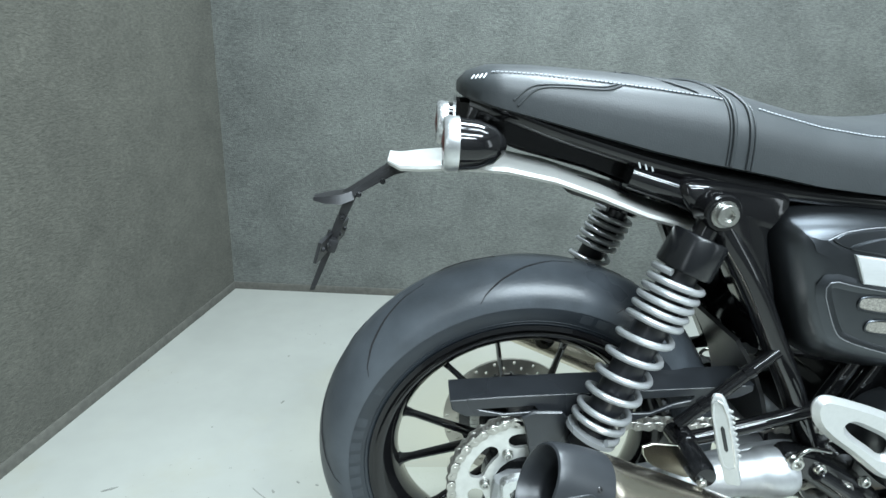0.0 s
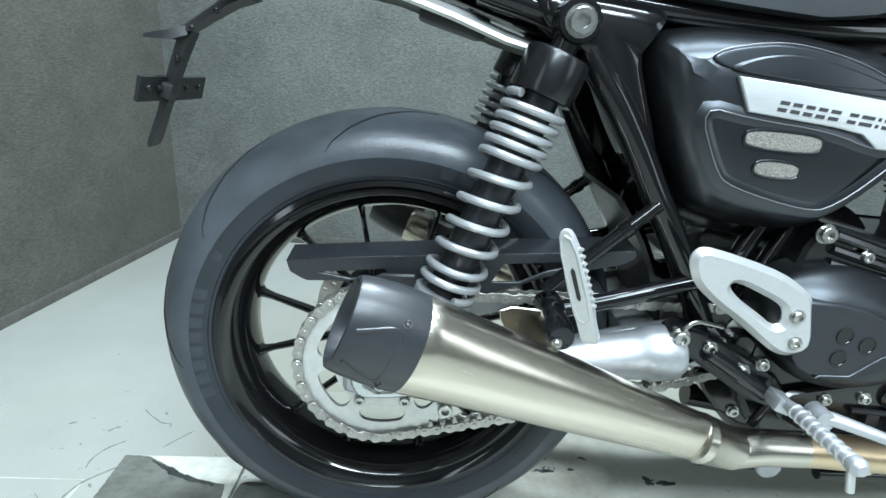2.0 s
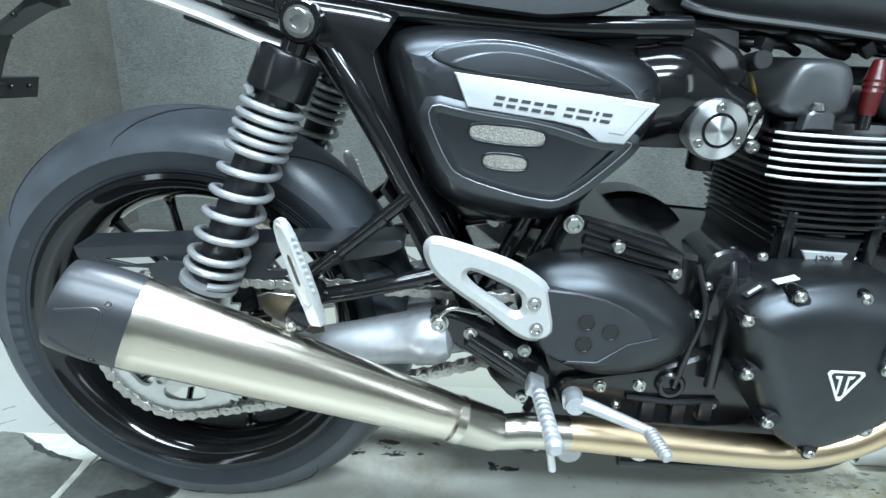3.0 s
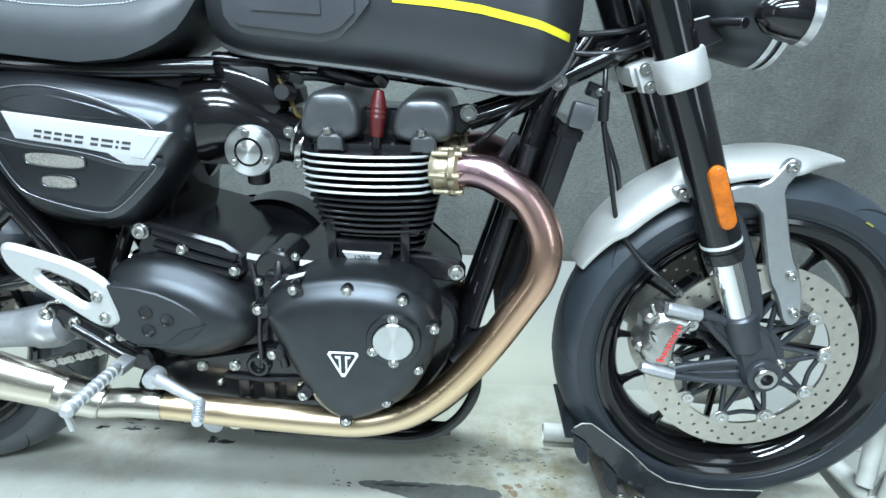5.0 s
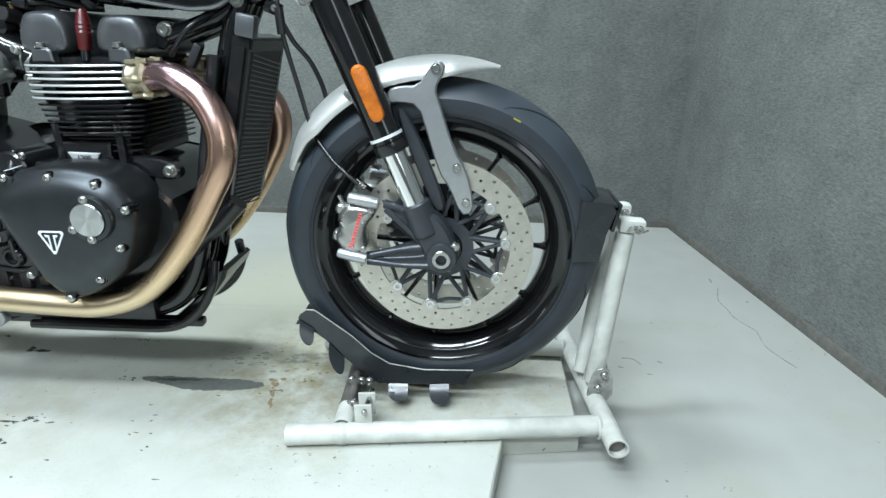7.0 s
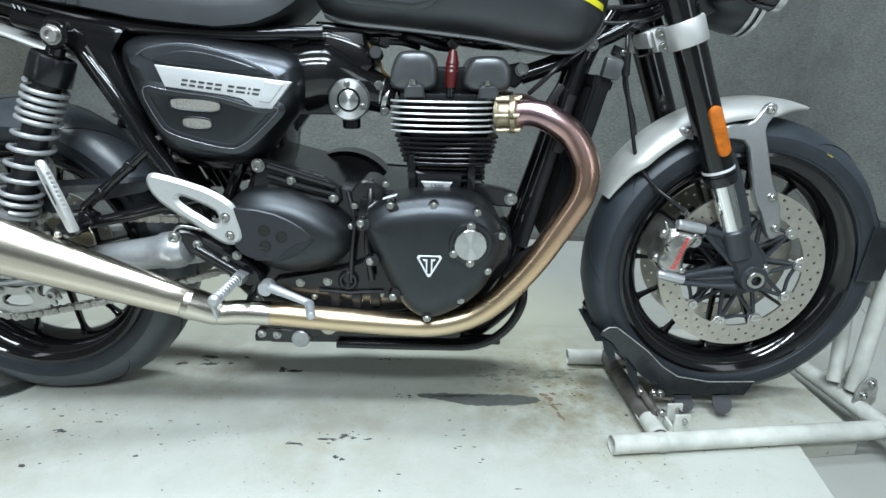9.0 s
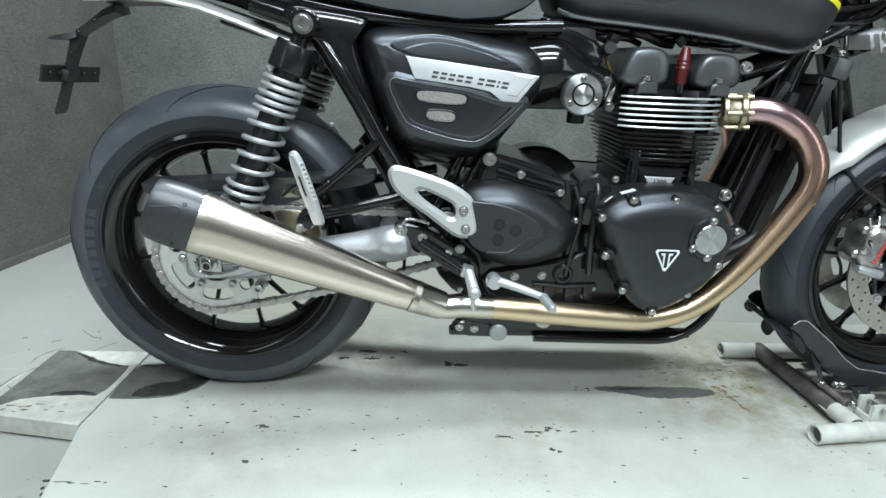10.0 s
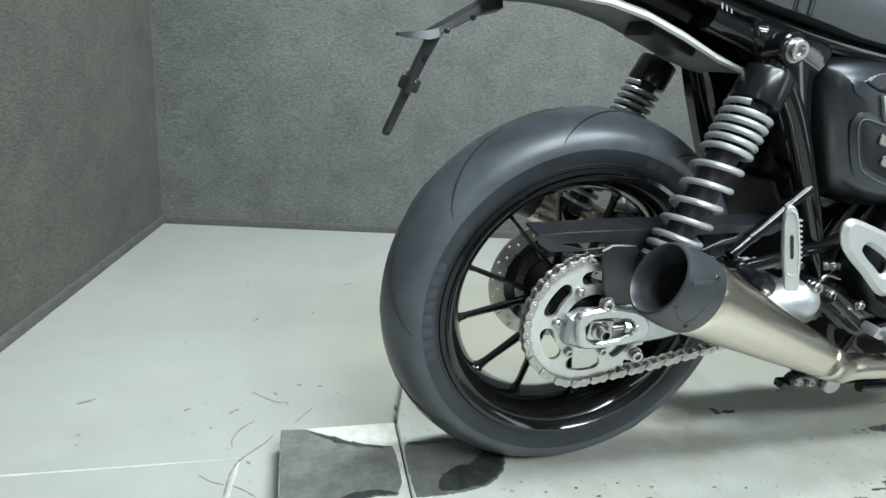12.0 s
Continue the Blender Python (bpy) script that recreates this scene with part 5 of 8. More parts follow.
# seat
SEAT = [(-0.108, 0.855, 0.842, 0.045), (-0.098, 0.866, 0.838, 0.070), (-0.07, 0.875, 0.829, 0.090), (-0.02, 0.876, 0.818, 0.100), (0.05, 0.873, 0.802, 0.108), (0.12, 0.869, 0.786, 0.114), (0.18, 0.864, 0.775, 0.118), (0.215, 0.858, 0.770, 0.121),
        (0.26, 0.846, 0.763, 0.123), (0.32, 0.832, 0.752, 0.124), (0.38, 0.824, 0.746, 0.126), (0.45, 0.822, 0.740, 0.128), (0.51, 0.826, 0.746, 0.126), (0.55, 0.834, 0.762, 0.118), (0.58, 0.845, 0.785, 0.10), (0.60, 0.855, 0.82, 0.085)]


def seat_at(x):
    cols = list(zip(*SEAT))
    return [float(np.interp(x, cols[0], c)) for c in cols[1:]]


def seat_point(x, t, grow=0.0):
    """t: 0 at the top's middle, 1 at the lower side edge."""
    hi, lo, w = seat_at(x)
    a = t * math.pi / 2
    y = (w + grow) * min(1, math.sin(a) ** 0.62 if a > 0 else 0)
    z = lo + (hi - lo + grow) * max(0.0, math.cos(a)) ** 0.55
    return y, z


bm = bmesh.new()
secs = []
for x in np.linspace(-0.108, 0.60, 60):
    up = [seat_point(x, t) for t in np.linspace(0, 1, 13)]
    hi, lo, w = seat_at(x)
    secs.append([V(x, -y, z) for y, z in reversed(up)] + [V(x, y, z) for y, z in up[1:]] + [V(x, w * 0.8, lo - 0.004), V(x, -w * 0.8, lo - 0.004)])
loft(bm, secs)
seat = part("seat", bm, VINYL, bike, "dark grey ribbed vinyl dual seat", 50)
# seams, strap and stitching follow the seat's skin


def on_seat(pts, r, name, mat, s=-1, flat=1.0):
    line = []
    for x, t in pts:
        y, z = seat_point(x, t, 0.0006)
        line.append(V(x, s * y, z))
    return part(name, tube(bmesh.new(), spline(line, 4), r, 6, True, flat), mat, seat)


for s in (-1, 1):
    for x0, x1 in ((-0.075, 0.195), (0.238, 0.56)):
        n = int((x1 - x0) / 0.005)
        bm = bmesh.new()
        for i in range(n):
            xa = x0 + (x1 - x0) * i / n
            p, q = seat_point(xa, 0.50, 0.001), seat_point(xa + 0.0032, 0.50, 0.001)
            tube(bm, [V(xa, s * p[0], p[1]), V(xa + 0.0032, s * q[0], q[1])], 0.0008, 5)
        part("stitching", bm, THREAD, seat, "pale grey stitch line")
    on_seat([(-0.075, 0.49), (0.06, 0.49), (0.195, 0.49)], 0.0012, "seam", VINYL, s)
    on_seat([(-0.05, 0.95), (-0.03, 0.75), (0.0, 0.66), (0.05, 0.60), (0.07, 0.50)], 0.0014, "seam", VINYL, s)
    on_seat([(-0.045, 0.98), (-0.024, 0.78), (0.006, 0.69), (0.055, 0.63), (0.075, 0.52)], 0.0014, "seam", VINYL, s)
    on_seat([(0.10, 0.02), (0.135, 0.30), (0.160, 0.42), (0.168, 0.49)], 0.0016, "seam", VINYL, s)
for i, (xa, tall) in enumerate(((0.193, 0.0013), (0.198, 0.0028), (0.2175, 0.0028), (0.2225, 0.0013))):
    line = []
    for t in np.linspace(-0.9995, 0.9995, 81):
        y, z = seat_point(xa + 0.008 * abs(t) - 0.03 * max(0, 0.5 - abs(t)), abs(t), 0.0005)
        line.append(V(xa + 0.008 * abs(t) - 0.03 * max(0, 0.5 - abs(t)), math.copysign(y, t), z))
    part("strap_edge", tube(bmesh.new(), line, tall, 8), VINYL, seat)
bm = bmesh.new()
for i in range(4):
    xa = -0.098 + 0.0045 * i
    p, q = seat_point(xa, 0.66, 0.001), seat_point(xa + 0.004, 0.52, 0.001)
    tube(bm, [V(xa, -p[0], p[1]), V(xa + 0.004, -q[0], q[1])], 0.0010, 5)
part("seat_print", bm, WHITE, seat, "white printed bars")

# rear mudguard
GUARD = [(-0.196, 0.759, 0.001, 0.04), (-0.18, 0.7599, 0.0079, 0.052), (-0.155, 0.7638, 0.011, 0.058), (-0.11, 0.7684, 0.0123, 0.062), (-0.05, 0.7675, 0.0132, 0.064), (0.01, 0.7571, 0.0137, 0.065), (0.07, 0.7391, 0.0146, 0.066), (0.13, 0.7166, 0.0141, 0.066), (0.18, 0.7001, 0.0097, 0.066), (0.205, 0.6926, 0.0053, 0.065)]
bm = bmesh.new()
secs = []
for x, z, drop, w in GUARD:
    ring = []
    for f in np.linspace(-1, 1, 15):
        ring.append(V(x, MID + w * math.sin(f * math.pi / 2), z - drop * (1 - math.cos(f * math.pi / 2)) - (0.0015 if abs(f) == 1 else 0)))
    ring += [p + V(0, -0.0025 * (1 if p.y > MID else -1), -0.0035) for p in reversed(ring)]
    secs.append(ring)
loft(bm, secs)
mud = part("rear_mudguard", bm, GUARDSILVER, bike, "satin silver rear mudguard")
# A thin darker sheet puts the shade under the silver guard into colour.
bm = bmesh.new()
secs = []
for x, z, drop, w in GUARD[1:]:
    ring = [V(x, MID + 0.93 * w * math.sin(f * math.pi / 2), z - 0.0042 - drop * (1 - math.cos(f * math.pi / 2))) for f in np.linspace(-1, 1, 11)]
    secs.append(ring + [p - V(0, 0, 0.0012) for p in reversed(ring)])
loft(bm, secs)
part("underside_shade", bm, material("shaded_guard_underside", (0.11, 0.112, 0.105), 0.5, vary=0.25, scale=30), mud, "darker sheet holding the guard's shaded underside")
bm = bmesh.new()
box(bm, (0.075, MID, 0.723), (0.080, 0.075, 0.026), (0, 16, 0), 0.006)
part("wiring_box", bm, PLASTIC, mud)
for s in (-1, 1):
    bm = bmesh.new()
    plate(bm, soft([(0.14, 0.755), (0.16, 0.745), (0.20, 0.720), (0.215, 0.690), (0.19, 0.700), (0.15, 0.730)], 1), side(s, 0.080), side(s, 0.066), 0.003)
    part("mudguard_bracket", bm, GLOSS, bike)
bm = bmesh.new()
for k, x in enumerate((0.105, 0.113, 0.121)):
    tube(bm, [V(x, -0.0985, 0.772 - 0.22 * (x - 0.10)), V(x + 0.003, -0.0985, 0.765 - 0.22 * (x - 0.10))], 0.0011, 5)
tube(bm, [V(0.10, -0.0975, 0.775), V(0.125, -0.0975, 0.769)], 0.001, 5)
part("rail_print", bm, WHITE, bike, "small white printed mark on the seat rail")

# rear indicators
for s in (-1, 1):
    IP = V(-0.058, -0.118 if s < 0 else 0.108, 0.788)
    ri = part("rear_indicator", lathe(bmesh.new(), [(0, 0.0), (0.010, 0.003), (0.021, 0.015), (0.028, 0.034), (0.0305, 0.058), (0, 0.058)], IP, (-1, 0, 0), 32), GLOSS, bike, "gloss black bullet indicator with bright ring")
    part("indicator_ring", lathe(bmesh.new(), [(0.026, 0.056), (0.0315, 0.056), (0.0325, 0.068), (0.030, 0.073), (0.026, 0.073)], IP, (-1, 0, 0), 32, closed=True), ALU, ri, "bright machined ring")
    part("indicator_lens", lathe(bmesh.new(), [(0, 0.076), (0.015, 0.074), (0.027, 0.068), (0, 0.064)], IP, (-1, 0, 0), 24), LENS, ri)
    part("indicator_stalk", rod(bmesh.new(), (-0.080, side(s, 0.10), 0.782), (-0.070, side(s, 0.05), 0.790), 0.008), SATIN, ri)
bm = bmesh.new()
secs = []
for x, z0, z1, w in ((-0.112, 0.806, 0.834, 0.028), (-0.085, 0.790, 0.832, 0.040), (-0.03, 0.772, 0.818, 0.046), (0.055, 0.752, 0.796, 0.050), (0.122, 0.730, 0.780, 0.056), (0.19, 0.708, 0.762, 0.066)):
    secs.append([V(x, -w, z0 + 0.005), V(x, -w, z1 - 0.005), V(x, -w + 0.008, z1), V(x, w - 0.008, z1), V(x, w, z1 - 0.005), V(x, w, z0 + 0.005), V(x, w - 0.008, z0), V(x, -w + 0.008, z0)])
loft(bm, secs)
part("tail_tray", bm, GLOSS, bike)

# number plate bracket
BOLT_DARK = bolt_mesh("dark_screw", 0.0032, 0.002, PLASTIC)
bm = bmesh.new()
secs = []
for x, z, w, h in ((-0.165, 0.752, 0.030, 0.012), (-0.19, 0.744, 0.026, 0.012), (-0.225, 0.722, 0.020, 0.010), (-0.255, 0.703, 0.018, 0.009), (-0.262, 0.699, 0.019, 0.008)):
    secs.append([V(x, -w, z - h * 0.6), V(x, -w * 0.8, z + h * 0.4), V(x, 0, z + h), V(x, w * 0.8, z + h * 0.4), V(x, w, z - h * 0.6), V(x, 0, z - h)])
loft(bm, secs)
secs = []
for x, z, w, h in ((-0.245, 0.7055, 0.020, 0.006), (-0.262, 0.700, 0.027, 0.006), (-0.285, 0.698, 0.024, 0.004), (-0.302, 0.697, 0.012, 0.002)):
    secs.append([V(x, -w, z - h), V(x, -w * 0.7, z + h), V(x, w * 0.7, z + h), V(x, w, z - h)])
loft(bm, secs)
secs = []
for x, z, w, h in ((-0.250, 0.700, 0.014, 0.008), (-0.266, 0.665, 0.012, 0.007), (-0.278, 0.635, 0.012, 0.006), (-0.290, 0.605, 0.011, 0.005), (-0.306, 0.566, 0.015, 0.004), (-0.308, 0.560, 0.012, 0.003)):
    secs.append([V(x - h, -w, z), V(x - h, w, z), V(x + h, w, z + 0.3 * h), V(x + h, -w, z + 0.3 * h)])
loft(bm, secs)
bmesh.ops.translate(bm, verts=bm.verts, vec=(0, 0.022, -0.009))
bracket = part("plate_bracket", bm, PLASTIC, bike, "matt black number plate bracket")
for pa, pb in ((V(-0.2880, -0.046, 0.629), V(-0.2810, 0.008, 0.627)), (V(-0.2775, 0.036, 0.625), V(-0.2685, 0.104, 0.623))):
    bm = bmesh.new()
    loft(bm, [[q + V(-0.007, 0, -0.014), q + V(-0.003, 0, -0.016), q + V(0.005, 0, 0.013), q + V(0.001, 0, 0.015)] for q in (pa, pa.lerp(pb, 0.5), pb)])
    part("plate_crossbar", bm, PLASTIC, bracket)
    for f in (0.3, 0.75):
        q = pa.lerp(pb, f)
        bolt(BOLT_DARK, q.x + 0.003, q.y, q.z, bracket, (0, 0, 90))
bm = bmesh.new()
box(bm, (-0.2795, 0.022, 0.624), (0.016, 0.050, 0.020), (0, 20, 8), 0.004)
part("plate_mount", bm, PLASTIC, bracket)
for x, y0, z in ((-0.238, -0.001, 0.699), (-0.262, 0.006, 0.663), (-0.205, -0.006, 0.719)):
    bolt(BOLT_DARK, x, y0, z, bracket)

# black inner panel that fills the frame behind the side cover
bm = bmesh.new()
plate(bm, soft([(0.232, 0.728), (0.42, 0.728), (0.43, 0.52), (0.362, 0.51), (0.300, 0.600)], 1), -0.062, -0.056, 0.001)
part("inner_panel", bm, PLASTIC, bike)

# side cover with its silver panel
SEAM_HIGHLIGHT = material("seam_and_highlight_paint", (0.24, 0.245, 0.26), 0.32, metal=0.7, vary=0.1)
COVER = [(0.296, 0.729), (0.404, 0.730), (0.518, 0.714), (0.574, 0.702), (0.598, 0.676), (0.590, 0.622), (0.545, 0.570), (0.512, 0.524), (0.480, 0.507), (0.405, 0.511), (0.348, 0.526), (0.324, 0.562), (0.291, 0.645), (0.273, 0.700)]


def bulge(x, z):
    """How far the cover's skin falls back from its crown."""
    u, v = (x - 0.435) / 0.17, (z - 0.615) / 0.12
    return 0.013 * u * u + (0.016 * v * v if v > 0 else 0.010 * v * v)


def crowned(bm, s, proud=0.0235):
    """Lays a part on the cover's crown, which stands proud of its rim."""
    for v in bm.verts:
        v.co.y += s * (proud - bulge(v.co.x, v.co.z))
    return bm


def domed(outline, depth, edge, s, top, proud=0.0235):
    """A lofted panel whose skin is close enough meshed to follow the crown."""
    bm = bmesh.new()
    rings = [(0, 1, side(s, depth)), (0, 1, side(s, edge))] + list(top)
    rings += [(top[-1][0], k, top[-1][2]) for k in (0.9, 0.75, 0.6, 0.45, 0.3, 0.15)]
    shell(bm, outline, rings)
    return crowned(bm, s, proud)


for s in (-1, 1):
    bm = domed(soft(COVER, 2), 0.085, 0.108, s, [(0.0012, 1, side(s, 0.114)), (0.0035, 1, side(s, 0.124)), (0.008, 1, side(s, 0.136)), (0.014, 1, side(s, 0.1455)), (0.021, 1, side(s, 0.1525)), (0.029, 1, side(s, 0.1575)), (0.038, 1, side(s, 0.1600)), (0.046, 1, side(s, 0.1610))], 0.0)
    cover = part("side_cover", bm, GREY_PAINT, bike, "matt dark grey side cover with silver badge panel", 60)
    crest = [(0.325, 0.694), (0.350, 0.706), (0.409, 0.712), (0.480, 0.698), (0.537, 0.674), (0.553, 0.660), (0.36, 0.682)]
    part("crest_panel", domed(soft(crest, 2), 0.130, 0.1378, s, [(0, 0.985, side(s, 0.1390)), (0, 0.96, side(s, 0.1392))]), GREY_PAINT, cover, "", 40)
    crest2 = [(0.345, 0.688), (0.385, 0.701), (0.425, 0.702), (0.50, 0.685), (0.54, 0.668), (0.36, 0.682)]
    part("crest_blade", domed(soft(crest2, 2), 0.134, 0.1386, s, [(0, 0.985, side(s, 0.1400)), (0, 0.80, side(s, 0.1414))]), GREY_PAINT, cover, "", 30)
    low = [(0.322, 0.650), (0.379, 0.638), (0.46, 0.630), (0.52, 0.611), (0.556, 0.616), (0.547, 0.602), (0.490, 0.549), (0.460, 0.544), (0.370, 0.567), (0.352, 0.584)]
    lo_s = soft(low, 2)
    bm = bmesh.new()
    lo_w = wound([Vector(p) for p in lo_s])
    loops = [[bm.verts.new((p.x, side(s, d), p.y)) for p in (inset(lo_w, i) if i else lo_w)] for i, d in ((-0.010, 0.1370), (-0.004, 0.1392), (0.0, 0.1402), (0.0012, 0.1402), (0.0085, 0.1372))]
    for a, b in zip(loops, loops[1:]):
        ring_faces(bm, a, b)
    bmesh.ops.recalc_face_normals(bm, faces=bm.faces)
    part("panel_rim", crowned(bm, s), GREY_PAINT, cover, "", 30)
    # thin pale tubes put the highlights along the panel edges into colour
    bm = bmesh.new()
    part("edge_highlight", crowned(tube(bm, [V(p.x, side(s, 0.1402), p.y) for p in lo_w + lo_w[:1]], 0.0007, 6), s), SEAM_HIGHLIGHT, cover, "thin pale edge line with its highlight put into the colour")
    bm = bmesh.new()
    part("edge_highlight", crowned(tube(bm, spline([V(x, side(s, 0.1388), z) for x, z in crest[:6]], 6), 0.0006, 6), s), SEAM_HIGHLIGHT, cover, "thin pale edge line with its highlight put into the colour")
    badge = [(0.357, 0.679), (0.420, 0.673), (0.500, 0.664), (0.577, 0.655), (0.543, 0.612), (0.515, 0.614), (0.497, 0.628), (0.465, 0.634), (0.372, 0.645)]
    panel = part("badge_panel", domed([Vector(p) for p in badge], 0.134, 0.1425, s, [(0.0012, 1, side(s, 0.1437))]), BADGE, cover, "brushed silver badge panel", 30)
    part("badge_facet", domed([Vector(p) for p in ((0.535, 0.656), (0.565, 0.652), (0.541, 0.622), (0.524, 0.624))], 0.143, 0.1440, s, [(0.001, 1, side(s, 0.1450))]), BADGE, panel)
    bm = bmesh.new()
    x0 = 0.399
    for w in ((0.0095, 0.0095, 0.0095, 0.0095, 0.0105, 0, 0.0095, 0.0145, 0.0035, 0.0105)):
        if w == 0:
            x0 += 0.006
            continue
        z0, lean = 0.6495 - 0.115 * (x0 - 0.388), 0.32
        for h in (0.0012, 0.0080):
            plate(bm, [(x0 + lean * (h + dz), z0 + h + dz) if u == 0 else (x0 + w + lean * (h + dz), z0 + h + dz - 0.11 * w) for u, dz in ((0, -0.0017), (1, -0.0017), (1, 0.0017), (0, 0.0017))], side(s, 0.1444), side(s, 0.1430), 0.0002)
        x0 += w + 0.0040
    part("badge_print", crowned(bm, s), DARKPRINT, panel, "dark slanted bars of an unlettered badge")
    for x0, x1, z0, hh in ((0.380, 0.454, 0.6190, 0.0095), (0.396, 0.437, 0.5885, 0.0085)):
        dz = -0.06 * (x1 - x0)
        out = [(x0, z0 - hh), (x1, z0 + dz - hh), (x1 + hh * 0.6, z0 + dz), (x1, z0 + dz + hh), (x0, z0 + hh), (x0 - hh * 0.6, z0)]
        ps = soft(out, 2)
        part("vent_mesh", domed(ps, 0.130, 0.1380, s, [(0.0012, 1, side(s, 0.1385))]), MESH, cover, "pale mesh vent")
        bm = bmesh.new()
        window_plate(bm, inset(wound([Vector(p) for p in ps]), -0.0022), inset(wound([Vector(p) for p in ps]), 0.0003), side(s, 0.1398), side(s, 0.134), 0.0008, 60)
        part("vent_rim", crowned(bm, s), GREY_PAINT, cover)

# fuel tank
TANKGREY = material("matt_tank_paint", (0.075, 0.079, 0.087), 0.43, vary=0.06, bump=0.015, bump_scale=1500, rough_vary=0.03, metal=0.85)
KNEE = material("grey_knee_rubber", (0.045, 0.049, 0.055), 0.42, vary=0.12, bump=0.06, bump_scale=800)
TANK = [(0.600, 0.785, 0.880, 0.050), (0.612, 0.768, 0.905, 0.085), (0.635, 0.756, 0.930, 0.108), (0.68, 0.749, 0.950, 0.122), (0.75, 0.743, 0.962, 0.132), (0.83, 0.735, 0.968, 0.140), (0.90, 0.727, 0.966, 0.146), (0.96, 0.717, 0.958, 0.147), (1.02, 0.708, 0.944, 0.143), (1.055, 0.711, 0.930, 0.135), (1.080, 0.727, 0.915, 0.118), (1.098, 0.752, 0.895, 0.094), (1.110, 0.79, 0.87, 0.055)]


def tank_at(x):
    cols = list(zip(*TANK))
    return [float(np.interp(x, cols[0], c)) for c in cols[1:]]


def tank_point(x, a, grow=0.0):
    """a: turn round the section, -90 under, 0 at the side, 90 on top."""
    lo, hi, w = tank_at(x)
    z0 = lo + (hi - lo) * 0.42
    t = math.radians(a)
    c, s = abs(math.cos(t)), math.sin(t)
    y = (w + grow) * c ** 0.42
    z = z0 + ((hi - z0) * s ** 0.85 + grow * s if s > 0 else -(z0 - lo + grow) * (-s) ** 0.80)
    return y, z


xs = [0.600, 0.604, 0.612, 0.625, 0.645] + list(np.linspace(0.67, 1.05, 28)) + [1.062, 1.074, 1.084, 1.093, 1.100, 1.106, 1.110]
bm = bmesh.new()
secs = []
for x in xs:
    ring = [tank_point(x, a) for a in np.linspace(-90, 90, 25)]
    secs.append([V(x, -y, z) for y, z in ring] + [V(x, y, z) for y, z in reversed(ring[1:-1])])
loft(bm, secs)
tank = part("fuel_tank", bm, TANKGREY, bike, "matt dark grey fuel tank with yellow stripe", 60)
bm = bmesh.new()
line = []
for s in (-1, 1):
    low = [V(x, s * (tank_point(x, -72)[0]), tank_point(x, -72)[1] - 0.001) for x in np.linspace(0.62, 1.104, 44)]
    tube(bm, low, 0.0060, 8)
part("tank_seam", bm, SEAM_HIGHLIGHT, tank, "folded seam along the tank's foot")


def tank_side(x, z, grow):
    """The tank's skin at a height on its side."""
    lo, hi = -90.0, 90.0
    for _ in range(30):
        m = (lo + hi) / 2
        if tank_point(x, m)[1] < z:
            lo = m
        else:
            hi = m
    return tank_point(x, lo, grow)[0]


def tank_strip(name, xs, low, high, mat, s, grow, label="", rows=4):
    bm = bmesh.new()
    outer, inner = [], []
    for x in xs:
        zs = np.linspace(low(x), high(x), rows)
        outer.append([bm.verts.new((x, s * (tank_side(x, z, 0) + grow), z)) for z in zs])
        inner.append([bm.verts.new((x, s * (tank_side(x, z, 0) - 0.002), z)) for z in zs])
    for a, b in zip(outer, outer[1:]):
        for i in range(rows - 1):
            bm.faces.new((a[i], b[i], b[i + 1], a[i + 1]))
    for r in range(len(xs) - 1):
        for i in (0, rows - 1):
            bm.faces.new((outer[r][i], outer[r + 1][i], inner[r + 1][i], inner[r][i]))
    for r in (0, len(xs) - 1):
        for i in range(rows - 1):
            bm.faces.new((outer[r][i], outer[r][i + 1], inner[r][i + 1], inner[r][i]))
    return part(name, bm, mat, tank, label, 40)


STRIPE_X, STRIPE_Z = (0.868, 0.918, 0.973, 1.046, 1.088), (0.821, 0.817, 0.810, 0.794, 0.779)
for s in (-1, 1):
    tank_strip("tank_stripe", np.linspace(0.868, 1.088, 30), lambda x: float(np.interp(x, STRIPE_X, STRIPE_Z)) - 0.0048, lambda x: float(np.interp(x, STRIPE_X, STRIPE_Z)) + 0.0048, YELLOW, s, 0.0012, "yellow painted stripe")
    KX = (0.648, 0.656, 0.67, 0.775, 0.80, 0.82, 0.84)
    KZ = (0.80, 0.786, 0.779, 0.769, 0.775, 0.792, 0.815)
    pad = tank_strip("knee_pad", np.linspace(0.648, 0.84, 30), lambda x: float(np.interp(x, KX, KZ)), lambda x: 0.89, KNEE, s, 0.006, "dark grey rubber knee pad", 8)
    tank_strip("knee_pad_ridge", np.linspace(0.664, 0.822, 24), lambda x: float(np.interp(x, KX, KZ)) + 0.010, lambda x: 0.88, KNEE, s, 0.0085, "", 8)
    tank_strip("knee_pad_insert", np.linspace(0.69, 0.78, 16), lambda x: 0.806 - 0.05 * (x - 0.69), lambda x: 0.865, KNEE, s, 0.0105, "", 6)

# ---- engine ----
bm = bmesh.new()
case = [(0.455, 0.30), (0.47, 0.42), (0.52, 0.50), (0.66, 0.475), (0.72, 0.47), (0.888, 0.462), (0.925, 0.428), (0.958, 0.40), (0.955, 0.33), (0.90, 0.24), (0.82, 0.205), (0.62, 0.205), (0.50, 0.225)]
shell(bm, soft(case, 1), [(0, 1, 0.150), (0.004, 1, 0.155), (0.0, 1, 0.12), (0, 1, -0.118), (0.006, 1, -0.126)])
part("crankcase", bm, SATIN, bike, "satin black engine crankcase")
bm = bmesh.new()
box(bm, (0.70, 0, 0.185), (0.34, 0.20, 0.05), (0, 0, 0), 0.012)
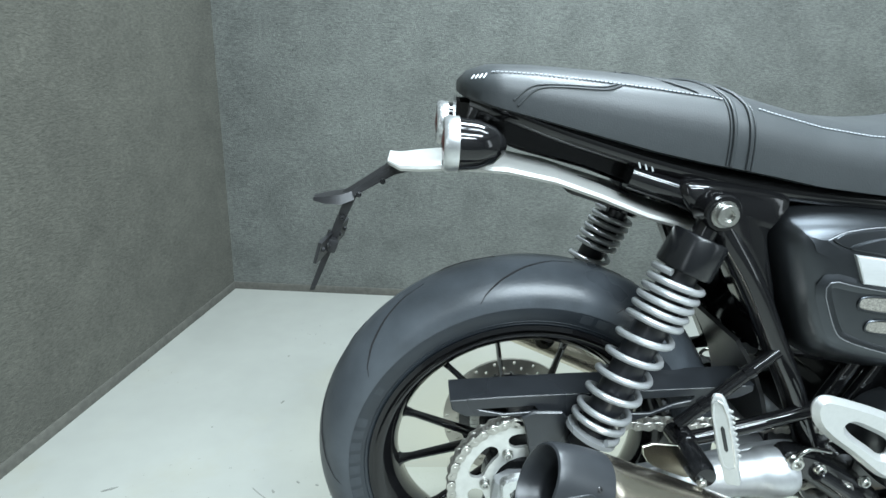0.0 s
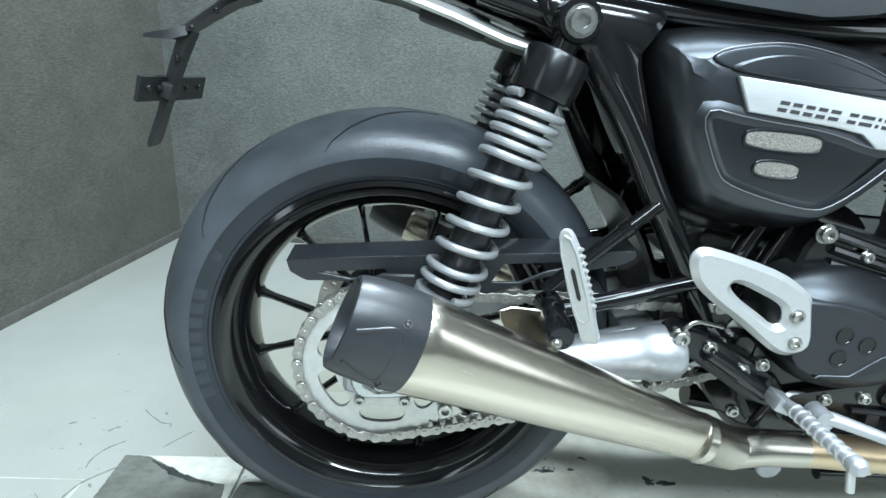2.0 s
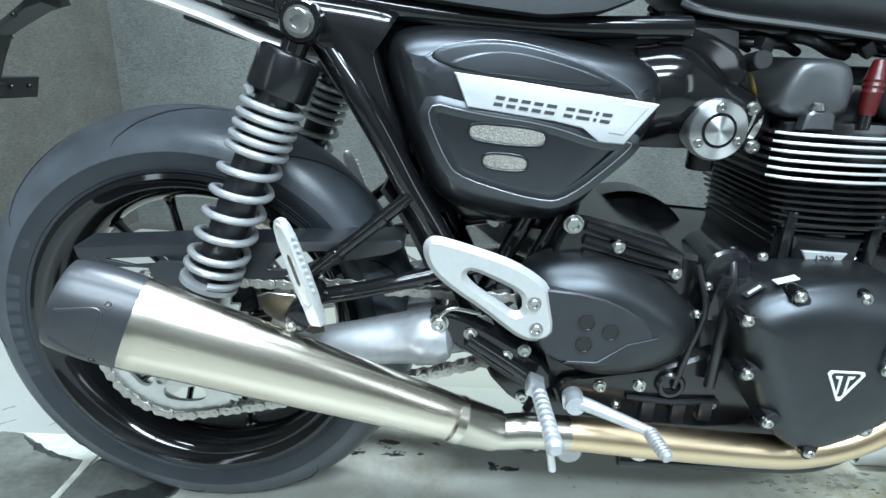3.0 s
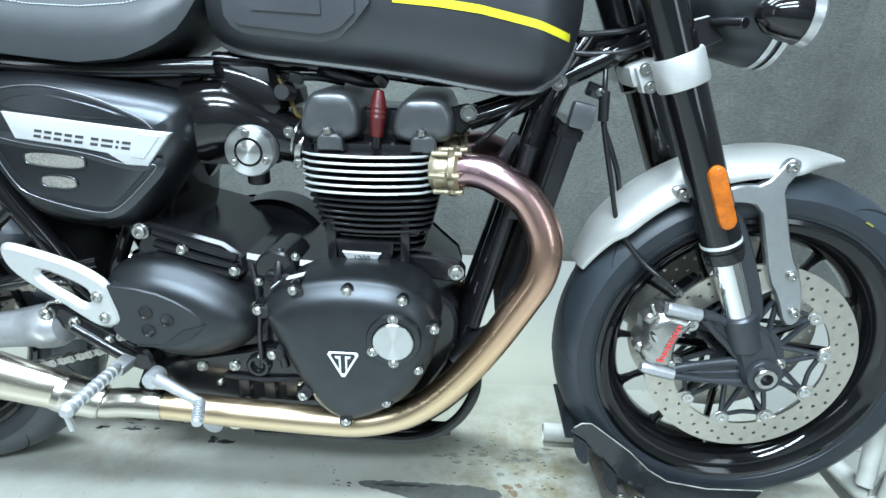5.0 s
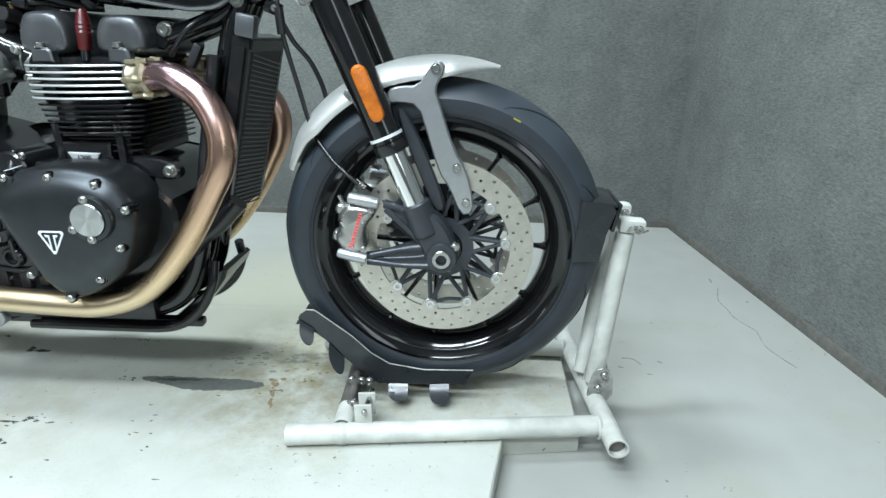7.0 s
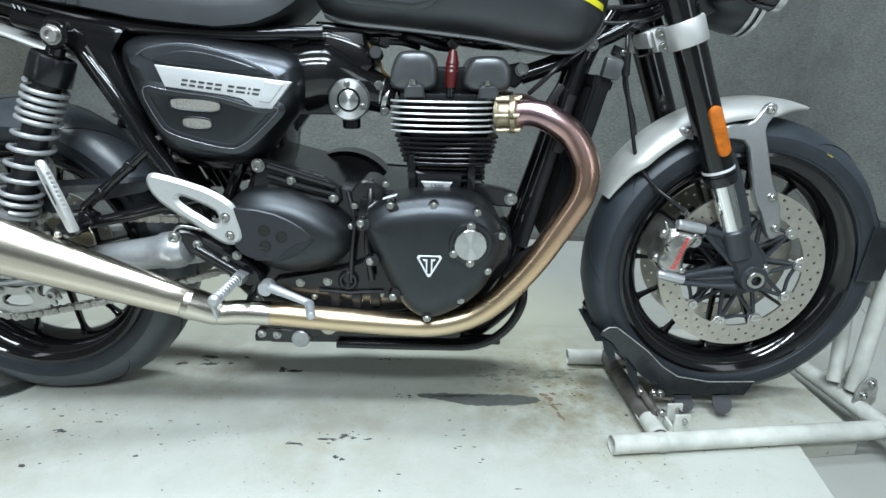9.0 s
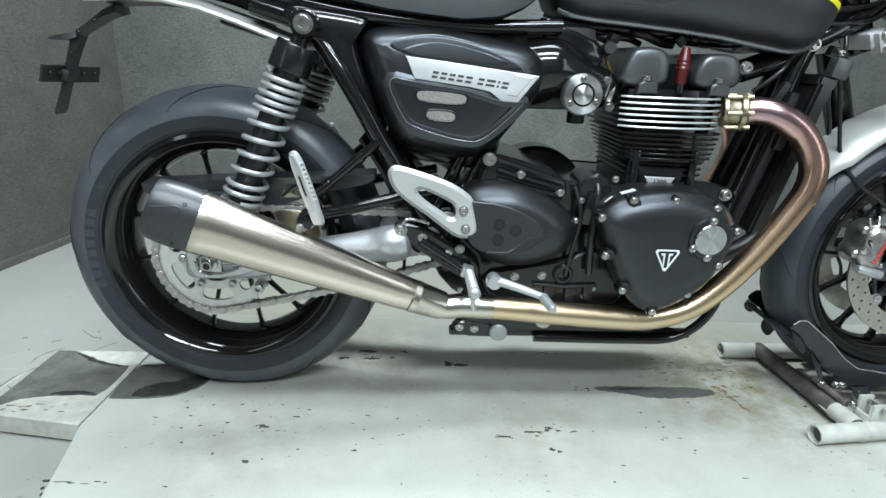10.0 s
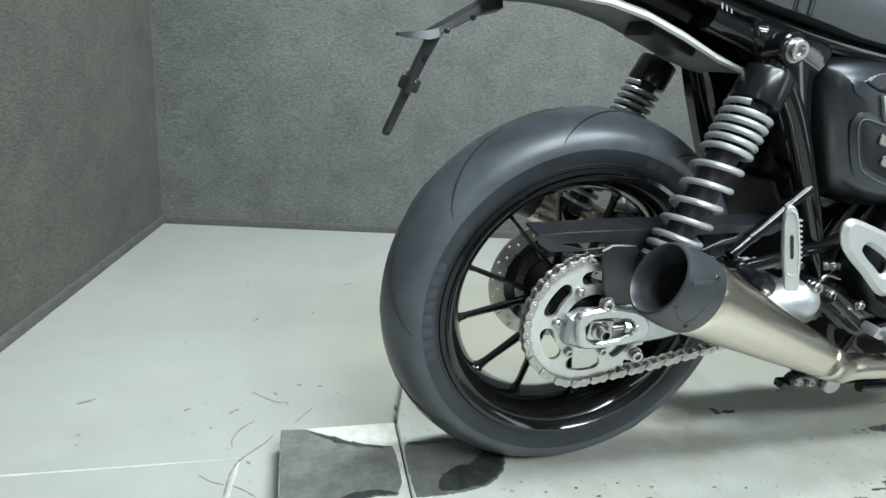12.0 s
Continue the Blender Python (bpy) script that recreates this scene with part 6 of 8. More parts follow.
part("sump", bm, SATIN, bike)
bm = bmesh.new()
upper = [(0.47, 0.40), (0.50, 0.525), (0.535, 0.520), (0.645, 0.490), (0.650, 0.440), (0.56, 0.40)]
shell(bm, soft(upper, 1), [(0, 1, 0.08), (0, 1, -0.128), (0.004, 1, -0.134)])
up = part("gearbox_cover", bm, SATIN, bike)
for i in range(3):
    bm = bmesh.new()
    tube(bm, [V(0.52, -0.136, 0.512 - 0.017 * i), V(0.58, -0.138, 0.494 - 0.016 * i), V(0.638, -0.137, 0.477 - 0.014 * i)], 0.006, 8)
    part("cover_rib", bm, SATIN, up)
for x, z in ((0.505, 0.514), (0.561, 0.488), (0.634, 0.458)):
    bolt(BOLT_M if x > 0.52 else BOLT_L, x, -0.140, z, up)
# big round cover seen behind the gearbox
part("rear_arc_cover", lathe(bmesh.new(), [(0, -0.01), (0.10, -0.01), (0.108, 0.0), (0.108, 0.06), (0, 0.06)], (0.625, 0.05, 0.405), (0, 1, 0), 48), SATIN, bike)
# starter and hoses in the gap
bm = bmesh.new()
rod(bm, (0.695, -0.145, 0.462), (0.695, -0.06, 0.462), 0.030, seg=28)
box(bm, (0.70, -0.13, 0.43), (0.045, 0.05, 0.06), (0, 10, 0), 0.006)
st = part("thermostat_housing", bm, SATIN, bike)
for x, z in ((0.728, 0.487), (0.672, 0.447), (0.690, 0.448), (0.665, 0.41)):
    bolt(BOLT_S, x, -0.150, z, st)
bar("coolant_hose", [(0.70, -0.13, 0.49), (0.70, -0.15, 0.45), (0.695, -0.16, 0.38), (0.70, -0.15, 0.31)], 0.007, HOSE, bike)
bar("wire_loom", [(0.66, -0.14, 0.47), (0.672, -0.155, 0.42), (0.665, -0.15, 0.36), (0.66, -0.14, 0.30)], 0.004, HOSE, bike)

FACET = material("dark_satin_facet", (0.030, 0.032, 0.036), 0.40, vary=0.15, metal=0.4, rough_vary=0.04)
# alternator side cover (matt, with facet and three dimples)
bm = bmesh.new()
alt = [(0.445, 0.40), (0.447, 0.45), (0.479, 0.474), (0.539, 0.480), (0.600, 0.460), (0.650, 0.428), (0.672, 0.397), (0.662, 0.360), (0.632, 0.335), (0.575, 0.318), (0.517, 0.325), (0.474, 0.355)]
alt_s = soft(alt, 2)
shell(bm, alt_s, [(0, 1, -0.11), (0, 1, -0.142), (0.0015, 1, -0.150), (0.006, 1, -0.160), (0.009, 0.96, -0.168), (0.009, 0.88, -0.176), (0.009, 0.76, -0.183), (0.009, 0.62, -0.1875), (0.009, 0.4, -0.189)])
ac = part("sprocket_cover", bm, MATT, bike, "matt black domed sprocket cover", 50)
bm = bmesh.new()
facet = [(0.455, 0.452), (0.529, 0.446), (0.579, 0.424), (0.608, 0.396), (0.580, 0.367), (0.529, 0.353), (0.483, 0.363), (0.466, 0.386)]
fac_s = soft(facet, 1)
shell(bm, fac_s, [(0, 1, -0.165), (0, 1, -0.1885), (0.002, 1, -0.190)])
part("cover_facet", bm, FACET, ac, "plain dark facet")
bm = bmesh.new()
shell(bm, [Vector(p) for p in ((0.540, 0.361), (0.572, 0.386), (0.607, 0.396), (0.580, 0.370), (0.545, 0.356), (0.50, 0.357), (0.505, 0.361))], [(0, 1, -0.180), (0, 1, -0.1905), (0.0008, 1, -0.1915)])
part("cover_blade", bm, MATT, ac)
for x, z in ((0.522, 0.411), (0.551, 0.400), (0.522, 0.383)):
    part("dimple", lathe(bmesh.new(), [(0, -0.1895), (0.0075, -0.1895), (0.0085, -0.1915), (0.0100, -0.1915), (0.0105, -0.187), (0, -0.187)], (x, 0, z), (0, 1, 0), 20), SATIN, ac)
    part("dimple_floor", lathe(bmesh.new(), [(0, -0.1905), (0.0082, -0.1905), (0.0082, -0.1890), (0, -0.1890)], (x, 0, z), (0, 1, 0), 20), GLOSS, ac)

# clutch cover
bm = bmesh.new()
clutch = [(0.690, 0.435), (0.712, 0.456), (0.745, 0.471), (0.816, 0.481), (0.877, 0.474), (0.912, 0.455), (0.932, 0.424), (0.935, 0.392), (0.914, 0.332), (0.889, 0.296), (0.844, 0.266), (0.803, 0.252), (0.775, 0.265), (0.750, 0.292), (0.718, 0.360), (0.694, 0.414)]
cl_s = soft(clutch, 2)
shell(bm, cl_s, [(0, 1, -0.115), (0, 1, -0.190), (0.0012, 1, -0.1965), (0.004, 1, -0.2025), (0.008, 0.99, -0.2075), (0.010, 0.965, -0.212), (0.011, 0.92, -0.2165), (0.012, 0.84, -0.2205), (0.012, 0.70, -0.2235), (0.012, 0.45, -0.2255)])
cc = part("clutch_cover", bm, MATT, bike, "matt black bolted clutch cover", 45)
for x, z in ((0.692, 0.433), (0.742, 0.464), (0.813, 0.465), (0.885, 0.454), (0.927, 0.415), (0.706, 0.366), (0.744, 0.302), (0.803, 0.262), (0.861, 0.297), (0.906, 0.352)):
    inward = (V(0.815, 0, 0.375) - V(x, 0, z)).normalized() * 0.007
    # black discs stand in for the shade in each bolt's recess
    part("scallop_shade", tube(bmesh.new(), [V(x, -0.190, z), V(x, -0.2105, z), V(x, -0.2112, z) + inward * 0.02], 0.0095, 18), GLOSS, cc)
    part("scallop_shade", rod(bmesh.new(), V(x, -0.190, z) + inward, V(x, -0.2136, z) + inward, 0.0085, seg=18), SIPE, cc)
    bolt(BOLT_C, x, -0.2125, z, cc)
bm = bmesh.new()
box(bm, (0.7385, -0.186, 0.4735), (0.025, 0.012, 0.0016), (0, -17, 0), 0.0004)
part("label", bm, WHITE, cc, "small white label on the cover's rim")
bm = bmesh.new()
box(bm, (0.7085, -0.181, 0.4575), (0.024, 0.012, 0.0016), (0, -40, 0), 0.0004)
dark_label = part("label", bm, DARKPRINT, cc, "small dark label with a pale bar")
bm = bmesh.new()
box(bm, (0.7080, -0.183, 0.4583), (0.016, 0.004, 0.0016), (0, -40, 0), 0.0004)
part("label_bar", bm, WHITE, dark_label)
cap = part("filler_cap", lathe(bmesh.new(), [(0, -0.19), (0.0370, -0.19), (0.0370, -0.2245), (0.0350, -0.2285), (0.0285, -0.2295), (0.0280, -0.2255), (0, -0.2255)], (0.875, 0, 0.4035), (0, 1, 0), 56), MATT, cc)
part("cap_centre", lathe(bmesh.new(), [(0, -0.220), (0.0268, -0.220), (0.0268, -0.2315), (0.0255, -0.2328), (0, -0.2332)], (0.875, 0, 0.4035), (0, 1, 0), 48), TURNED, cap, "bright machined cap centre")
for a in (90, 210, 270):
    bolt(BOLT_C, 0.875 + 0.0320 * math.cos(math.radians(a)), -0.2290, 0.4035 + 0.0320 * math.sin(math.radians(a)), cap)
bm = bmesh.new()
tri = soft([(0.7835, 0.3835), (0.8305, 0.3830), (0.8060, 0.3405)], 1, 0.1)
window_plate(bm, tri, soft([(0.7885, 0.3807), (0.8255, 0.3803), (0.8060, 0.3465)], 1, 0.1), -0.2268, -0.2225, 0.0005, 60)
for x, w in ((0.8035, -1), (0.8095, 1)):
    plate(bm, [(x, 0.3765), (x + 0.008 * w, 0.3765), (x + 0.006 * w, 0.3730), (x + 0.0028 * w, 0.3730), (x + 0.0022 * w, 0.3545), (x, 0.3510)], -0.2266, -0.2225, 0.0003)
part("cover_emblem", bm, WHITE, cc, "small pale triangular emblem outline")
# casting between the covers
bm = bmesh.new()
low = [(0.58, 0.315), (0.66, 0.33), (0.72, 0.36), (0.75, 0.30), (0.78, 0.26), (0.75, 0.235), (0.60, 0.24), (0.52, 0.25), (0.50, 0.30)]
shell(bm, soft(low, 1), [(0, 1, -0.10), (0, 1, -0.134), (0.004, 1, -0.138)])
lc = part("lower_casting", bm, SATIN, bike)
part("casting_ring", lathe(bmesh.new(), [(0.010, -0.135), (0.017, -0.135), (0.019, -0.143), (0.016, -0.146), (0.012, -0.146), (0.010, -0.141)], (0.655, 0, 0.303), (0, 1, 0), 24, closed=True), SATIN, lc)
for i, (x, z) in enumerate(((0.616, 0.299), (0.565, 0.296), (0.635, 0.262), (0.675, 0.262), (0.715, 0.275), (0.70, 0.258), (0.59, 0.268))):
    bolt(BOLT_S if i > 1 else BOLT_M, x, -0.139, z, lc)
bm = bmesh.new()
for x, z in ((0.63, 0.265), (0.67, 0.262), (0.705, 0.268)):
    box(bm, (x, -0.140, z), (0.018, 0.014, 0.030), (0, 0, 0), 0.003)
tube(bm, [V(0.60, -0.142, 0.283), V(0.66, -0.144, 0.279), V(0.72, -0.142, 0.282)], 0.004, 8)
part("connector_block", bm, PLASTIC, lc)

# cylinders: fins, head, cam covers
bm = bmesh.new()
box(bm, (0.825, 0, 0.535), (0.120, 0.20, 0.14), (0, -1, 0), 0.01)
barrel = part("cylinder_block", bm, SATIN, bike, "black finned cylinder block")


def fin(x0, x1, z, y, th, mat, parent, name="cooling_fin", bow=0.020):
    """A thin fin whose nose is one shallow bow between rounded corners."""
    nose = [(x0 + (x1 - x0) * k / 12, -y + bow * (k / 6 - 1) ** 2) for k in range(13)]
    nose[0], nose[12] = (x0 + 0.002, -y + bow + 0.006), (x1 - 0.002, -y + bow + 0.006)
    pts = [(x0, 0.09), (x0, -y + bow + 0.016)] + nose + [(x1, -y + bow + 0.016), (x1, 0.09)]
    bm = bmesh.new()
    prism(bm, pts, z - th / 2, z + th / 2, 0.0008)
    return part(name, bm, mat, parent)


for i in range(6):
    fin(0.739 + 0.0030 * i, 0.926 - 0.0022 * i, 0.5645 - 0.0088 * i, 0.130, 0.0030, SATIN, barrel)
for i in range(3):
    fin(0.761, 0.905, 0.5100 - 0.0105 * i, 0.116, 0.0030, SATIN, barrel, bow=0.012)
bm = bmesh.new()
box(bm, (0.830, -0.055, 0.5165), (0.136, 0.122, 0.006), (0, 0, 0), 0.002)
part("joint_ledge", bm, SATIN, barrel)
for x in (0.772, 0.878):
    bm = bmesh.new()
    box(bm, (x, -0.108, 0.50), (0.014, 0.022, 0.07), (0, 0, 0), 0.004)
    part("stud_boss", bm, SATIN, barrel)
bm = bmesh.new()
plate(bm, [(0.778, 0.505), (0.862, 0.503), (0.856, 0.452), (0.784, 0.453)], -0.122, -0.10, 0.003)
fl = part("cylinder_base", bm, SATIN, barrel)
bm = bmesh.new()
plate(bm, [(0.7885, 0.4885), (0.8445, 0.4870), (0.8345, 0.4695), (0.7985, 0.4705)], -0.126, -0.120, 0.001)
tag = part("capacity_plate", bm, BADGE, fl, "small bright plate reading 1200")
fnt = bpy.data.curves.new("capacity_text", "FONT")
fnt.body, fnt.size, fnt.extrude, fnt.align_x = "1200", 0.0125, 0.0006, "CENTER"
tob = new("capacity_text", fnt)
tob.parent, tob.matrix_basis = keeper(tag), pose(0.8165, -0.1268, 0.4750, 90, 1.2, 0)
fnt.materials.append(DARKPRINT)
bm = bmesh.new()
box(bm, (0.828, 0, 0.602), (0.160, 0.20, 0.075), (0, 0, 0), 0.008)
FINEDGE = material("bright_fin_edge", (0.66, 0.67, 0.67), 0.30, metal=0.6)
head = part("cylinder_head", bm, SATIN, bike, "black cylinder head with polished fin edges")
for i in range(6):
    z = 0.6260 - 0.0101 * i
    f = fin(0.733, 0.917, z, 0.132, 0.0042, SATIN, head)
    bm = bmesh.new()
    edge = [V(0.735, -0.104, z)] + [V(0.733 + 0.184 * k / 12, -0.1324 + 0.020 * (k / 6 - 1) ** 2, z) for k in range(1, 12)] + [V(0.915, -0.104, z)]
    tube(bm, edge, 0.0019, 8)
    part("polished_edge", bm, FINEDGE, f, "machined bright fin edge")
for x0, x1, z1 in ((0.732, 0.814, 0.709), (0.859, 0.942, 0.702)):
    bm = bmesh.new()
    out = [(x0, 0.640), (x0, 0.672), (x0 + 0.012, z1 - 0.006), (x0 + 0.026, z1), (x1 - 0.012, z1), (x1, z1 - 0.020), (x1 + 0.002, 0.672), (x1, 0.640)]
    shell(bm, soft(out, 2), [(0, 1, 0.10), (0, 1, -0.084), (0, 0.985, -0.092), (0, 0.95, -0.099), (0, 0.88, -0.1035), (0, 0.74, -0.106), (0, 0.35, -0.107)])
    cv = part("cam_cover", bm, GUNMETAL, head, "gunmetal cam cover", 45)
    bm = bmesh.new()
    plate(bm, [(x0 + 0.026, 0.630), (x0 + 0.028, 0.648), (x0 + 0.034, 0.653), (x1 - 0.028, 0.653), (x1 - 0.022, 0.648), (x1 - 0.020, 0.630)], -0.118, -0.098, 0.003)
    part("cover_lug", bm, GUNMETAL, cv)
    bolt(BOLT_M, (x0 + x1) / 2, -0.111, 0.655, cv, (-90, 0, 0))
bm = bmesh.new()
box(bm, (0.836, -0.005, 0.655), (0.19, 0.12, 0.055), (0, 0, 0), 0.01)
part("cam_box", bm, SATIN, head)
plug = part("plug_cap", lathe(bmesh.new(), [(0, -0.004), (0.008, -0.004), (0.0095, 0.0), (0.0105, 0.02), (0.0115, 0.022), (0.0105, 0.026), (0.0115, 0.029), (0.0105, 0.033), (0.0115, 0.036), (0.0105, 0.040), (0.0095, 0.046), (0.0065, 0.058), (0, 0.060)], (0.838, -0.098, 0.652), (0.06, 0.10, 1), 20), RED, head, "dark red rubber spark plug cap")
part("plug_stem", rod(bmesh.new(), (0.837, -0.100, 0.632), (0.838, -0.098, 0.652), 0.007), SATIN, plug)
bolt(BOLT_L, 0.963, -0.075, 0.680, head)
bolt(BOLT_L, 0.952, -0.109, 0.455, bike)
bm = bmesh.new()
plate(bm, soft([(0.925, 0.685), (0.972, 0.695), (0.980, 0.672), (0.945, 0.64)], 1), -0.07, -0.055, 0.003)
part("engine_mount", bm, SATIN, bike)
bm = bmesh.new()
plate(bm, soft([(0.86, 0.478), (0.90, 0.480), (0.945, 0.472), (0.966, 0.462), (0.966, 0.442), (0.945, 0.438), (0.90, 0.445), (0.86, 0.450)], 1), -0.108, -0.085, 0.003)
part("engine_mount", bm, SATIN, bike)

# throttle body and airbox elbow
bm = bmesh.new()
tube(bm, spline([(0.575, -0.055, 0.66), (0.62, -0.058, 0.665), (0.68, -0.055, 0.645), (0.735, -0.05, 0.625)]), [0.062, 0.058, 0.040, 0.030], 28)
intake = part("throttle_body", bm, GLOSS, bike, "gloss black throttle body with bright round cap")
bm = bmesh.new()
shell(bm, soft([(0.585, 0.742), (0.640, 0.738), (0.700, 0.712), (0.705, 0.670), (0.64, 0.650), (0.585, 0.65)], 1), [(0, 1, 0.05), (0, 1, -0.072), (0.004, 1, -0.08), (0.012, 1, -0.084)])
part("airbox_duct", bm, GLOSS, intake)
cap2 = part("throttle_cap", lathe(bmesh.new(), [(0, -0.07), (0.030, -0.07), (0.035, -0.100), (0.0355, -0.112), (0.033, -0.1165), (0.0195, -0.1175), (0.0185, -0.1155), (0.017, -0.1175), (0, -0.1178)], (0.663, 0, 0.626), (0, 1, 0), 40), TURNED, intake, "bright machined round cap")
part("cap_groove", lathe(bmesh.new(), [(0.0165, -0.116), (0.0200, -0.116), (0.0200, -0.1182), (0.0165, -0.1182)], (0.663, 0, 0.626), (0, 1, 0), 40, closed=True), GLOSS, cap2)
part("cap_disc", lathe(bmesh.new(), [(0, -0.116), (0.0165, -0.116), (0.0165, -0.1190), (0.0150, -0.1196), (0, -0.1196)], (0.663, 0, 0.626), (0, 1, 0), 40), TURNED, cap2)
for a in (95, 215, 335):
    bolt(BOLT_S, 0.663 + 0.026 * math.cos(math.radians(a)), -0.1165, 0.626 + 0.026 * math.sin(math.radians(a)), cap2)
part("idle_housing", rod(bmesh.new(), (0.662, -0.085, 0.600), (0.662, -0.085, 0.575), 0.016), SATIN, intake)
for x, z, r in ((0.712, 0.640, 0.030), (0.722, 0.632, 0.028)):
    part("hose_clamp", lathe(bmesh.new(), [(r, -0.004), (r + 0.002, -0.004), (r + 0.002, 0.004), (r, 0.004)], (x, -0.055, z - 0.005), (1, 0, -0.25), 28, closed=True), STEEL, intake)
bolt(BOLT_M, 0.712, -0.087, 0.650, intake)
bolt(BOLT_M, 0.722, -0.085, 0.605, intake)
part("sensor", rod(bmesh.new(), (0.708, -0.06, 0.700), (0.708, -0.095, 0.705), 0.011), PLASTIC, intake)
bar("wire_loom", [(0.69, -0.05, 0.72), (0.71, -0.062, 0.69), (0.718, -0.066, 0.672), (0.73, -0.05, 0.66)], 0.003, material("yellow_sleeve", (0.12, 0.08, 0.015), 0.5), intake, "mustard wire sleeve")
rr = random.Random(4)
for i in range(7):
    x = 0.62 + 0.06 * i
    bar("wire_loom", [(x, -0.03, 0.735 - 0.01 * (i % 2)), (x + 0.03, -0.055 - 0.01 * rr.random(), 0.722 + 0.01 * rr.random()), (x + 0.07, -0.05, 0.727 - 0.012 * rr.random()), (x + 0.10, -0.03, 0.715)], 0.0035 + 0.002 * (i % 3), HOSE, bike)
    if i % 2:
        bm = bmesh.new()
        box(bm, (x + 0.04, -0.065, 0.722), (0.020, 0.016, 0.014), (8 * i, 14 * i, 20), 0.003)
        part("connector", bm, PLASTIC, bike)

# ---- exhaust, both sides ----
CAPBLACK = material("charcoal_end_cap", (0.023, 0.025, 0.028), 0.36, vary=0.15, bump=0.05, bump_scale=700, rough_vary=0.05)
for s in (-1, 1):
    pts = [(0.945, side(s, 0.114), 0.606), (0.975, side(s, 0.124), 0.610), (1.005, side(s, 0.136), 0.603), (1.045, side(s, 0.146), 0.576), (1.070, side(s, 0.158), 0.530), (1.068, side(s, 0.164), 0.482), (1.045, side(s, 0.165), 0.435), (0.993, side(s, 0.166), 0.352), (0.938, side(s, 0.166), 0.286), (0.886, side(s, 0.166), 0.247), (0.822, side(s, 0.168), 0.229), (0.756, side(s, 0.170), 0.229), (0.646, side(s, 0.174), 0.238), (0.537, side(s, 0.178), 0.2490), (0.478, side(s, 0.1805), 0.2525)]
    pipe = part("exhaust_header", tube(bmesh.new(), spline(pts, 10), [0.0228, 0.0232, 0.0235, 0.0235, 0.0230, 0.0224, 0.0220, 0.0218, 0.0216, 0.0216, 0.0216, 0.0212], 28), HEADER, bike, "heat-tinted stainless exhaust header", 60)
    fpos, fdir = V(0.945, side(s, 0.112), 0.607), V(1, s * 0.25, 0.05).normalized()
    bm = bmesh.new()
    lathe(bm, [(0.018, -0.028), (0.0265, -0.028), (0.0275, -0.022), (0.0245, -0.017), (0.0245, -0.003), (0.0300, 0.0), (0.0300, 0.008), (0.0260, 0.012), (0.018, 0.012)], fpos, fdir, 24, closed=True)
    d, u, v = basis(fdir)
    for k in range(6):
        t = k * math.pi / 3 + 0.3
        p = fpos + (u * math.cos(t) + v * math.sin(t)) * 0.030 + d * 0.003
        lug = bmesh.new()
        box(lug, p, (0.013, 0.010, 0.010), (20 * k, 10, 30), 0.002)
        part("flange_lug", lug, GOLD, pipe)
        part("flange_stud", rod(bmesh.new(), p - d * 0.028, p + d * 0.014, 0.0040, seg=8), GOLD, pipe)
    part("port_flange", bm, GOLD, pipe, "tarnished finned exhaust flange")
    m0, m1 = V(0.033, side(s, 0.258), 0.4250), V(0.381, side(s, 0.194), 0.2755)
    ax = (m1 - m0).normalized()
    n = (m1 - m0).length
    prof = [(0.044, 0.0), (0.0500, 0.0), (0.0512, 0.003), (0.0508, 0.02)] + [(0.0508 + (0.0290 - 0.0508) * (a / n) ** 1.08, a) for a in (0.06, 0.12, 0.18, 0.24, 0.30, 0.35, n - 0.004)] + [(0.0280, n), (0.022, n)]
    def flattened(bm):
        """The silencer is slimmer across the motorcycle than it is tall."""
        for v in bm.verts:
            q = m0 + ax * (v.co - m0).dot(ax)
            v.co.y = q.y + (v.co.y - q.y) * 0.80
        return bm

    muf = part("silencer", flattened(lathe(bmesh.new(), prof, m0, ax, 64, closed=True)), SILENCERSTEEL, bike, "tapered brushed stainless silencer", 60)
    part("link_pipe", lathe(bmesh.new(), [(0.024, n - 0.012), (0.0285, n - 0.010), (0.0298, n + 0.0005), (0.0290, n + 0.002), (0.0262, n + 0.046), (0.0258, n + 0.052), (0.0235, n + 0.053), (0.0195, n + 0.050), (0.017, n)], m0, ax, 40, closed=True), BRUSHED, muf)
    part("pipe_joint", tube(bmesh.new(), spline([m0 + ax * (n + 0.03), m0 + ax * (n + 0.058), V(0.465, side(s, 0.182), 0.2540), V(0.52, side(s, 0.179), 0.2505)], 6), [0.0222, 0.0222, 0.0222, 0.0220], 24, False), BRUSHED, muf)
    SLIM = 0.918
    endcap = [(r * SLIM, a * 1.22) for r, a in [(0.0558, 0.004), (0.0565, -0.009), (0.0562, -0.021), (0.0545, -0.036), (0.0525, -0.0465), (0.0505, -0.0505), (0.0475, -0.0515), (0.0455, -0.0495), (0.0400, -0.0395), (0.0352, -0.033), (0.0335, -0.031), (0.0325, -0.028), (0.0320, 0.0)]]
    bm = lathe(bmesh.new(), endcap, m0, ax, 56, closed=True)
    for v in bm.verts:
        # the mouth is cut aslant, longest on the outer side
        back = -(v.co - m0).dot(ax)
        if back > 0.005:
            v.co -= ax * 0.07 * s * (v.co - m0).y * min(1, back / 0.045)
    flattened(bm)
    tip = part("end_cap", bm, CAPBLACK, muf, "matt black end cap")
    part("baffle", lathe(bmesh.new(), [(0, -0.012), (0.0308, -0.012), (0.0308, -0.007), (0, -0.007)], m0, ax, 32), SATIN, tip)
    d, u, v = basis(ax)
    outw = V(0, s, 0)
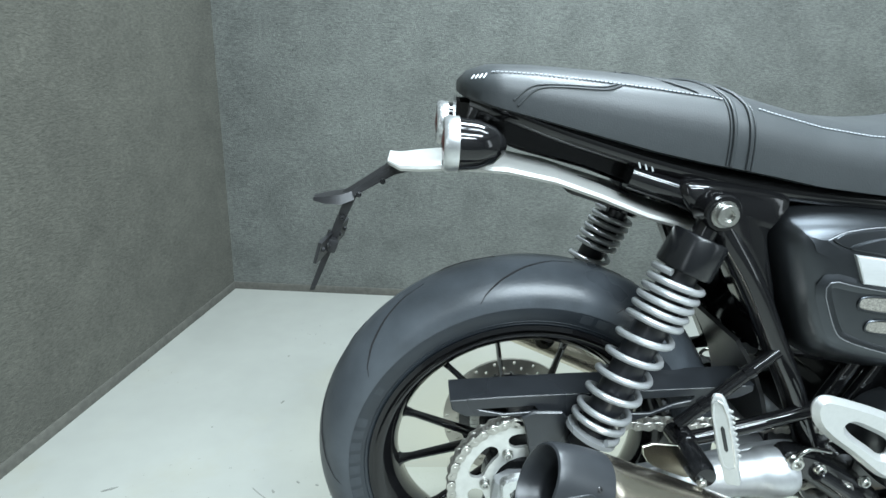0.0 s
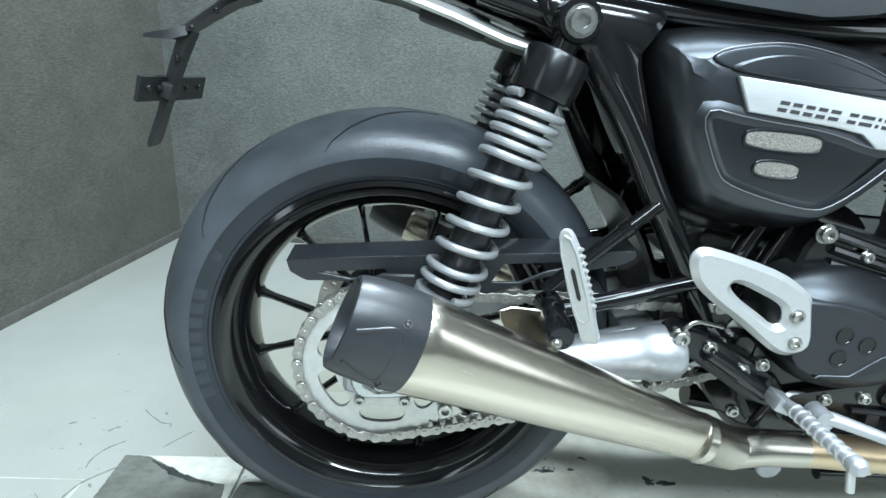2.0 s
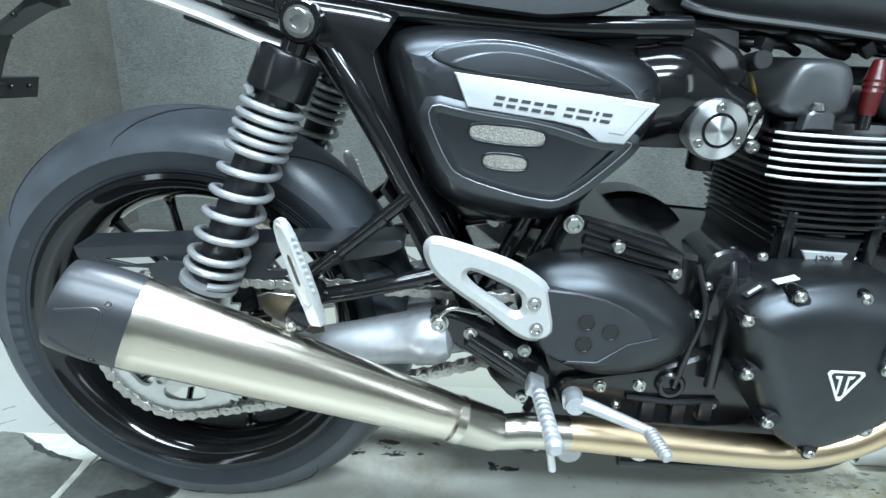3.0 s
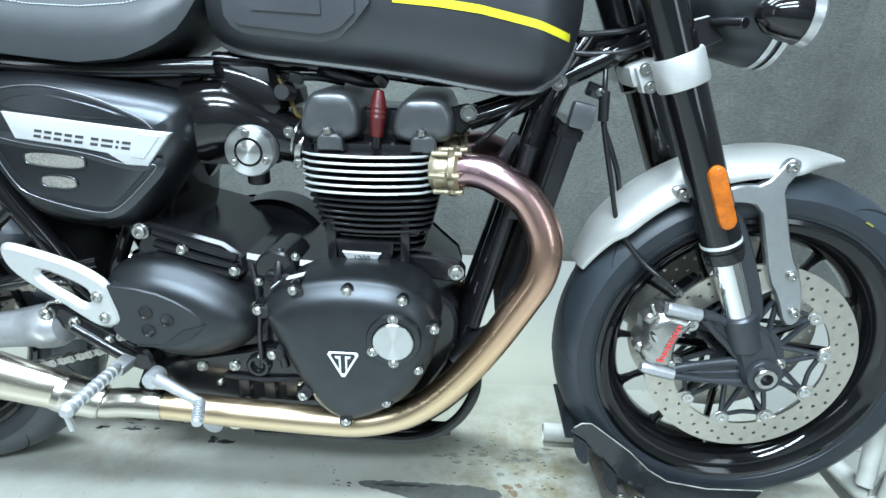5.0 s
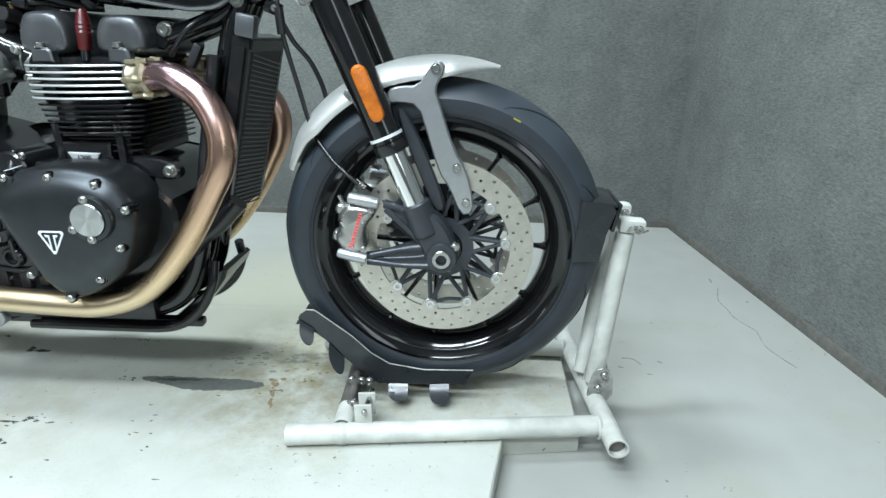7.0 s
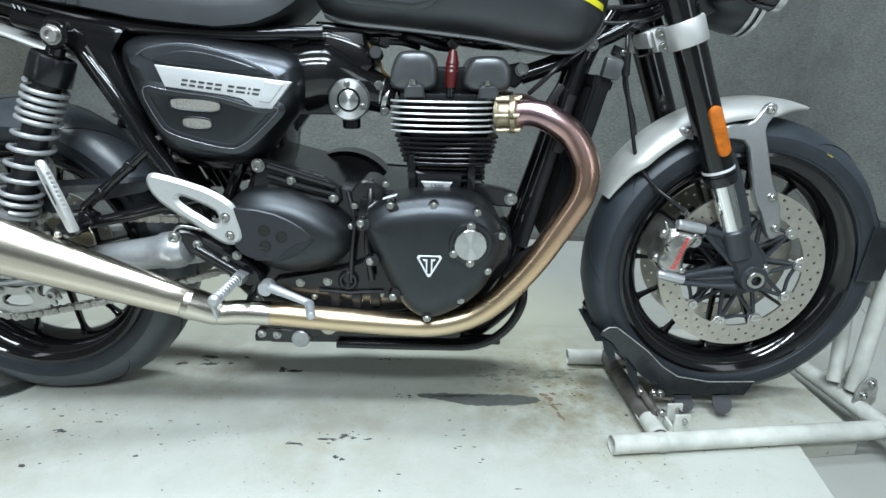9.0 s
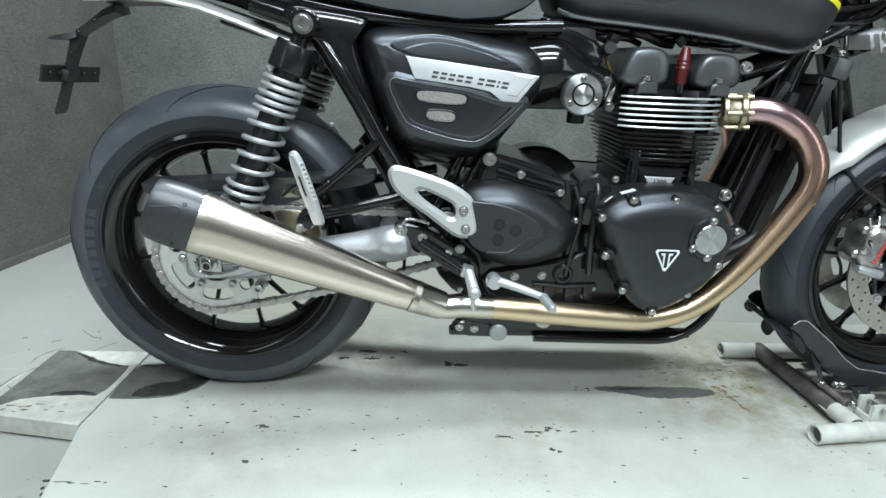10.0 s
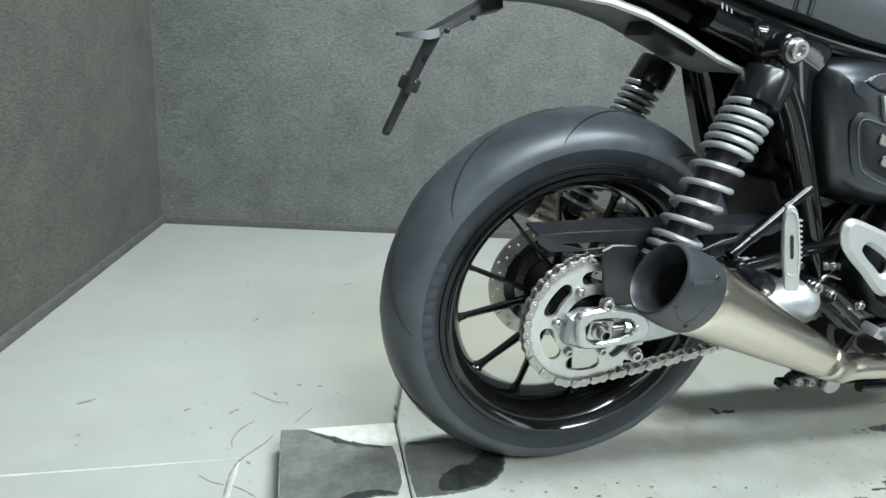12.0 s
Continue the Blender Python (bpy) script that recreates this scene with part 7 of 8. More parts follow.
    up2 = ax.cross(outw).normalized()
    if up2.z < 0:
        up2 = -up2
    for el in (40, -40):
        t = math.radians(el)
        nrm = outw * math.cos(t) + up2 * math.sin(t)
        p = m0 - ax * 0.010 + (nrm - outw * 0.20 * nrm.dot(outw)) * 0.0563 * SLIM
        ob = new("screw", BOLT_DARK)
        ob.parent = muf
        ob.matrix_basis = Matrix.Translation(p) @ (-nrm).to_track_quat("Y", "Z").to_matrix().to_4x4()
    bm = bmesh.new()
    edge = []
    for a, t in ((-0.050, 0.30), (-0.038, 0.40), (-0.026, 0.50), (-0.019, 0.54), (-0.0125, 0.50), (-0.0105, 0.36), (-0.0105, 0.0), (-0.0115, -0.36), (-0.014, -0.54), (-0.020, -0.60), (-0.029, -0.55), (-0.040, -0.46), (-0.050, -0.36)):
        ra = 0.0563 if a > -0.026 else 0.0563 - (-0.026 - a) * 0.085
        edge.append(m0 + ax * a + (outw * math.cos(t) + up2 * math.sin(t)) * (ra * SLIM - 0.0006))
    tube(bm, spline(edge, 5), 0.0021, 8)
    part("cap_rib", flattened(bm), CAPBLACK, tip)
    # hanger strap between silencer and passenger footrest
    bm = bmesh.new()
    plate(bm, soft([(0.135, 0.425), (0.195, 0.420), (0.215, 0.400), (0.215, 0.365), (0.16, 0.385), (0.14, 0.40)], 1), side(s, 0.170), side(s, 0.165), 0.001)
    part("silencer_bracket", bm, BRUSHED, muf)
# collector seen under the engine
part("balance_pipe", tube(bmesh.new(), [V(0.62, -0.17, 0.222), V(0.62, 0, 0.20), V(0.62, 0.17, 0.222)], 0.016, 16), BRUSHED, bike)

# belly bar and side stand bracket under the engine
bm = bmesh.new()
box(bm, (0.70, -0.075, 0.152), (0.50, 0.022, 0.016), (0, 0, 0), 0.005)
plate(bm, soft([(0.452, 0.178), (0.50, 0.182), (0.56, 0.170), (0.56, 0.145), (0.465, 0.148)], 1), -0.095, -0.075, 0.003)
belly = part("lower_rail", bm, SATIN, bike)
for x, z in ((0.470, 0.168), (0.500, 0.165), (0.545, 0.162)):
    bolt(BOLT_M, x, -0.096, z, belly)
part("drain_plug", rod(bmesh.new(), (0.548, -0.07, 0.160), (0.548, -0.105, 0.160), 0.018), CAST, belly)
bm = bmesh.new()
plate(bm, soft([(0.99, 0.262), (1.005, 0.25), (0.96, 0.19), (0.90, 0.14), (0.86, 0.135), (0.90, 0.165), (0.955, 0.215)], 1), -0.06, 0.06, 0.004)
part("skid_plate", bm, SATIN, bike)
for s in (-1, 1):
    bar("guard_loop", [(0.62, side(s, 0.10), 0.150), (0.80, side(s, 0.10), 0.148), (0.90, side(s, 0.10), 0.152), (0.955, side(s, 0.10), 0.185), (0.985, side(s, 0.095), 0.235), (0.99, side(s, 0.08), 0.28)], 0.009, SATIN, bike)

# ---- front end ----
def fork_x(z):
    return 1.240 + (0.7225 - z) * 0.4025


for s in (-1, 1):
    y = -0.105 if s < 0 else 0.112
    leg = part("fork_leg", rod(bmesh.new(), (fork_x(0.90), y, 0.90), (fork_x(0.505), y, 0.505), 0.0275, seg=32), GLOSS, bike, "gloss black upside-down fork leg")
    part("stanchion", rod(bmesh.new(), (fork_x(0.52), y, 0.52), (fork_x(0.375), y, 0.375), 0.0195, seg=28), CHROME, leg, "bright steel stanchion")
    ax = V(fork_x(0.40) - fork_x(0.50), 0, -0.10).normalized()
    part("dust_seal", lathe(bmesh.new(), [(0.021, -0.004), (0.0285, -0.004), (0.029, 0.004), (0.0265, 0.014), (0.021, 0.016)], (fork_x(0.503), y, 0.503), ax, 32, closed=True), SATIN, leg)
    part("fork_print", lathe(bmesh.new(), [(0.0272, -0.0025), (0.0279, -0.0025), (0.0279, 0.0025), (0.0272, 0.0025)], (fork_x(0.516), y, 0.516), ax, 32, closed=True), WHITE, leg, "white printed band of tiny unreadable marks")
    bm = bmesh.new()
    foot = [(1.358, 0.388), (1.396, 0.394), (1.420, 0.372), (1.437, 0.335), (1.441, 0.308), (1.428, 0.287), (1.402, 0.285), (1.386, 0.305), (1.376, 0.335), (1.362, 0.36)]
    shell(bm, soft(foot, 2), [(0.004, 1, side(s, 0.080)), (0, 1, side(s, 0.086)), (0, 1, side(s, 0.116)), (0.005, 1, side(s, 0.124))])
    casting = part("fork_foot", bm, FORKGREY, bike, "anthracite cast fork foot")
    part("foot_sleeve", rod(bmesh.new(), (fork_x(0.405), y, 0.405), (fork_x(0.35), y, 0.35), 0.0255, seg=28), FORKGREY, casting)
    webs = ([(1.312, 0.409), (1.320, 0.391), (1.360, 0.350), (1.395, 0.318), (1.412, 0.338), (1.378, 0.382), (1.350, 0.399)],
            [(1.281, 0.312), (1.283, 0.296), (1.345, 0.289), (1.410, 0.291), (1.402, 0.328), (1.372, 0.332), (1.335, 0.324)])
    for outline in webs:
        bm = bmesh.new()
        plate(bm, outline, side(s, 0.110), side(s, 0.103), 0.001)
        part("caliper_web", bm, FORKGREY, casting)
    for pts, r in (([(1.283, 0.309), (1.340, 0.322), (1.398, 0.330)], [0.0075, 0.0055, 0.009]), ([(1.283, 0.300), (1.345, 0.293), (1.408, 0.293)], [0.0080, 0.0055, 0.009]),
                   ([(1.300, 0.305), (1.350, 0.307), (1.398, 0.312)], [0.003, 0.0035, 0.005]), ([(1.316, 0.404), (1.348, 0.394), (1.380, 0.366)], [0.0085, 0.0060, 0.010]),
                   ([(1.320, 0.396), (1.360, 0.354), (1.398, 0.320)], [0.0080, 0.0055, 0.009]), ([(1.330, 0.392), (1.365, 0.362), (1.395, 0.334)], [0.003, 0.0035, 0.005])):
        part("caliper_arm", tube(bmesh.new(), spline([V(px, side(s, 0.110), pz) for px, pz in pts], 5), r, 12, True, 0.8), FORKGREY, casting)
    part("axle_boss", lathe(bmesh.new(), [(0.015, s * 0.080), (0.027, s * 0.080), (0.027, s * 0.102), (0.0245, s * 0.1065), (0.015, s * 0.1065)], (1.414, MID, 0.313), (0, 1, 0), 32, closed=True), FORKGREY, casting)
    part("axle_end", lathe(bmesh.new(), [(0.0085, s * 0.085), (0.0165, s * 0.085), (0.0165, s * 0.111), (0.015, s * 0.113), (0.0095, s * 0.113), (0.0085, s * 0.103)], (1.414, MID, 0.313), (0, 1, 0), 24, closed=True), STEEL, casting)
    bolt(BOLT_M, 1.436, side(s, 0.120), 0.332, casting, (0, 0, 0 if s < 0 else 180))
    bolt(BOLT_S, 1.425, side(s, 0.120), 0.292, casting, (0, 0, 0 if s < 0 else 180))
    # caliper
    bm = bmesh.new()
    cal = [(1.240, 0.322), (1.230, 0.340), (1.231, 0.352), (1.239, 0.360), (1.236, 0.382), (1.246, 0.398), (1.260, 0.408), (1.306, 0.401), (1.300, 0.383), (1.286, 0.368), (1.281, 0.350), (1.284, 0.322), (1.268, 0.314)]
    shell(bm, soft(cal, 1), [(0.003, 1, side(s, 0.060)), (0, 1, side(s, 0.064)), (0, 1, side(s, 0.114)), (0.003, 1, side(s, 0.121)), (0.008, 1, side(s, 0.1255)), (0.012, 1, side(s, 0.127))])
    caliper = part("brake_caliper", bm, CALIPER, bike, "silver four-piston brake caliper with red marks", 50)
    part("caliper_bolt", lathe(bmesh.new(), [(0, 0), (0.0075, 0), (0.0095, 0.003), (0.0100, 0.040), (0.0092, 0.044), (0.0092, 0.050), (0, 0.050)], (1.258, side(s, 0.122), 0.4165), (0.98, 0, -0.19), 20), CAST, caliper)
    part("caliper_bolt", lathe(bmesh.new(), [(0, 0), (0.0065, 0), (0.0085, 0.004), (0.0100, 0.030), (0.0095, 0.040), (0.0095, 0.050), (0, 0.050)], (1.234, side(s, 0.122), 0.3185), (0.975, 0, -0.22), 20), CAST, caliper)
    bm = bmesh.new()
    plate(bm, soft([(1.2385, 0.379), (1.2500, 0.377), (1.2555, 0.368), (1.2535, 0.355), (1.2460, 0.361)], 1), side(s, 0.1265), side(s, 0.118), 0.002)
    pad = part("piston_window", bm, SATIN, caliper)
    bm = bmesh.new()
    plate(bm, soft([(1.2405, 0.3765), (1.2490, 0.3750), (1.2530, 0.3680), (1.2515, 0.3600), (1.2465, 0.3645)], 1), side(s, 0.1272), side(s, 0.118), 0.0015)
    part("piston_face", bm, ALU, pad)
    for cx, cz in ((1.2335, 0.345), (1.2420, 0.393)):
        part("piston_bulge", lathe(bmesh.new(), [(0, s * 0.020), (0.006, s * 0.020), (0.0095, s * 0.016), (0.0105, 0), (0, 0)], (cx, side(s, 0.096), cz), (0, 1, 0), 20), CALIPER, caliper)
    for cx, cz in ((1.2800, 0.376), (1.2785, 0.326), (1.2940, 0.394)):
        bolt(BOLT_S, cx, side(s, 0.1215), cz, caliper)
    part("bleed_nipple", rod(bmesh.new(), (1.248, side(s, 0.110), 0.400), (1.240, side(s, 0.112), 0.418), 0.0035), STEEL, caliper)
    part("brake_line", tube(bmesh.new(), spline([V(1.246, side(s, 0.100), 0.395), V(1.250, side(s, 0.112), 0.402), V(1.258, side(s, 0.116), 0.404), V(1.262, side(s, 0.108), 0.420)], 5), 0.0028, 8), STEEL, caliper)
    bm = bmesh.new()
    for i in range(6):
        f = i / 5
        cx, cz = 1.2595 + 0.0165 * f, 0.3325 + 0.052 * f
        tall = 0.0100 if i == 0 else 0.0066
        tube(bm, [V(cx + 0.0045, side(s, 0.1277), cz - 0.0008), V(cx + 0.0045 - tall, side(s, 0.1277), cz + 0.0012)], 0.0016, 6)
        tube(bm, [V(cx + 0.0052, side(s, 0.1277), cz + 0.0046), V(cx - 0.0006, side(s, 0.1277), cz + 0.0060)], 0.0016, 6)
    part("caliper_print", bm, REDPAINT, caliper, "red unlettered marks")
    bolt(BOLT_M, 1.275, side(s, 0.10), 0.434, caliper, (-70, 0, 0))
    part("banjo", rod(bmesh.new(), (1.268, side(s, 0.10), 0.442), (1.284, side(s, 0.10), 0.428), 0.006), STEEL, caliper)
    # amber reflector on the leg
    rx, rz = fork_x(0.585) + 0.006, 0.585
    a = math.atan2(fork_x(0.50) - fork_x(0.60), 0.10)
    out = []
    for cz, a0 in ((0.034, 0), (-0.034, 180)):
        for i in range(9):
            t = math.radians(a0 + 22.5 * i)
            px, pz = 0.0118 * math.cos(t), cz + 0.0118 * math.sin(t)
            out.append((rx + px * math.cos(a) - pz * math.sin(a), rz + px * math.sin(a) + pz * math.cos(a)))
    bm = bmesh.new()
    shell(bm, [Vector(p) for p in out], [(0, 1, y + s * 0.017), (0, 1, y + s * 0.030), (0.0012, 1, y + s * 0.032), (0.004, 1, y + s * 0.033)])
    part("reflector", bm, AMBER, leg, "amber reflector")

# lower fork clamp
ax = V(0.4025, 0, -1).normalized()
bm = bmesh.new()
for s in (-1, 1):
    y = -0.105 if s < 0 else 0.112
    lathe(bm, [(0.0275, -0.021), (0.0315, -0.021), (0.0330, -0.018), (0.0330, 0.018), (0.0315, 0.021), (0.0275, 0.021)], (fork_x(0.744), y, 0.744), ax, 40, closed=True)
box(bm, (1.195, 0.0, 0.738), (0.040, 0.16, 0.030), (0, -22, 0), 0.008)
clamp = part("fork_clamp", bm, CLAMPSILVER, bike, "silver lower fork clamp")
for s in (-1, 1):
    bm = bmesh.new()
    box(bm, (1.194, side(s, 0.080), 0.732), (0.020, 0.026, 0.036), (0, -22, 0), 0.004)
    lug = part("clamp_lug", bm, CLAMPSILVER, clamp)
    for dz in (0.010, -0.012):
        bolt(BOLT_M, 1.195 - 0.4 * dz, side(s, 0.094), 0.733 + dz, lug, (0, 0, 0 if s < 0 else 180))
# upper clamp, out of sight behind the tank
bm = bmesh.new()
box(bm, (fork_x(0.885) - 0.01, MID, 0.885), (0.075, 0.23, 0.022), (0, -22, 0), 0.008)
part("top_clamp", bm, SATIN, bike)

# front mudguard
bm = bmesh.new()
secs = []
for i, a in enumerate(np.linspace(153.5, 73, 40)):
    t = math.radians(a)
    f = i / 39
    w = 0.063 * min(1.0, 0.55 + 2.2 * f, 0.22 + (1 - f) * 4.5)
    dropd = 0.034 * min(1.0, 0.35 + 3 * f, 0.10 + (1 - f) * 4.0)
    r0 = 0.323 + 0.006 * math.sin(math.pi * f) - (0.012 * (1 - f / 0.15) if f < 0.15 else 0)
    ring = []
    for q in np.linspace(-1, 1, 15):
        rad = r0 - dropd * (1 - math.cos(q * math.pi / 2))
        ring.append(FA + V(rad * math.cos(t), w * math.sin(q * math.pi / 2), rad * math.sin(t)))
    for q in np.linspace(1, -1, 15):
        rad = r0 - 0.003 - dropd * (1 - math.cos(q * math.pi / 2))
        ring.append(FA + V(rad * math.cos(t), (w - 0.002) * math.sin(q * math.pi / 2), rad * math.sin(t)))
    secs.append(ring)
loft(bm, secs)
fender = part("front_mudguard", bm, GUARDSILVER, bike, "satin silver front mudguard", 50)
for s in (-1, 1):
    bm = bmesh.new()
    stay = [(1.325, 0.588), (1.345, 0.594), (1.375, 0.594), (1.394, 0.622), (1.405, 0.633), (1.418, 0.628), (1.416, 0.612), (1.402, 0.590), (1.410, 0.566), (1.434, 0.490), (1.454, 0.460), (1.468, 0.400), (1.462, 0.382), (1.444, 0.380), (1.424, 0.430), (1.408, 0.452), (1.388, 0.520), (1.374, 0.564), (1.345, 0.568), (1.325, 0.566)]
    shell(bm, soft(stay, 1), [(0.001, 1, side(s, 0.078)), (0, 1, side(s, 0.080)), (0, 1, side(s, 0.090)), (0.0025, 1, side(s, 0.093))])
    st2 = part("mudguard_stay", bm, STAYGREY, fender, "cast grey mudguard stay")
    for x, z in ((1.404, 0.620), (1.438, 0.462), (1.454, 0.403)):
        bolt(BOLT_M, x, side(s, 0.094), z, st2, (0, 0, 0 if s < 0 else 180))
    bm = bmesh.new()
    plate(bm, soft([(1.248, 0.585), (1.275, 0.592), (1.30, 0.585), (1.295, 0.565), (1.262, 0.565)], 2), side(s, 0.088), side(s, 0.076), 0.003)
    tab = part("mudguard_tab", bm, STAYGREY, fender)
    bolt(BOLT_M, 1.266, side(s, 0.089), 0.578, tab, (0, 0, 0 if s < 0 else 180))
    bm = bmesh.new()
    inner = [(1.338, 0.560), (1.352, 0.556), (1.378, 0.505), (1.408, 0.430), (1.420, 0.385), (1.398, 0.385), (1.380, 0.435), (1.352, 0.505)]
    shell(bm, soft(inner, 1), [(0, 1, side(s, 0.070)), (0, 1, side(s, 0.084)), (0.003, 1, side(s, 0.088))])
    part("fork_guard", bm, FORKGREY, fender)

# headlamp and indicators
HL = V(1.332, MID, 0.825)
lampf = part("headlamp", lathe(bmesh.new(), [(0, -0.085), (0.030, -0.080), (0.055, -0.062), (0.070, -0.035), (0.076, 0.0), (0.078, 0.028), (0, 0.028)], HL, (1, 0, -0.10), 48), MATT, bike, "matt black headlamp bowl with bright rings")
for a in (0.020, 0.034):
    part("headlamp_ring", lathe(bmesh.new(), [(0.074, a - 0.004), (0.0800, a - 0.004), (0.0805, a + 0.003), (0.074, a + 0.004)], HL, (1, 0, -0.10), 48, closed=True), ALU, lampf)
part("headlamp_lens", lathe(bmesh.new(), [(0, 0.052), (0.04, 0.048), (0.068, 0.040), (0.076, 0.034), (0, 0.034)], HL, (1, 0, -0.10), 48), material("clear_lens", (0.3, 0.32, 0.33), 0.08, coat=0.5), lampf)
for s in (-1, 1):
    IP = V(1.298, side(s, 0.135), 0.812)
    ind = part("indicator", lathe(bmesh.new(), [(0, 0.0), (0.010, 0.003), (0.022, 0.015), (0.029, 0.034), (0.031, 0.052), (0, 0.052)], IP, (1, 0, -0.08), 32), GLOSS, bike, "gloss black bullet indicator")
    part("indicator_ring", lathe(bmesh.new(), [(0.026, 0.051), (0.032, 0.051), (0.033, 0.062), (0.030, 0.066), (0.026, 0.066)], IP, (1, 0, -0.08), 32, closed=True), ALU, ind)
    part("indicator_lens", lathe(bmesh.new(), [(0, 0.070), (0.015, 0.068), (0.027, 0.060), (0, 0.058)], IP, (1, 0, -0.08), 24), AMBER, ind)
    part("indicator_stalk", rod(bmesh.new(), (1.295, side(s, 0.12), 0.80), (1.270, side(s, 0.06), 0.802), 0.007), SATIN, ind)
bm = bmesh.new()
plate(bm, soft([(1.23, 0.80), (1.30, 0.82), (1.31, 0.79), (1.25, 0.762)], 1), -0.075, -0.068, 0.002)
part("headlamp_bracket", bm, SATIN, bike)

# radiator
FINGREY = material("dull_fin_edge", (0.07, 0.07, 0.075), 0.45, metal=0.3)
bm = bmesh.new()


def rad_point(f, d, y):
    """f: 0 at the foot, 1 at the head of the core; d: forward of its back face."""
    return V(1.005 + 0.070 * f + 0.965 * d, y, 0.385 + 0.270 * f - 0.26 * d)


def slab(bm, f0, f1, d0, d1, y0, y1):
    vs = [bm.verts.new(rad_point(f, d, y)) for f in (f0, f1) for d in (d0, d1) for y in (y0, y1)]
    for q in ((0, 1, 3, 2), (4, 6, 7, 5), (0, 4, 5, 1), (2, 3, 7, 6), (0, 2, 6, 4), (1, 5, 7, 3)):
        bm.faces.new([vs[i] for i in q])


slab(bm, 0.0, 1.0, 0.008, 0.036, -0.090, 0.046)
radiator = part("radiator", bm, CORE, bike, "black radiator with slanted cooling fins")
for s, y0, y1 in ((-1, -0.110, -0.088), (1, 0.044, 0.066)):
    bm = bmesh.new()
    slab(bm, -0.02, 1.04, 0.008, 0.036, y0, y1)
    bmesh.ops.bevel(bm, geom=list(bm.edges), offset=0.005, segments=2, affect="EDGES")
    part("radiator_tank", bm, SATIN, radiator)
bm = bmesh.new()
slab(bm, 1.0, 1.08, 0.006, 0.040, -0.106, 0.062)
bmesh.ops.bevel(bm, geom=list(bm.edges), offset=0.004, segments=2, affect="EDGES")
part("radiator_header", bm, SATIN, radiator)
for i in range(34):
    f0 = 0.02 + i * 0.0287
    bm = bmesh.new()
    tube(bm, [rad_point(f0 + 0.02, 0.0375, -0.087), rad_point(f0 - 0.05, 0.0375, 0.043)], 0.0015, 5)
    part("radiator_fin", bm, FINGREY, radiator)
bm = bmesh.new()
p = rad_point(1.06, 0.012, -0.096)
box(bm, (1.112, -0.106, 0.684), (0.031, 0.024, 0.034), (0, 12, 0), 0.005)
part("radiator_cap_box", bm, GUNMETAL, radiator)
bar("coolant_hose", [(1.06, -0.10, 0.40), (1.02, -0.10, 0.36), (0.98, -0.09, 0.33), (0.95, -0.08, 0.30)], 0.016, HOSE, radiator)
bar("coolant_hose", [(1.05, -0.095, 0.64), (1.02, -0.095, 0.52), (0.995, -0.09, 0.42), (0.98, -0.09, 0.36)], 0.011, HOSE, radiator)
bm = bmesh.new()
box(bm, (1.035, -0.108, 0.565), (0.018, 0.016, 0.050), (0, 14, 0), 0.004)
part("regulator", bm, PLASTIC, radiator)
bm = bmesh.new()
box(bm, (1.020, -0.10, 0.640), (0.014, 0.016, 0.040), (0, 30, 0), 0.004)
part("connector", bm, PLASTIC, radiator)
bar("sensor_lead", [(0.975, -0.09, 0.640), (0.995, -0.10, 0.660), (1.02, -0.10, 0.685), (1.05, -0.06, 0.71)], 0.004, HOSE, bike)

# brake hoses
bar("brake_hose", [(1.150, -0.045, 0.755), (1.148, -0.060, 0.724), (1.150, -0.060, 0.695), (1.154, -0.060, 0.661), (1.171, -0.062, 0.590), (1.190, -0.066, 0.520), (1.222, -0.085, 0.477), (1.250, -0.102, 0.455), (1.274, -0.108, 0.436)], 0.0038, HOSE, bike, "black rubber brake hose")
bar("brake_hose", [(1.152, -0.056, 0.690), (1.160, -0.03, 0.660), (1.178, -0.005, 0.628), (1.194, 0.0, 0.590), (1.202, 0.0, 0.557)], 0.0042, HOSE, bike)
bm = bmesh.new()
rod(bm, (1.149, -0.060, 0.712), (1.151, -0.060, 0.672), 0.0075)
part("hose_grommet", bm, HOSE, bike)
for i in range(2):
    bar("control_cable", [(1.24, -0.03 + 0.012 * i, 0.80 + 0.022 * i), (1.19, -0.055 + 0.01 * i, 0.770 + 0.025 * i), (1.13, -0.055 + 0.012 * i, 0.760 + 0.026 * i), (1.07, -0.05, 0.765 + 0.02 * i)], 0.0042, HOSE, bike)
bm = bmesh.new()
box(bm, (1.138, -0.050, 0.712), (0.026, 0.018, 0.018), (10, 20, 0), 0.003)
hb = part("hose_bracket", bm, SATIN, bike)
bolt(BOLT_S, 1.143, -0.061, 0.711, hb)

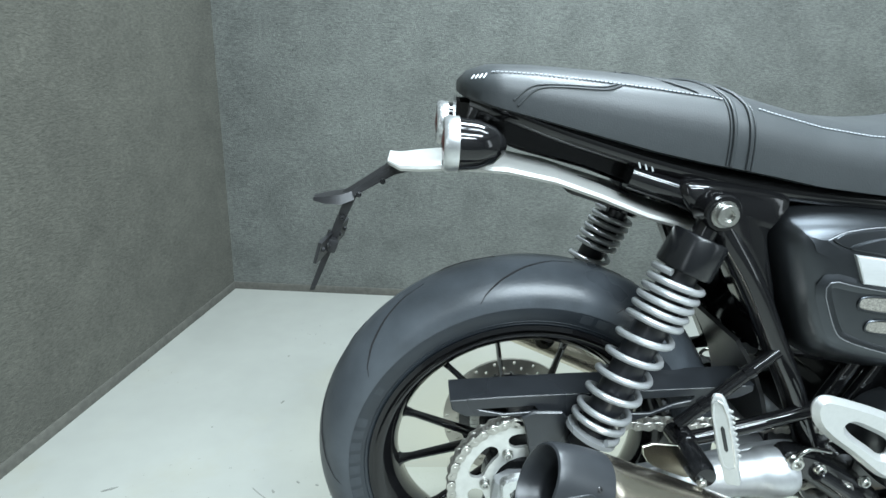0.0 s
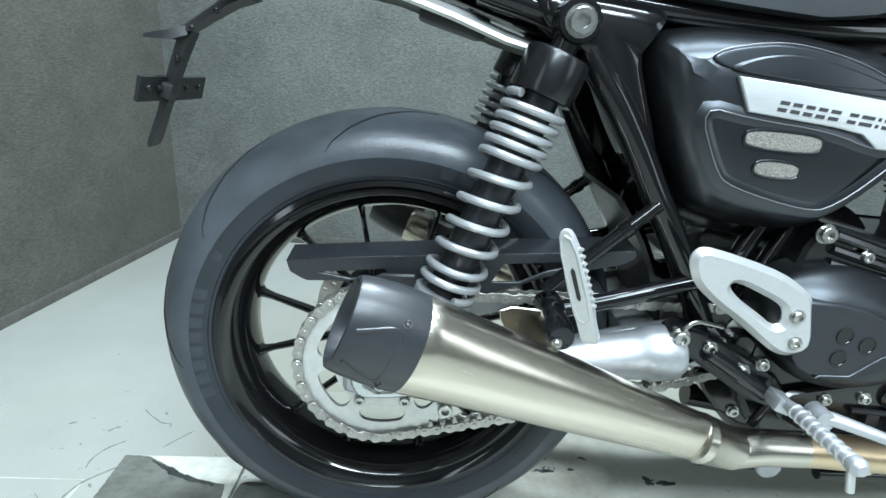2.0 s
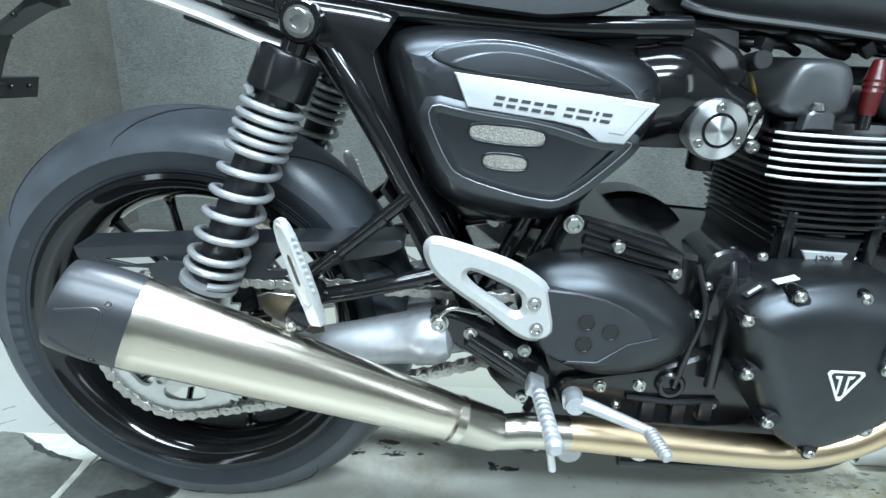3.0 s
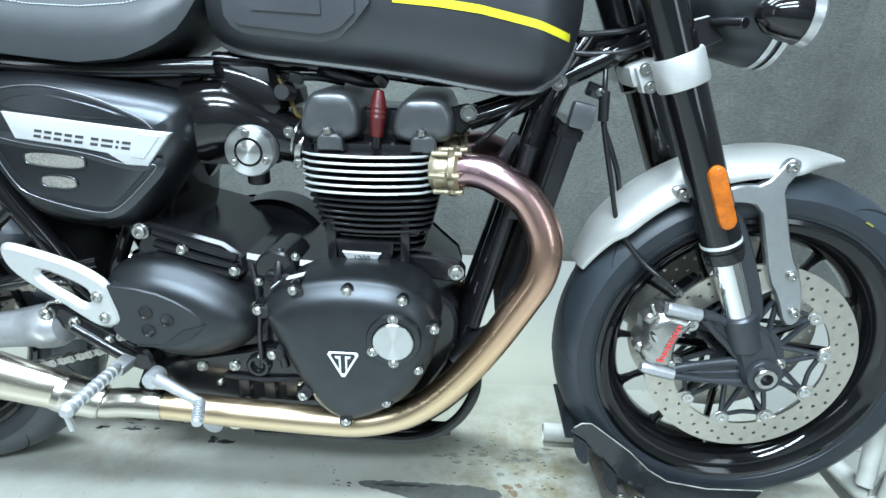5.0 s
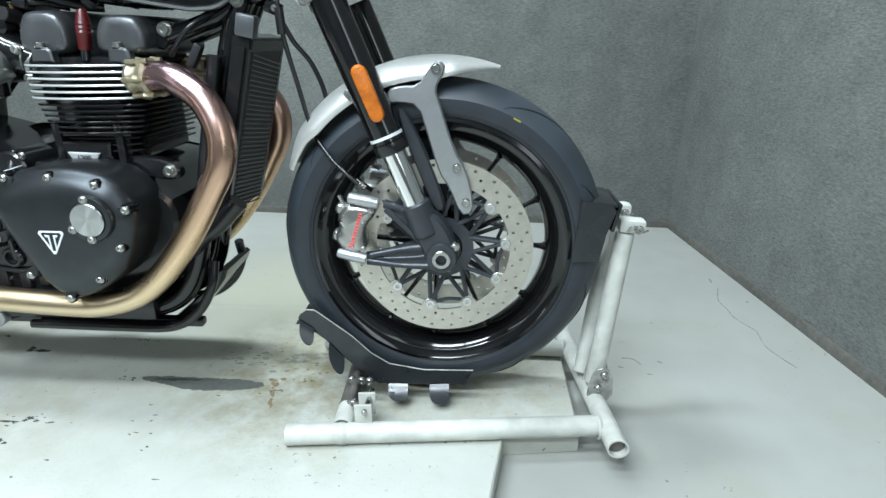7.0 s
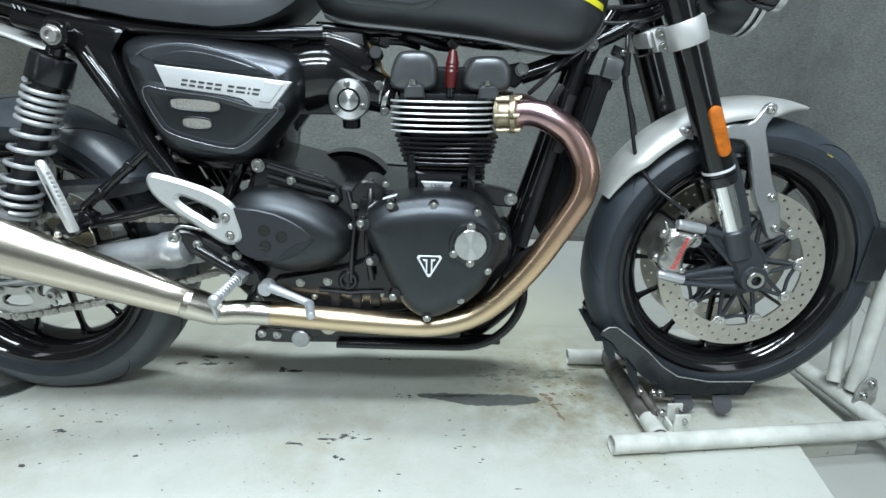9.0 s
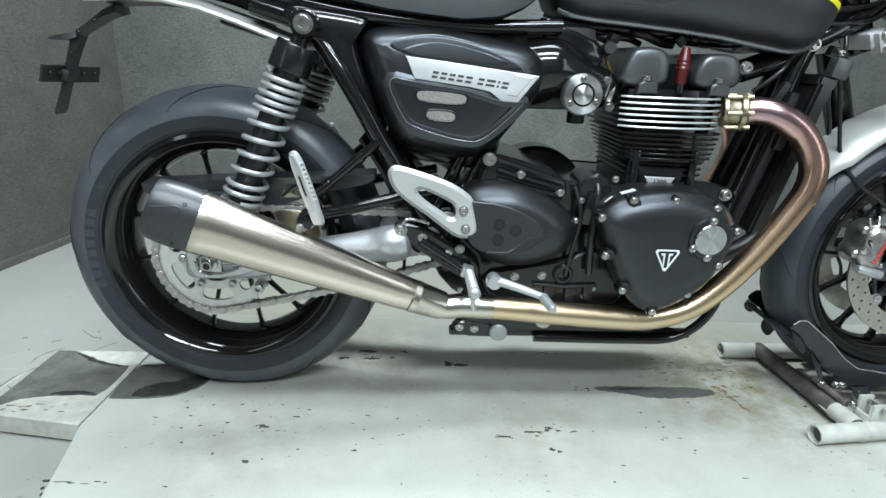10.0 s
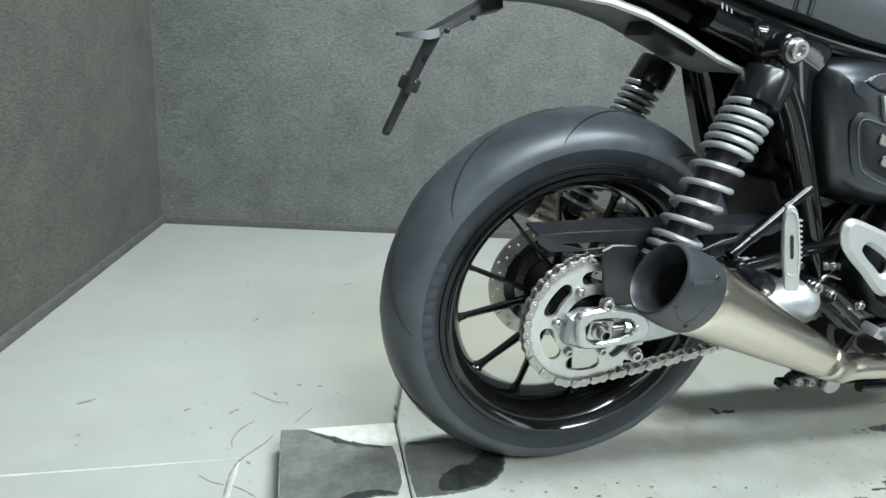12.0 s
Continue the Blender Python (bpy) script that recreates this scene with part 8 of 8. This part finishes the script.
# ---- footrests ----
for s in (-1, 1):
    bm = bmesh.new()
    shell(bm, soft([(0.385, 0.405), (0.455, 0.415), (0.53, 0.36), (0.585, 0.30), (0.585, 0.232), (0.50, 0.222), (0.435, 0.265), (0.40, 0.33)], 1), [(0, 1, side(s, 0.085)), (0, 1, side(s, 0.104)), (0.004, 1, side(s, 0.108))])
    pivot = part("pivot_plate", bm, SATIN, bike, "black swingarm pivot plate")
    part("pivot_boss", lathe(bmesh.new(), [(0, -0.012), (0.020, -0.012), (0.023, -0.008), (0.023, 0.006), (0, 0.006)], (0.452, side(s, 0.112), 0.352), (0, 1, 0), 28), SATIN, pivot)
    for x, z in ((0.505, 0.300), (0.545, 0.262), (0.470, 0.255)):
        bolt(BOLT_M, x, side(s, 0.109), z, pivot, (0, 0, 0 if s < 0 else 180))
    for k in range(3):
        bm = bmesh.new()
        tube(bm, spline([(0.470 + 0.02 * k, side(s, 0.112), 0.345), (0.50 + 0.018 * k, side(s, 0.118), 0.30), (0.54 + 0.02 * k, side(s, 0.112), 0.245)], 5), 0.0035, 8)
        part("stop_switch_lead", bm, HOSE, pivot)
OUT = [(0.331, 0.500), (0.340, 0.508), (0.356, 0.506), (0.399, 0.494), (0.434, 0.482), (0.457, 0.469), (0.475, 0.455), (0.480, 0.434), (0.488, 0.401), (0.482, 0.388), (0.463, 0.382), (0.445, 0.387), (0.423, 0.403), (0.396, 0.424), (0.364, 0.445), (0.341, 0.465), (0.331, 0.485)]
HOLE = [(0.380, 0.467), (0.388, 0.469), (0.412, 0.459), (0.435, 0.448), (0.445, 0.440), (0.447, 0.423), (0.437, 0.420), (0.421, 0.432), (0.397, 0.447), (0.382, 0.460)]
for s in (-1, 1):
    bm = bmesh.new()
    window_plate(bm, soft(OUT, 1), soft(HOLE, 1), side(s, 0.193), side(s, 0.178), 0.0065, 96)
    heel = part("heel_guard", bm, HEELSILVER, bike, "silver cast heel guard with a slot", 40)
    for x, z in ((0.459, 0.434), (0.464, 0.402)):
        bolt(BOLT_M, x, side(s, 0.192), z, heel, (0, 0, 0 if s < 0 else 180))
    bm = bmesh.new()
    hang = [(0.340, 0.395), (0.358, 0.400), (0.395, 0.388), (0.445, 0.360), (0.495, 0.330), (0.50, 0.295), (0.47, 0.292), (0.42, 0.325), (0.375, 0.355), (0.342, 0.378)]
    shell(bm, soft(hang, 1), [(0, 1, side(s, 0.130)), (0, 1, side(s, 0.152)), (0.004, 1, side(s, 0.157))])
    hanger = part("footrest_hanger", bm, SATIN, bike, "black footrest hanger plate")
    for me, x, z in ((BOLT_L, 0.352, 0.387), (BOLT_M, 0.391, 0.374), (BOLT_M, 0.437, 0.345), (BOLT_M, 0.459, 0.354), (BOLT_M, 0.480, 0.262)):
        bolt(me, x, side(s, 0.158) if z > 0.3 else side(s, 0.14), z, hanger, (0, 0, 0 if s < 0 else 180))
    bm = bmesh.new()
    rod(bm, (0.388, side(s, 0.160), 0.368), (0.470, side(s, 0.162), 0.316), 0.0095)
    part("master_cylinder", bm, SATIN, hanger)
    bar("brake_pipe", [(0.352, side(s, 0.160), 0.387), (0.356, side(s, 0.162), 0.402), (0.37, side(s, 0.160), 0.408), (0.402, side(s, 0.155), 0.400)], 0.003, STEEL, hanger)
    part("swing_link", rod(bmesh.new(), (0.49, side(s, 0.150), 0.305), (0.47, side(s, 0.150), 0.262), 0.006), SATIN, hanger)
    # rider's peg
    p0, p1 = V(0.468, side(s, 0.185), 0.322), V(0.469, side(s, 0.296), 0.326)
    dd = (p1 - p0).normalized()
    bm = bmesh.new()
    box(bm, p0 + V(0.003, 0, 0), (0.020, 0.030, 0.017), (0, 20, 6 * s), 0.003)
    peg = part("footrest", bm, CAST, bike, "silver folding rider footrest")
    bm = bmesh.new()
    lathe(bm, [(0, 0), (0.006, 0.0), (0.0075, 0.010), (0.0070, 0.100), (0.0095, 0.104), (0.0098, 0.112), (0.006, 0.117), (0, 0.118)], p0 + dd * 0.012, dd, 20)
    bmesh.ops.translate(bm, verts=bm.verts, vec=(0.004, 0, 0.004))
    part("peg_bar", bm, CAST, peg)
    for i in range(9):
        bm = bmesh.new()
        c = p0 + dd * (0.028 + 0.0105 * i) + V(0.004, 0, 0.004)
        lathe(bm, [(0.0068, -0.0028), (0.0092, -0.0012), (0.0092, 0.0012), (0.0068, 0.0028)], c, dd, 14, closed=True)
        part("peg_ridge", bm, CAST, peg)
    part("peg_feeler", rod(bmesh.new(), p0 + dd * 0.120, p0 + dd * 0.121 + V(0.005, 0, -0.026), 0.0042), ALU, peg)
    # passenger's peg, folded up
    bm = bmesh.new()
    a, b = V(0.223, side(s, 0.230), 0.416), V(0.184, side(s, 0.224), 0.532)
    secs = []
    wide, thin = V(0.86, s * 0.5, 0.20).normalized(), V(-0.5, s * 0.86, -0.10).normalized()
    for f, w, t in ((0.0, 0.0070, 0.0050), (0.04, 0.0090, 0.0058), (0.20, 0.0092, 0.0060), (0.28, 0.0104, 0.0062), (0.50, 0.0108, 0.0062), (0.84, 0.0092, 0.0058), (0.94, 0.0072, 0.0050), (0.985, 0.0048, 0.0040), (1.0, 0.0020, 0.0025)):
        c = a.lerp(b, f)
        secs.append([c + wide * w * p + thin * t * q for p, q in ((-1, -0.6), (-0.9, -1), (0.9, -1), (1, -0.6), (1, 0.6), (0.9, 1), (-0.9, 1), (-1, 0.6))])
    loft(bm, secs)
    pp = part("passenger_footrest", bm, HEELSILVER, bike, "silver passenger footrest folded upright")
    bm = bmesh.new()
    rim = [a.lerp(b, f) + wide * p * 0.0080 + thin * 0.0056 for f, p in ((0.22, -0.8), (0.40, -1), (0.80, -0.95), (0.93, -0.6), (0.96, 0), (0.93, 0.6), (0.80, 0.95), (0.40, 1), (0.22, 0.8), (0.19, 0), (0.22, -0.8))]
    part("peg_rim", tube(bm, rim, 0.0014, 6), HEELSILVER, pp)
    for i in range(9):
        bm = bmesh.new()
        box(bm, a.lerp(b, 0.34 + 0.062 * i) + wide * 0.0096, (0.0040, 0.008, 0.0030), (0, 12, -30 * s), 0.0006)
        part("peg_tooth", bm, HEELSILVER, pp)
    bm = bmesh.new()
    slot = [a.lerp(b, f) + wide * p + thin * 0.0059 for f, p in ((0.42, -0.0021), (0.39, 0), (0.42, 0.0021), (0.66, 0.0021), (0.69, 0), (0.66, -0.0021))]
    loft(bm, [slot, [p + thin * 0.0008 for p in slot]])
    part("peg_slot", bm, PLASTIC, pp)
    part("peg_pivot", lathe(bmesh.new(), [(0, -0.026), (0.013, -0.024), (0.016, -0.015), (0.017, 0.02), (0.013, 0.03), (0.013, 0.07), (0, 0.07)] if s < 0 else [(0, 0.026), (0.013, 0.024), (0.016, 0.015), (0.017, -0.02), (0.013, -0.03), (0.013, -0.07), (0, -0.07)], (0.196, side(s, 0.195), 0.412), (0, 1, 0), 20), SATIN, pp)
    bolt(BOLT_S, 0.190, side(s, 0.222), 0.408, pp, (0, 0, 0 if s < 0 else 180))
# brake pedal
bar_pts = [(0.508, -0.190, 0.304), (0.524, -0.197, 0.309), (0.560, -0.212, 0.303), (0.601, -0.226, 0.293)]
pedal = part("foot_pedal", tube(bmesh.new(), spline(bar_pts, 6), [0.0095, 0.0088, 0.0075, 0.0065], 14, True, 0.8), CAST, bike, "silver foot pedal with ridged toe piece")
part("pedal_boss", lathe(bmesh.new(), [(0, -0.012), (0.012, -0.012), (0.013, 0.012), (0, 0.012)], (0.519, -0.192, 0.307), (0, 1, 0), 20), CAST, pedal)
bm = bmesh.new()
t0, t1 = V(0.600, -0.224, 0.294), V(0.612, -0.262, 0.284)
rod(bm, t0, t1, 0.0066)
part("pedal_toe", bm, CAST, pedal)
for i in range(8):
    c = t0.lerp(t1, 0.12 + 0.105 * i)
    part("toe_ridge", lathe(bmesh.new(), [(0.0062, -0.0016), (0.0084, -0.001), (0.0084, 0.001), (0.0062, 0.0016)], c, t1 - t0, 12, closed=True), CAST, pedal)

DAB = material("faded_yellow_chalk", (0.25, 0.24, 0.03), 0.7, vary=0.3)


def sidewall_bar(bm, c, half, r0, r1, a0, a1, proud):
    """One low raised bar that lies on the near sidewall between two radii and two angles."""
    rs, ys = [q[0] for q in half], [q[1] for q in half]
    grid = []
    for lift in (-0.0015, proud):
        for r in np.linspace(r0, r1, 3):
            y = c.y - float(np.interp(r, rs, ys)) - lift
            grid.append([bm.verts.new((c.x + r * math.cos(t), y, c.z + r * math.sin(t))) for t in np.linspace(a0, a1, 3)])
    lo, hi = grid[:3], grid[3:]
    for i in range(2):
        for j in range(2):
            bm.faces.new((hi[i][j], hi[i][j + 1], hi[i + 1][j + 1], hi[i + 1][j]))
    for a, b in ((0, 0), (2, 2)):
        for j in range(2):
            bm.faces.new((lo[a][j], lo[a][j + 1], hi[b][j + 1], hi[b][j]))
            bm.faces.new((lo[j][a], lo[j + 1][a], hi[j + 1][b], hi[j][b]))


# raised unlettered marks on the rear sidewall: each one low bar
for a0, a1, n, r0, r1 in ((161, 199, 8, 0.2435, 0.2590), (62, 78, 3, 0.2440, 0.2570), (148, 152, 1, 0.2440, 0.2540)):
    for i in range(n):
        b0, b1 = a0 + (a1 - a0) * i / n, a0 + (a1 - a0) * (i + 0.70) / n
        bm = bmesh.new()
        sidewall_bar(bm, REAR_C, rear_tyre, r0, r1, math.radians(b0), math.radians(b1), 0.00035)
        part("sidewall_mark", bm, RUBBER_MARK, rear, "raised unlettered bar on the sidewall")
for c, half, wheel in ((REAR_C, rear_tyre, rear), (FRONT_C, front_tyre, front)):
    for r in (0.2325, 0.2375):
        y = float(np.interp(r, [q[0] for q in half], [q[1] for q in half]))
        part("bead_rib", lathe(bmesh.new(), [(r - 0.0007, -y + 0.0004), (r, -y - 0.0007), (r + 0.0007, -y + 0.0002)], c, seg=96, closed=True), RUBBER, wheel)
    rr = random.Random(5)
    for k in range(26):
        t0 = math.radians(212 + k * 4.6 + rr.uniform(-0.6, 0.6))
        bm = bmesh.new()
        sidewall_bar(bm, c, half, 0.2425, 0.2425 + rr.uniform(0.002, 0.0034), t0, t0 + math.radians(rr.uniform(0.8, 3.2)), 0.0002)
        part("sidewall_mark", bm, RUBBER, wheel)
bm = bmesh.new()
arc_bar(bm, FA, 0.2555, 0.2580, math.radians(60), math.radians(63), FA.y - 0.054, 0, 0.0025, 3)
part("chalk_mark", bm, DAB, front, "faint yellow dab")
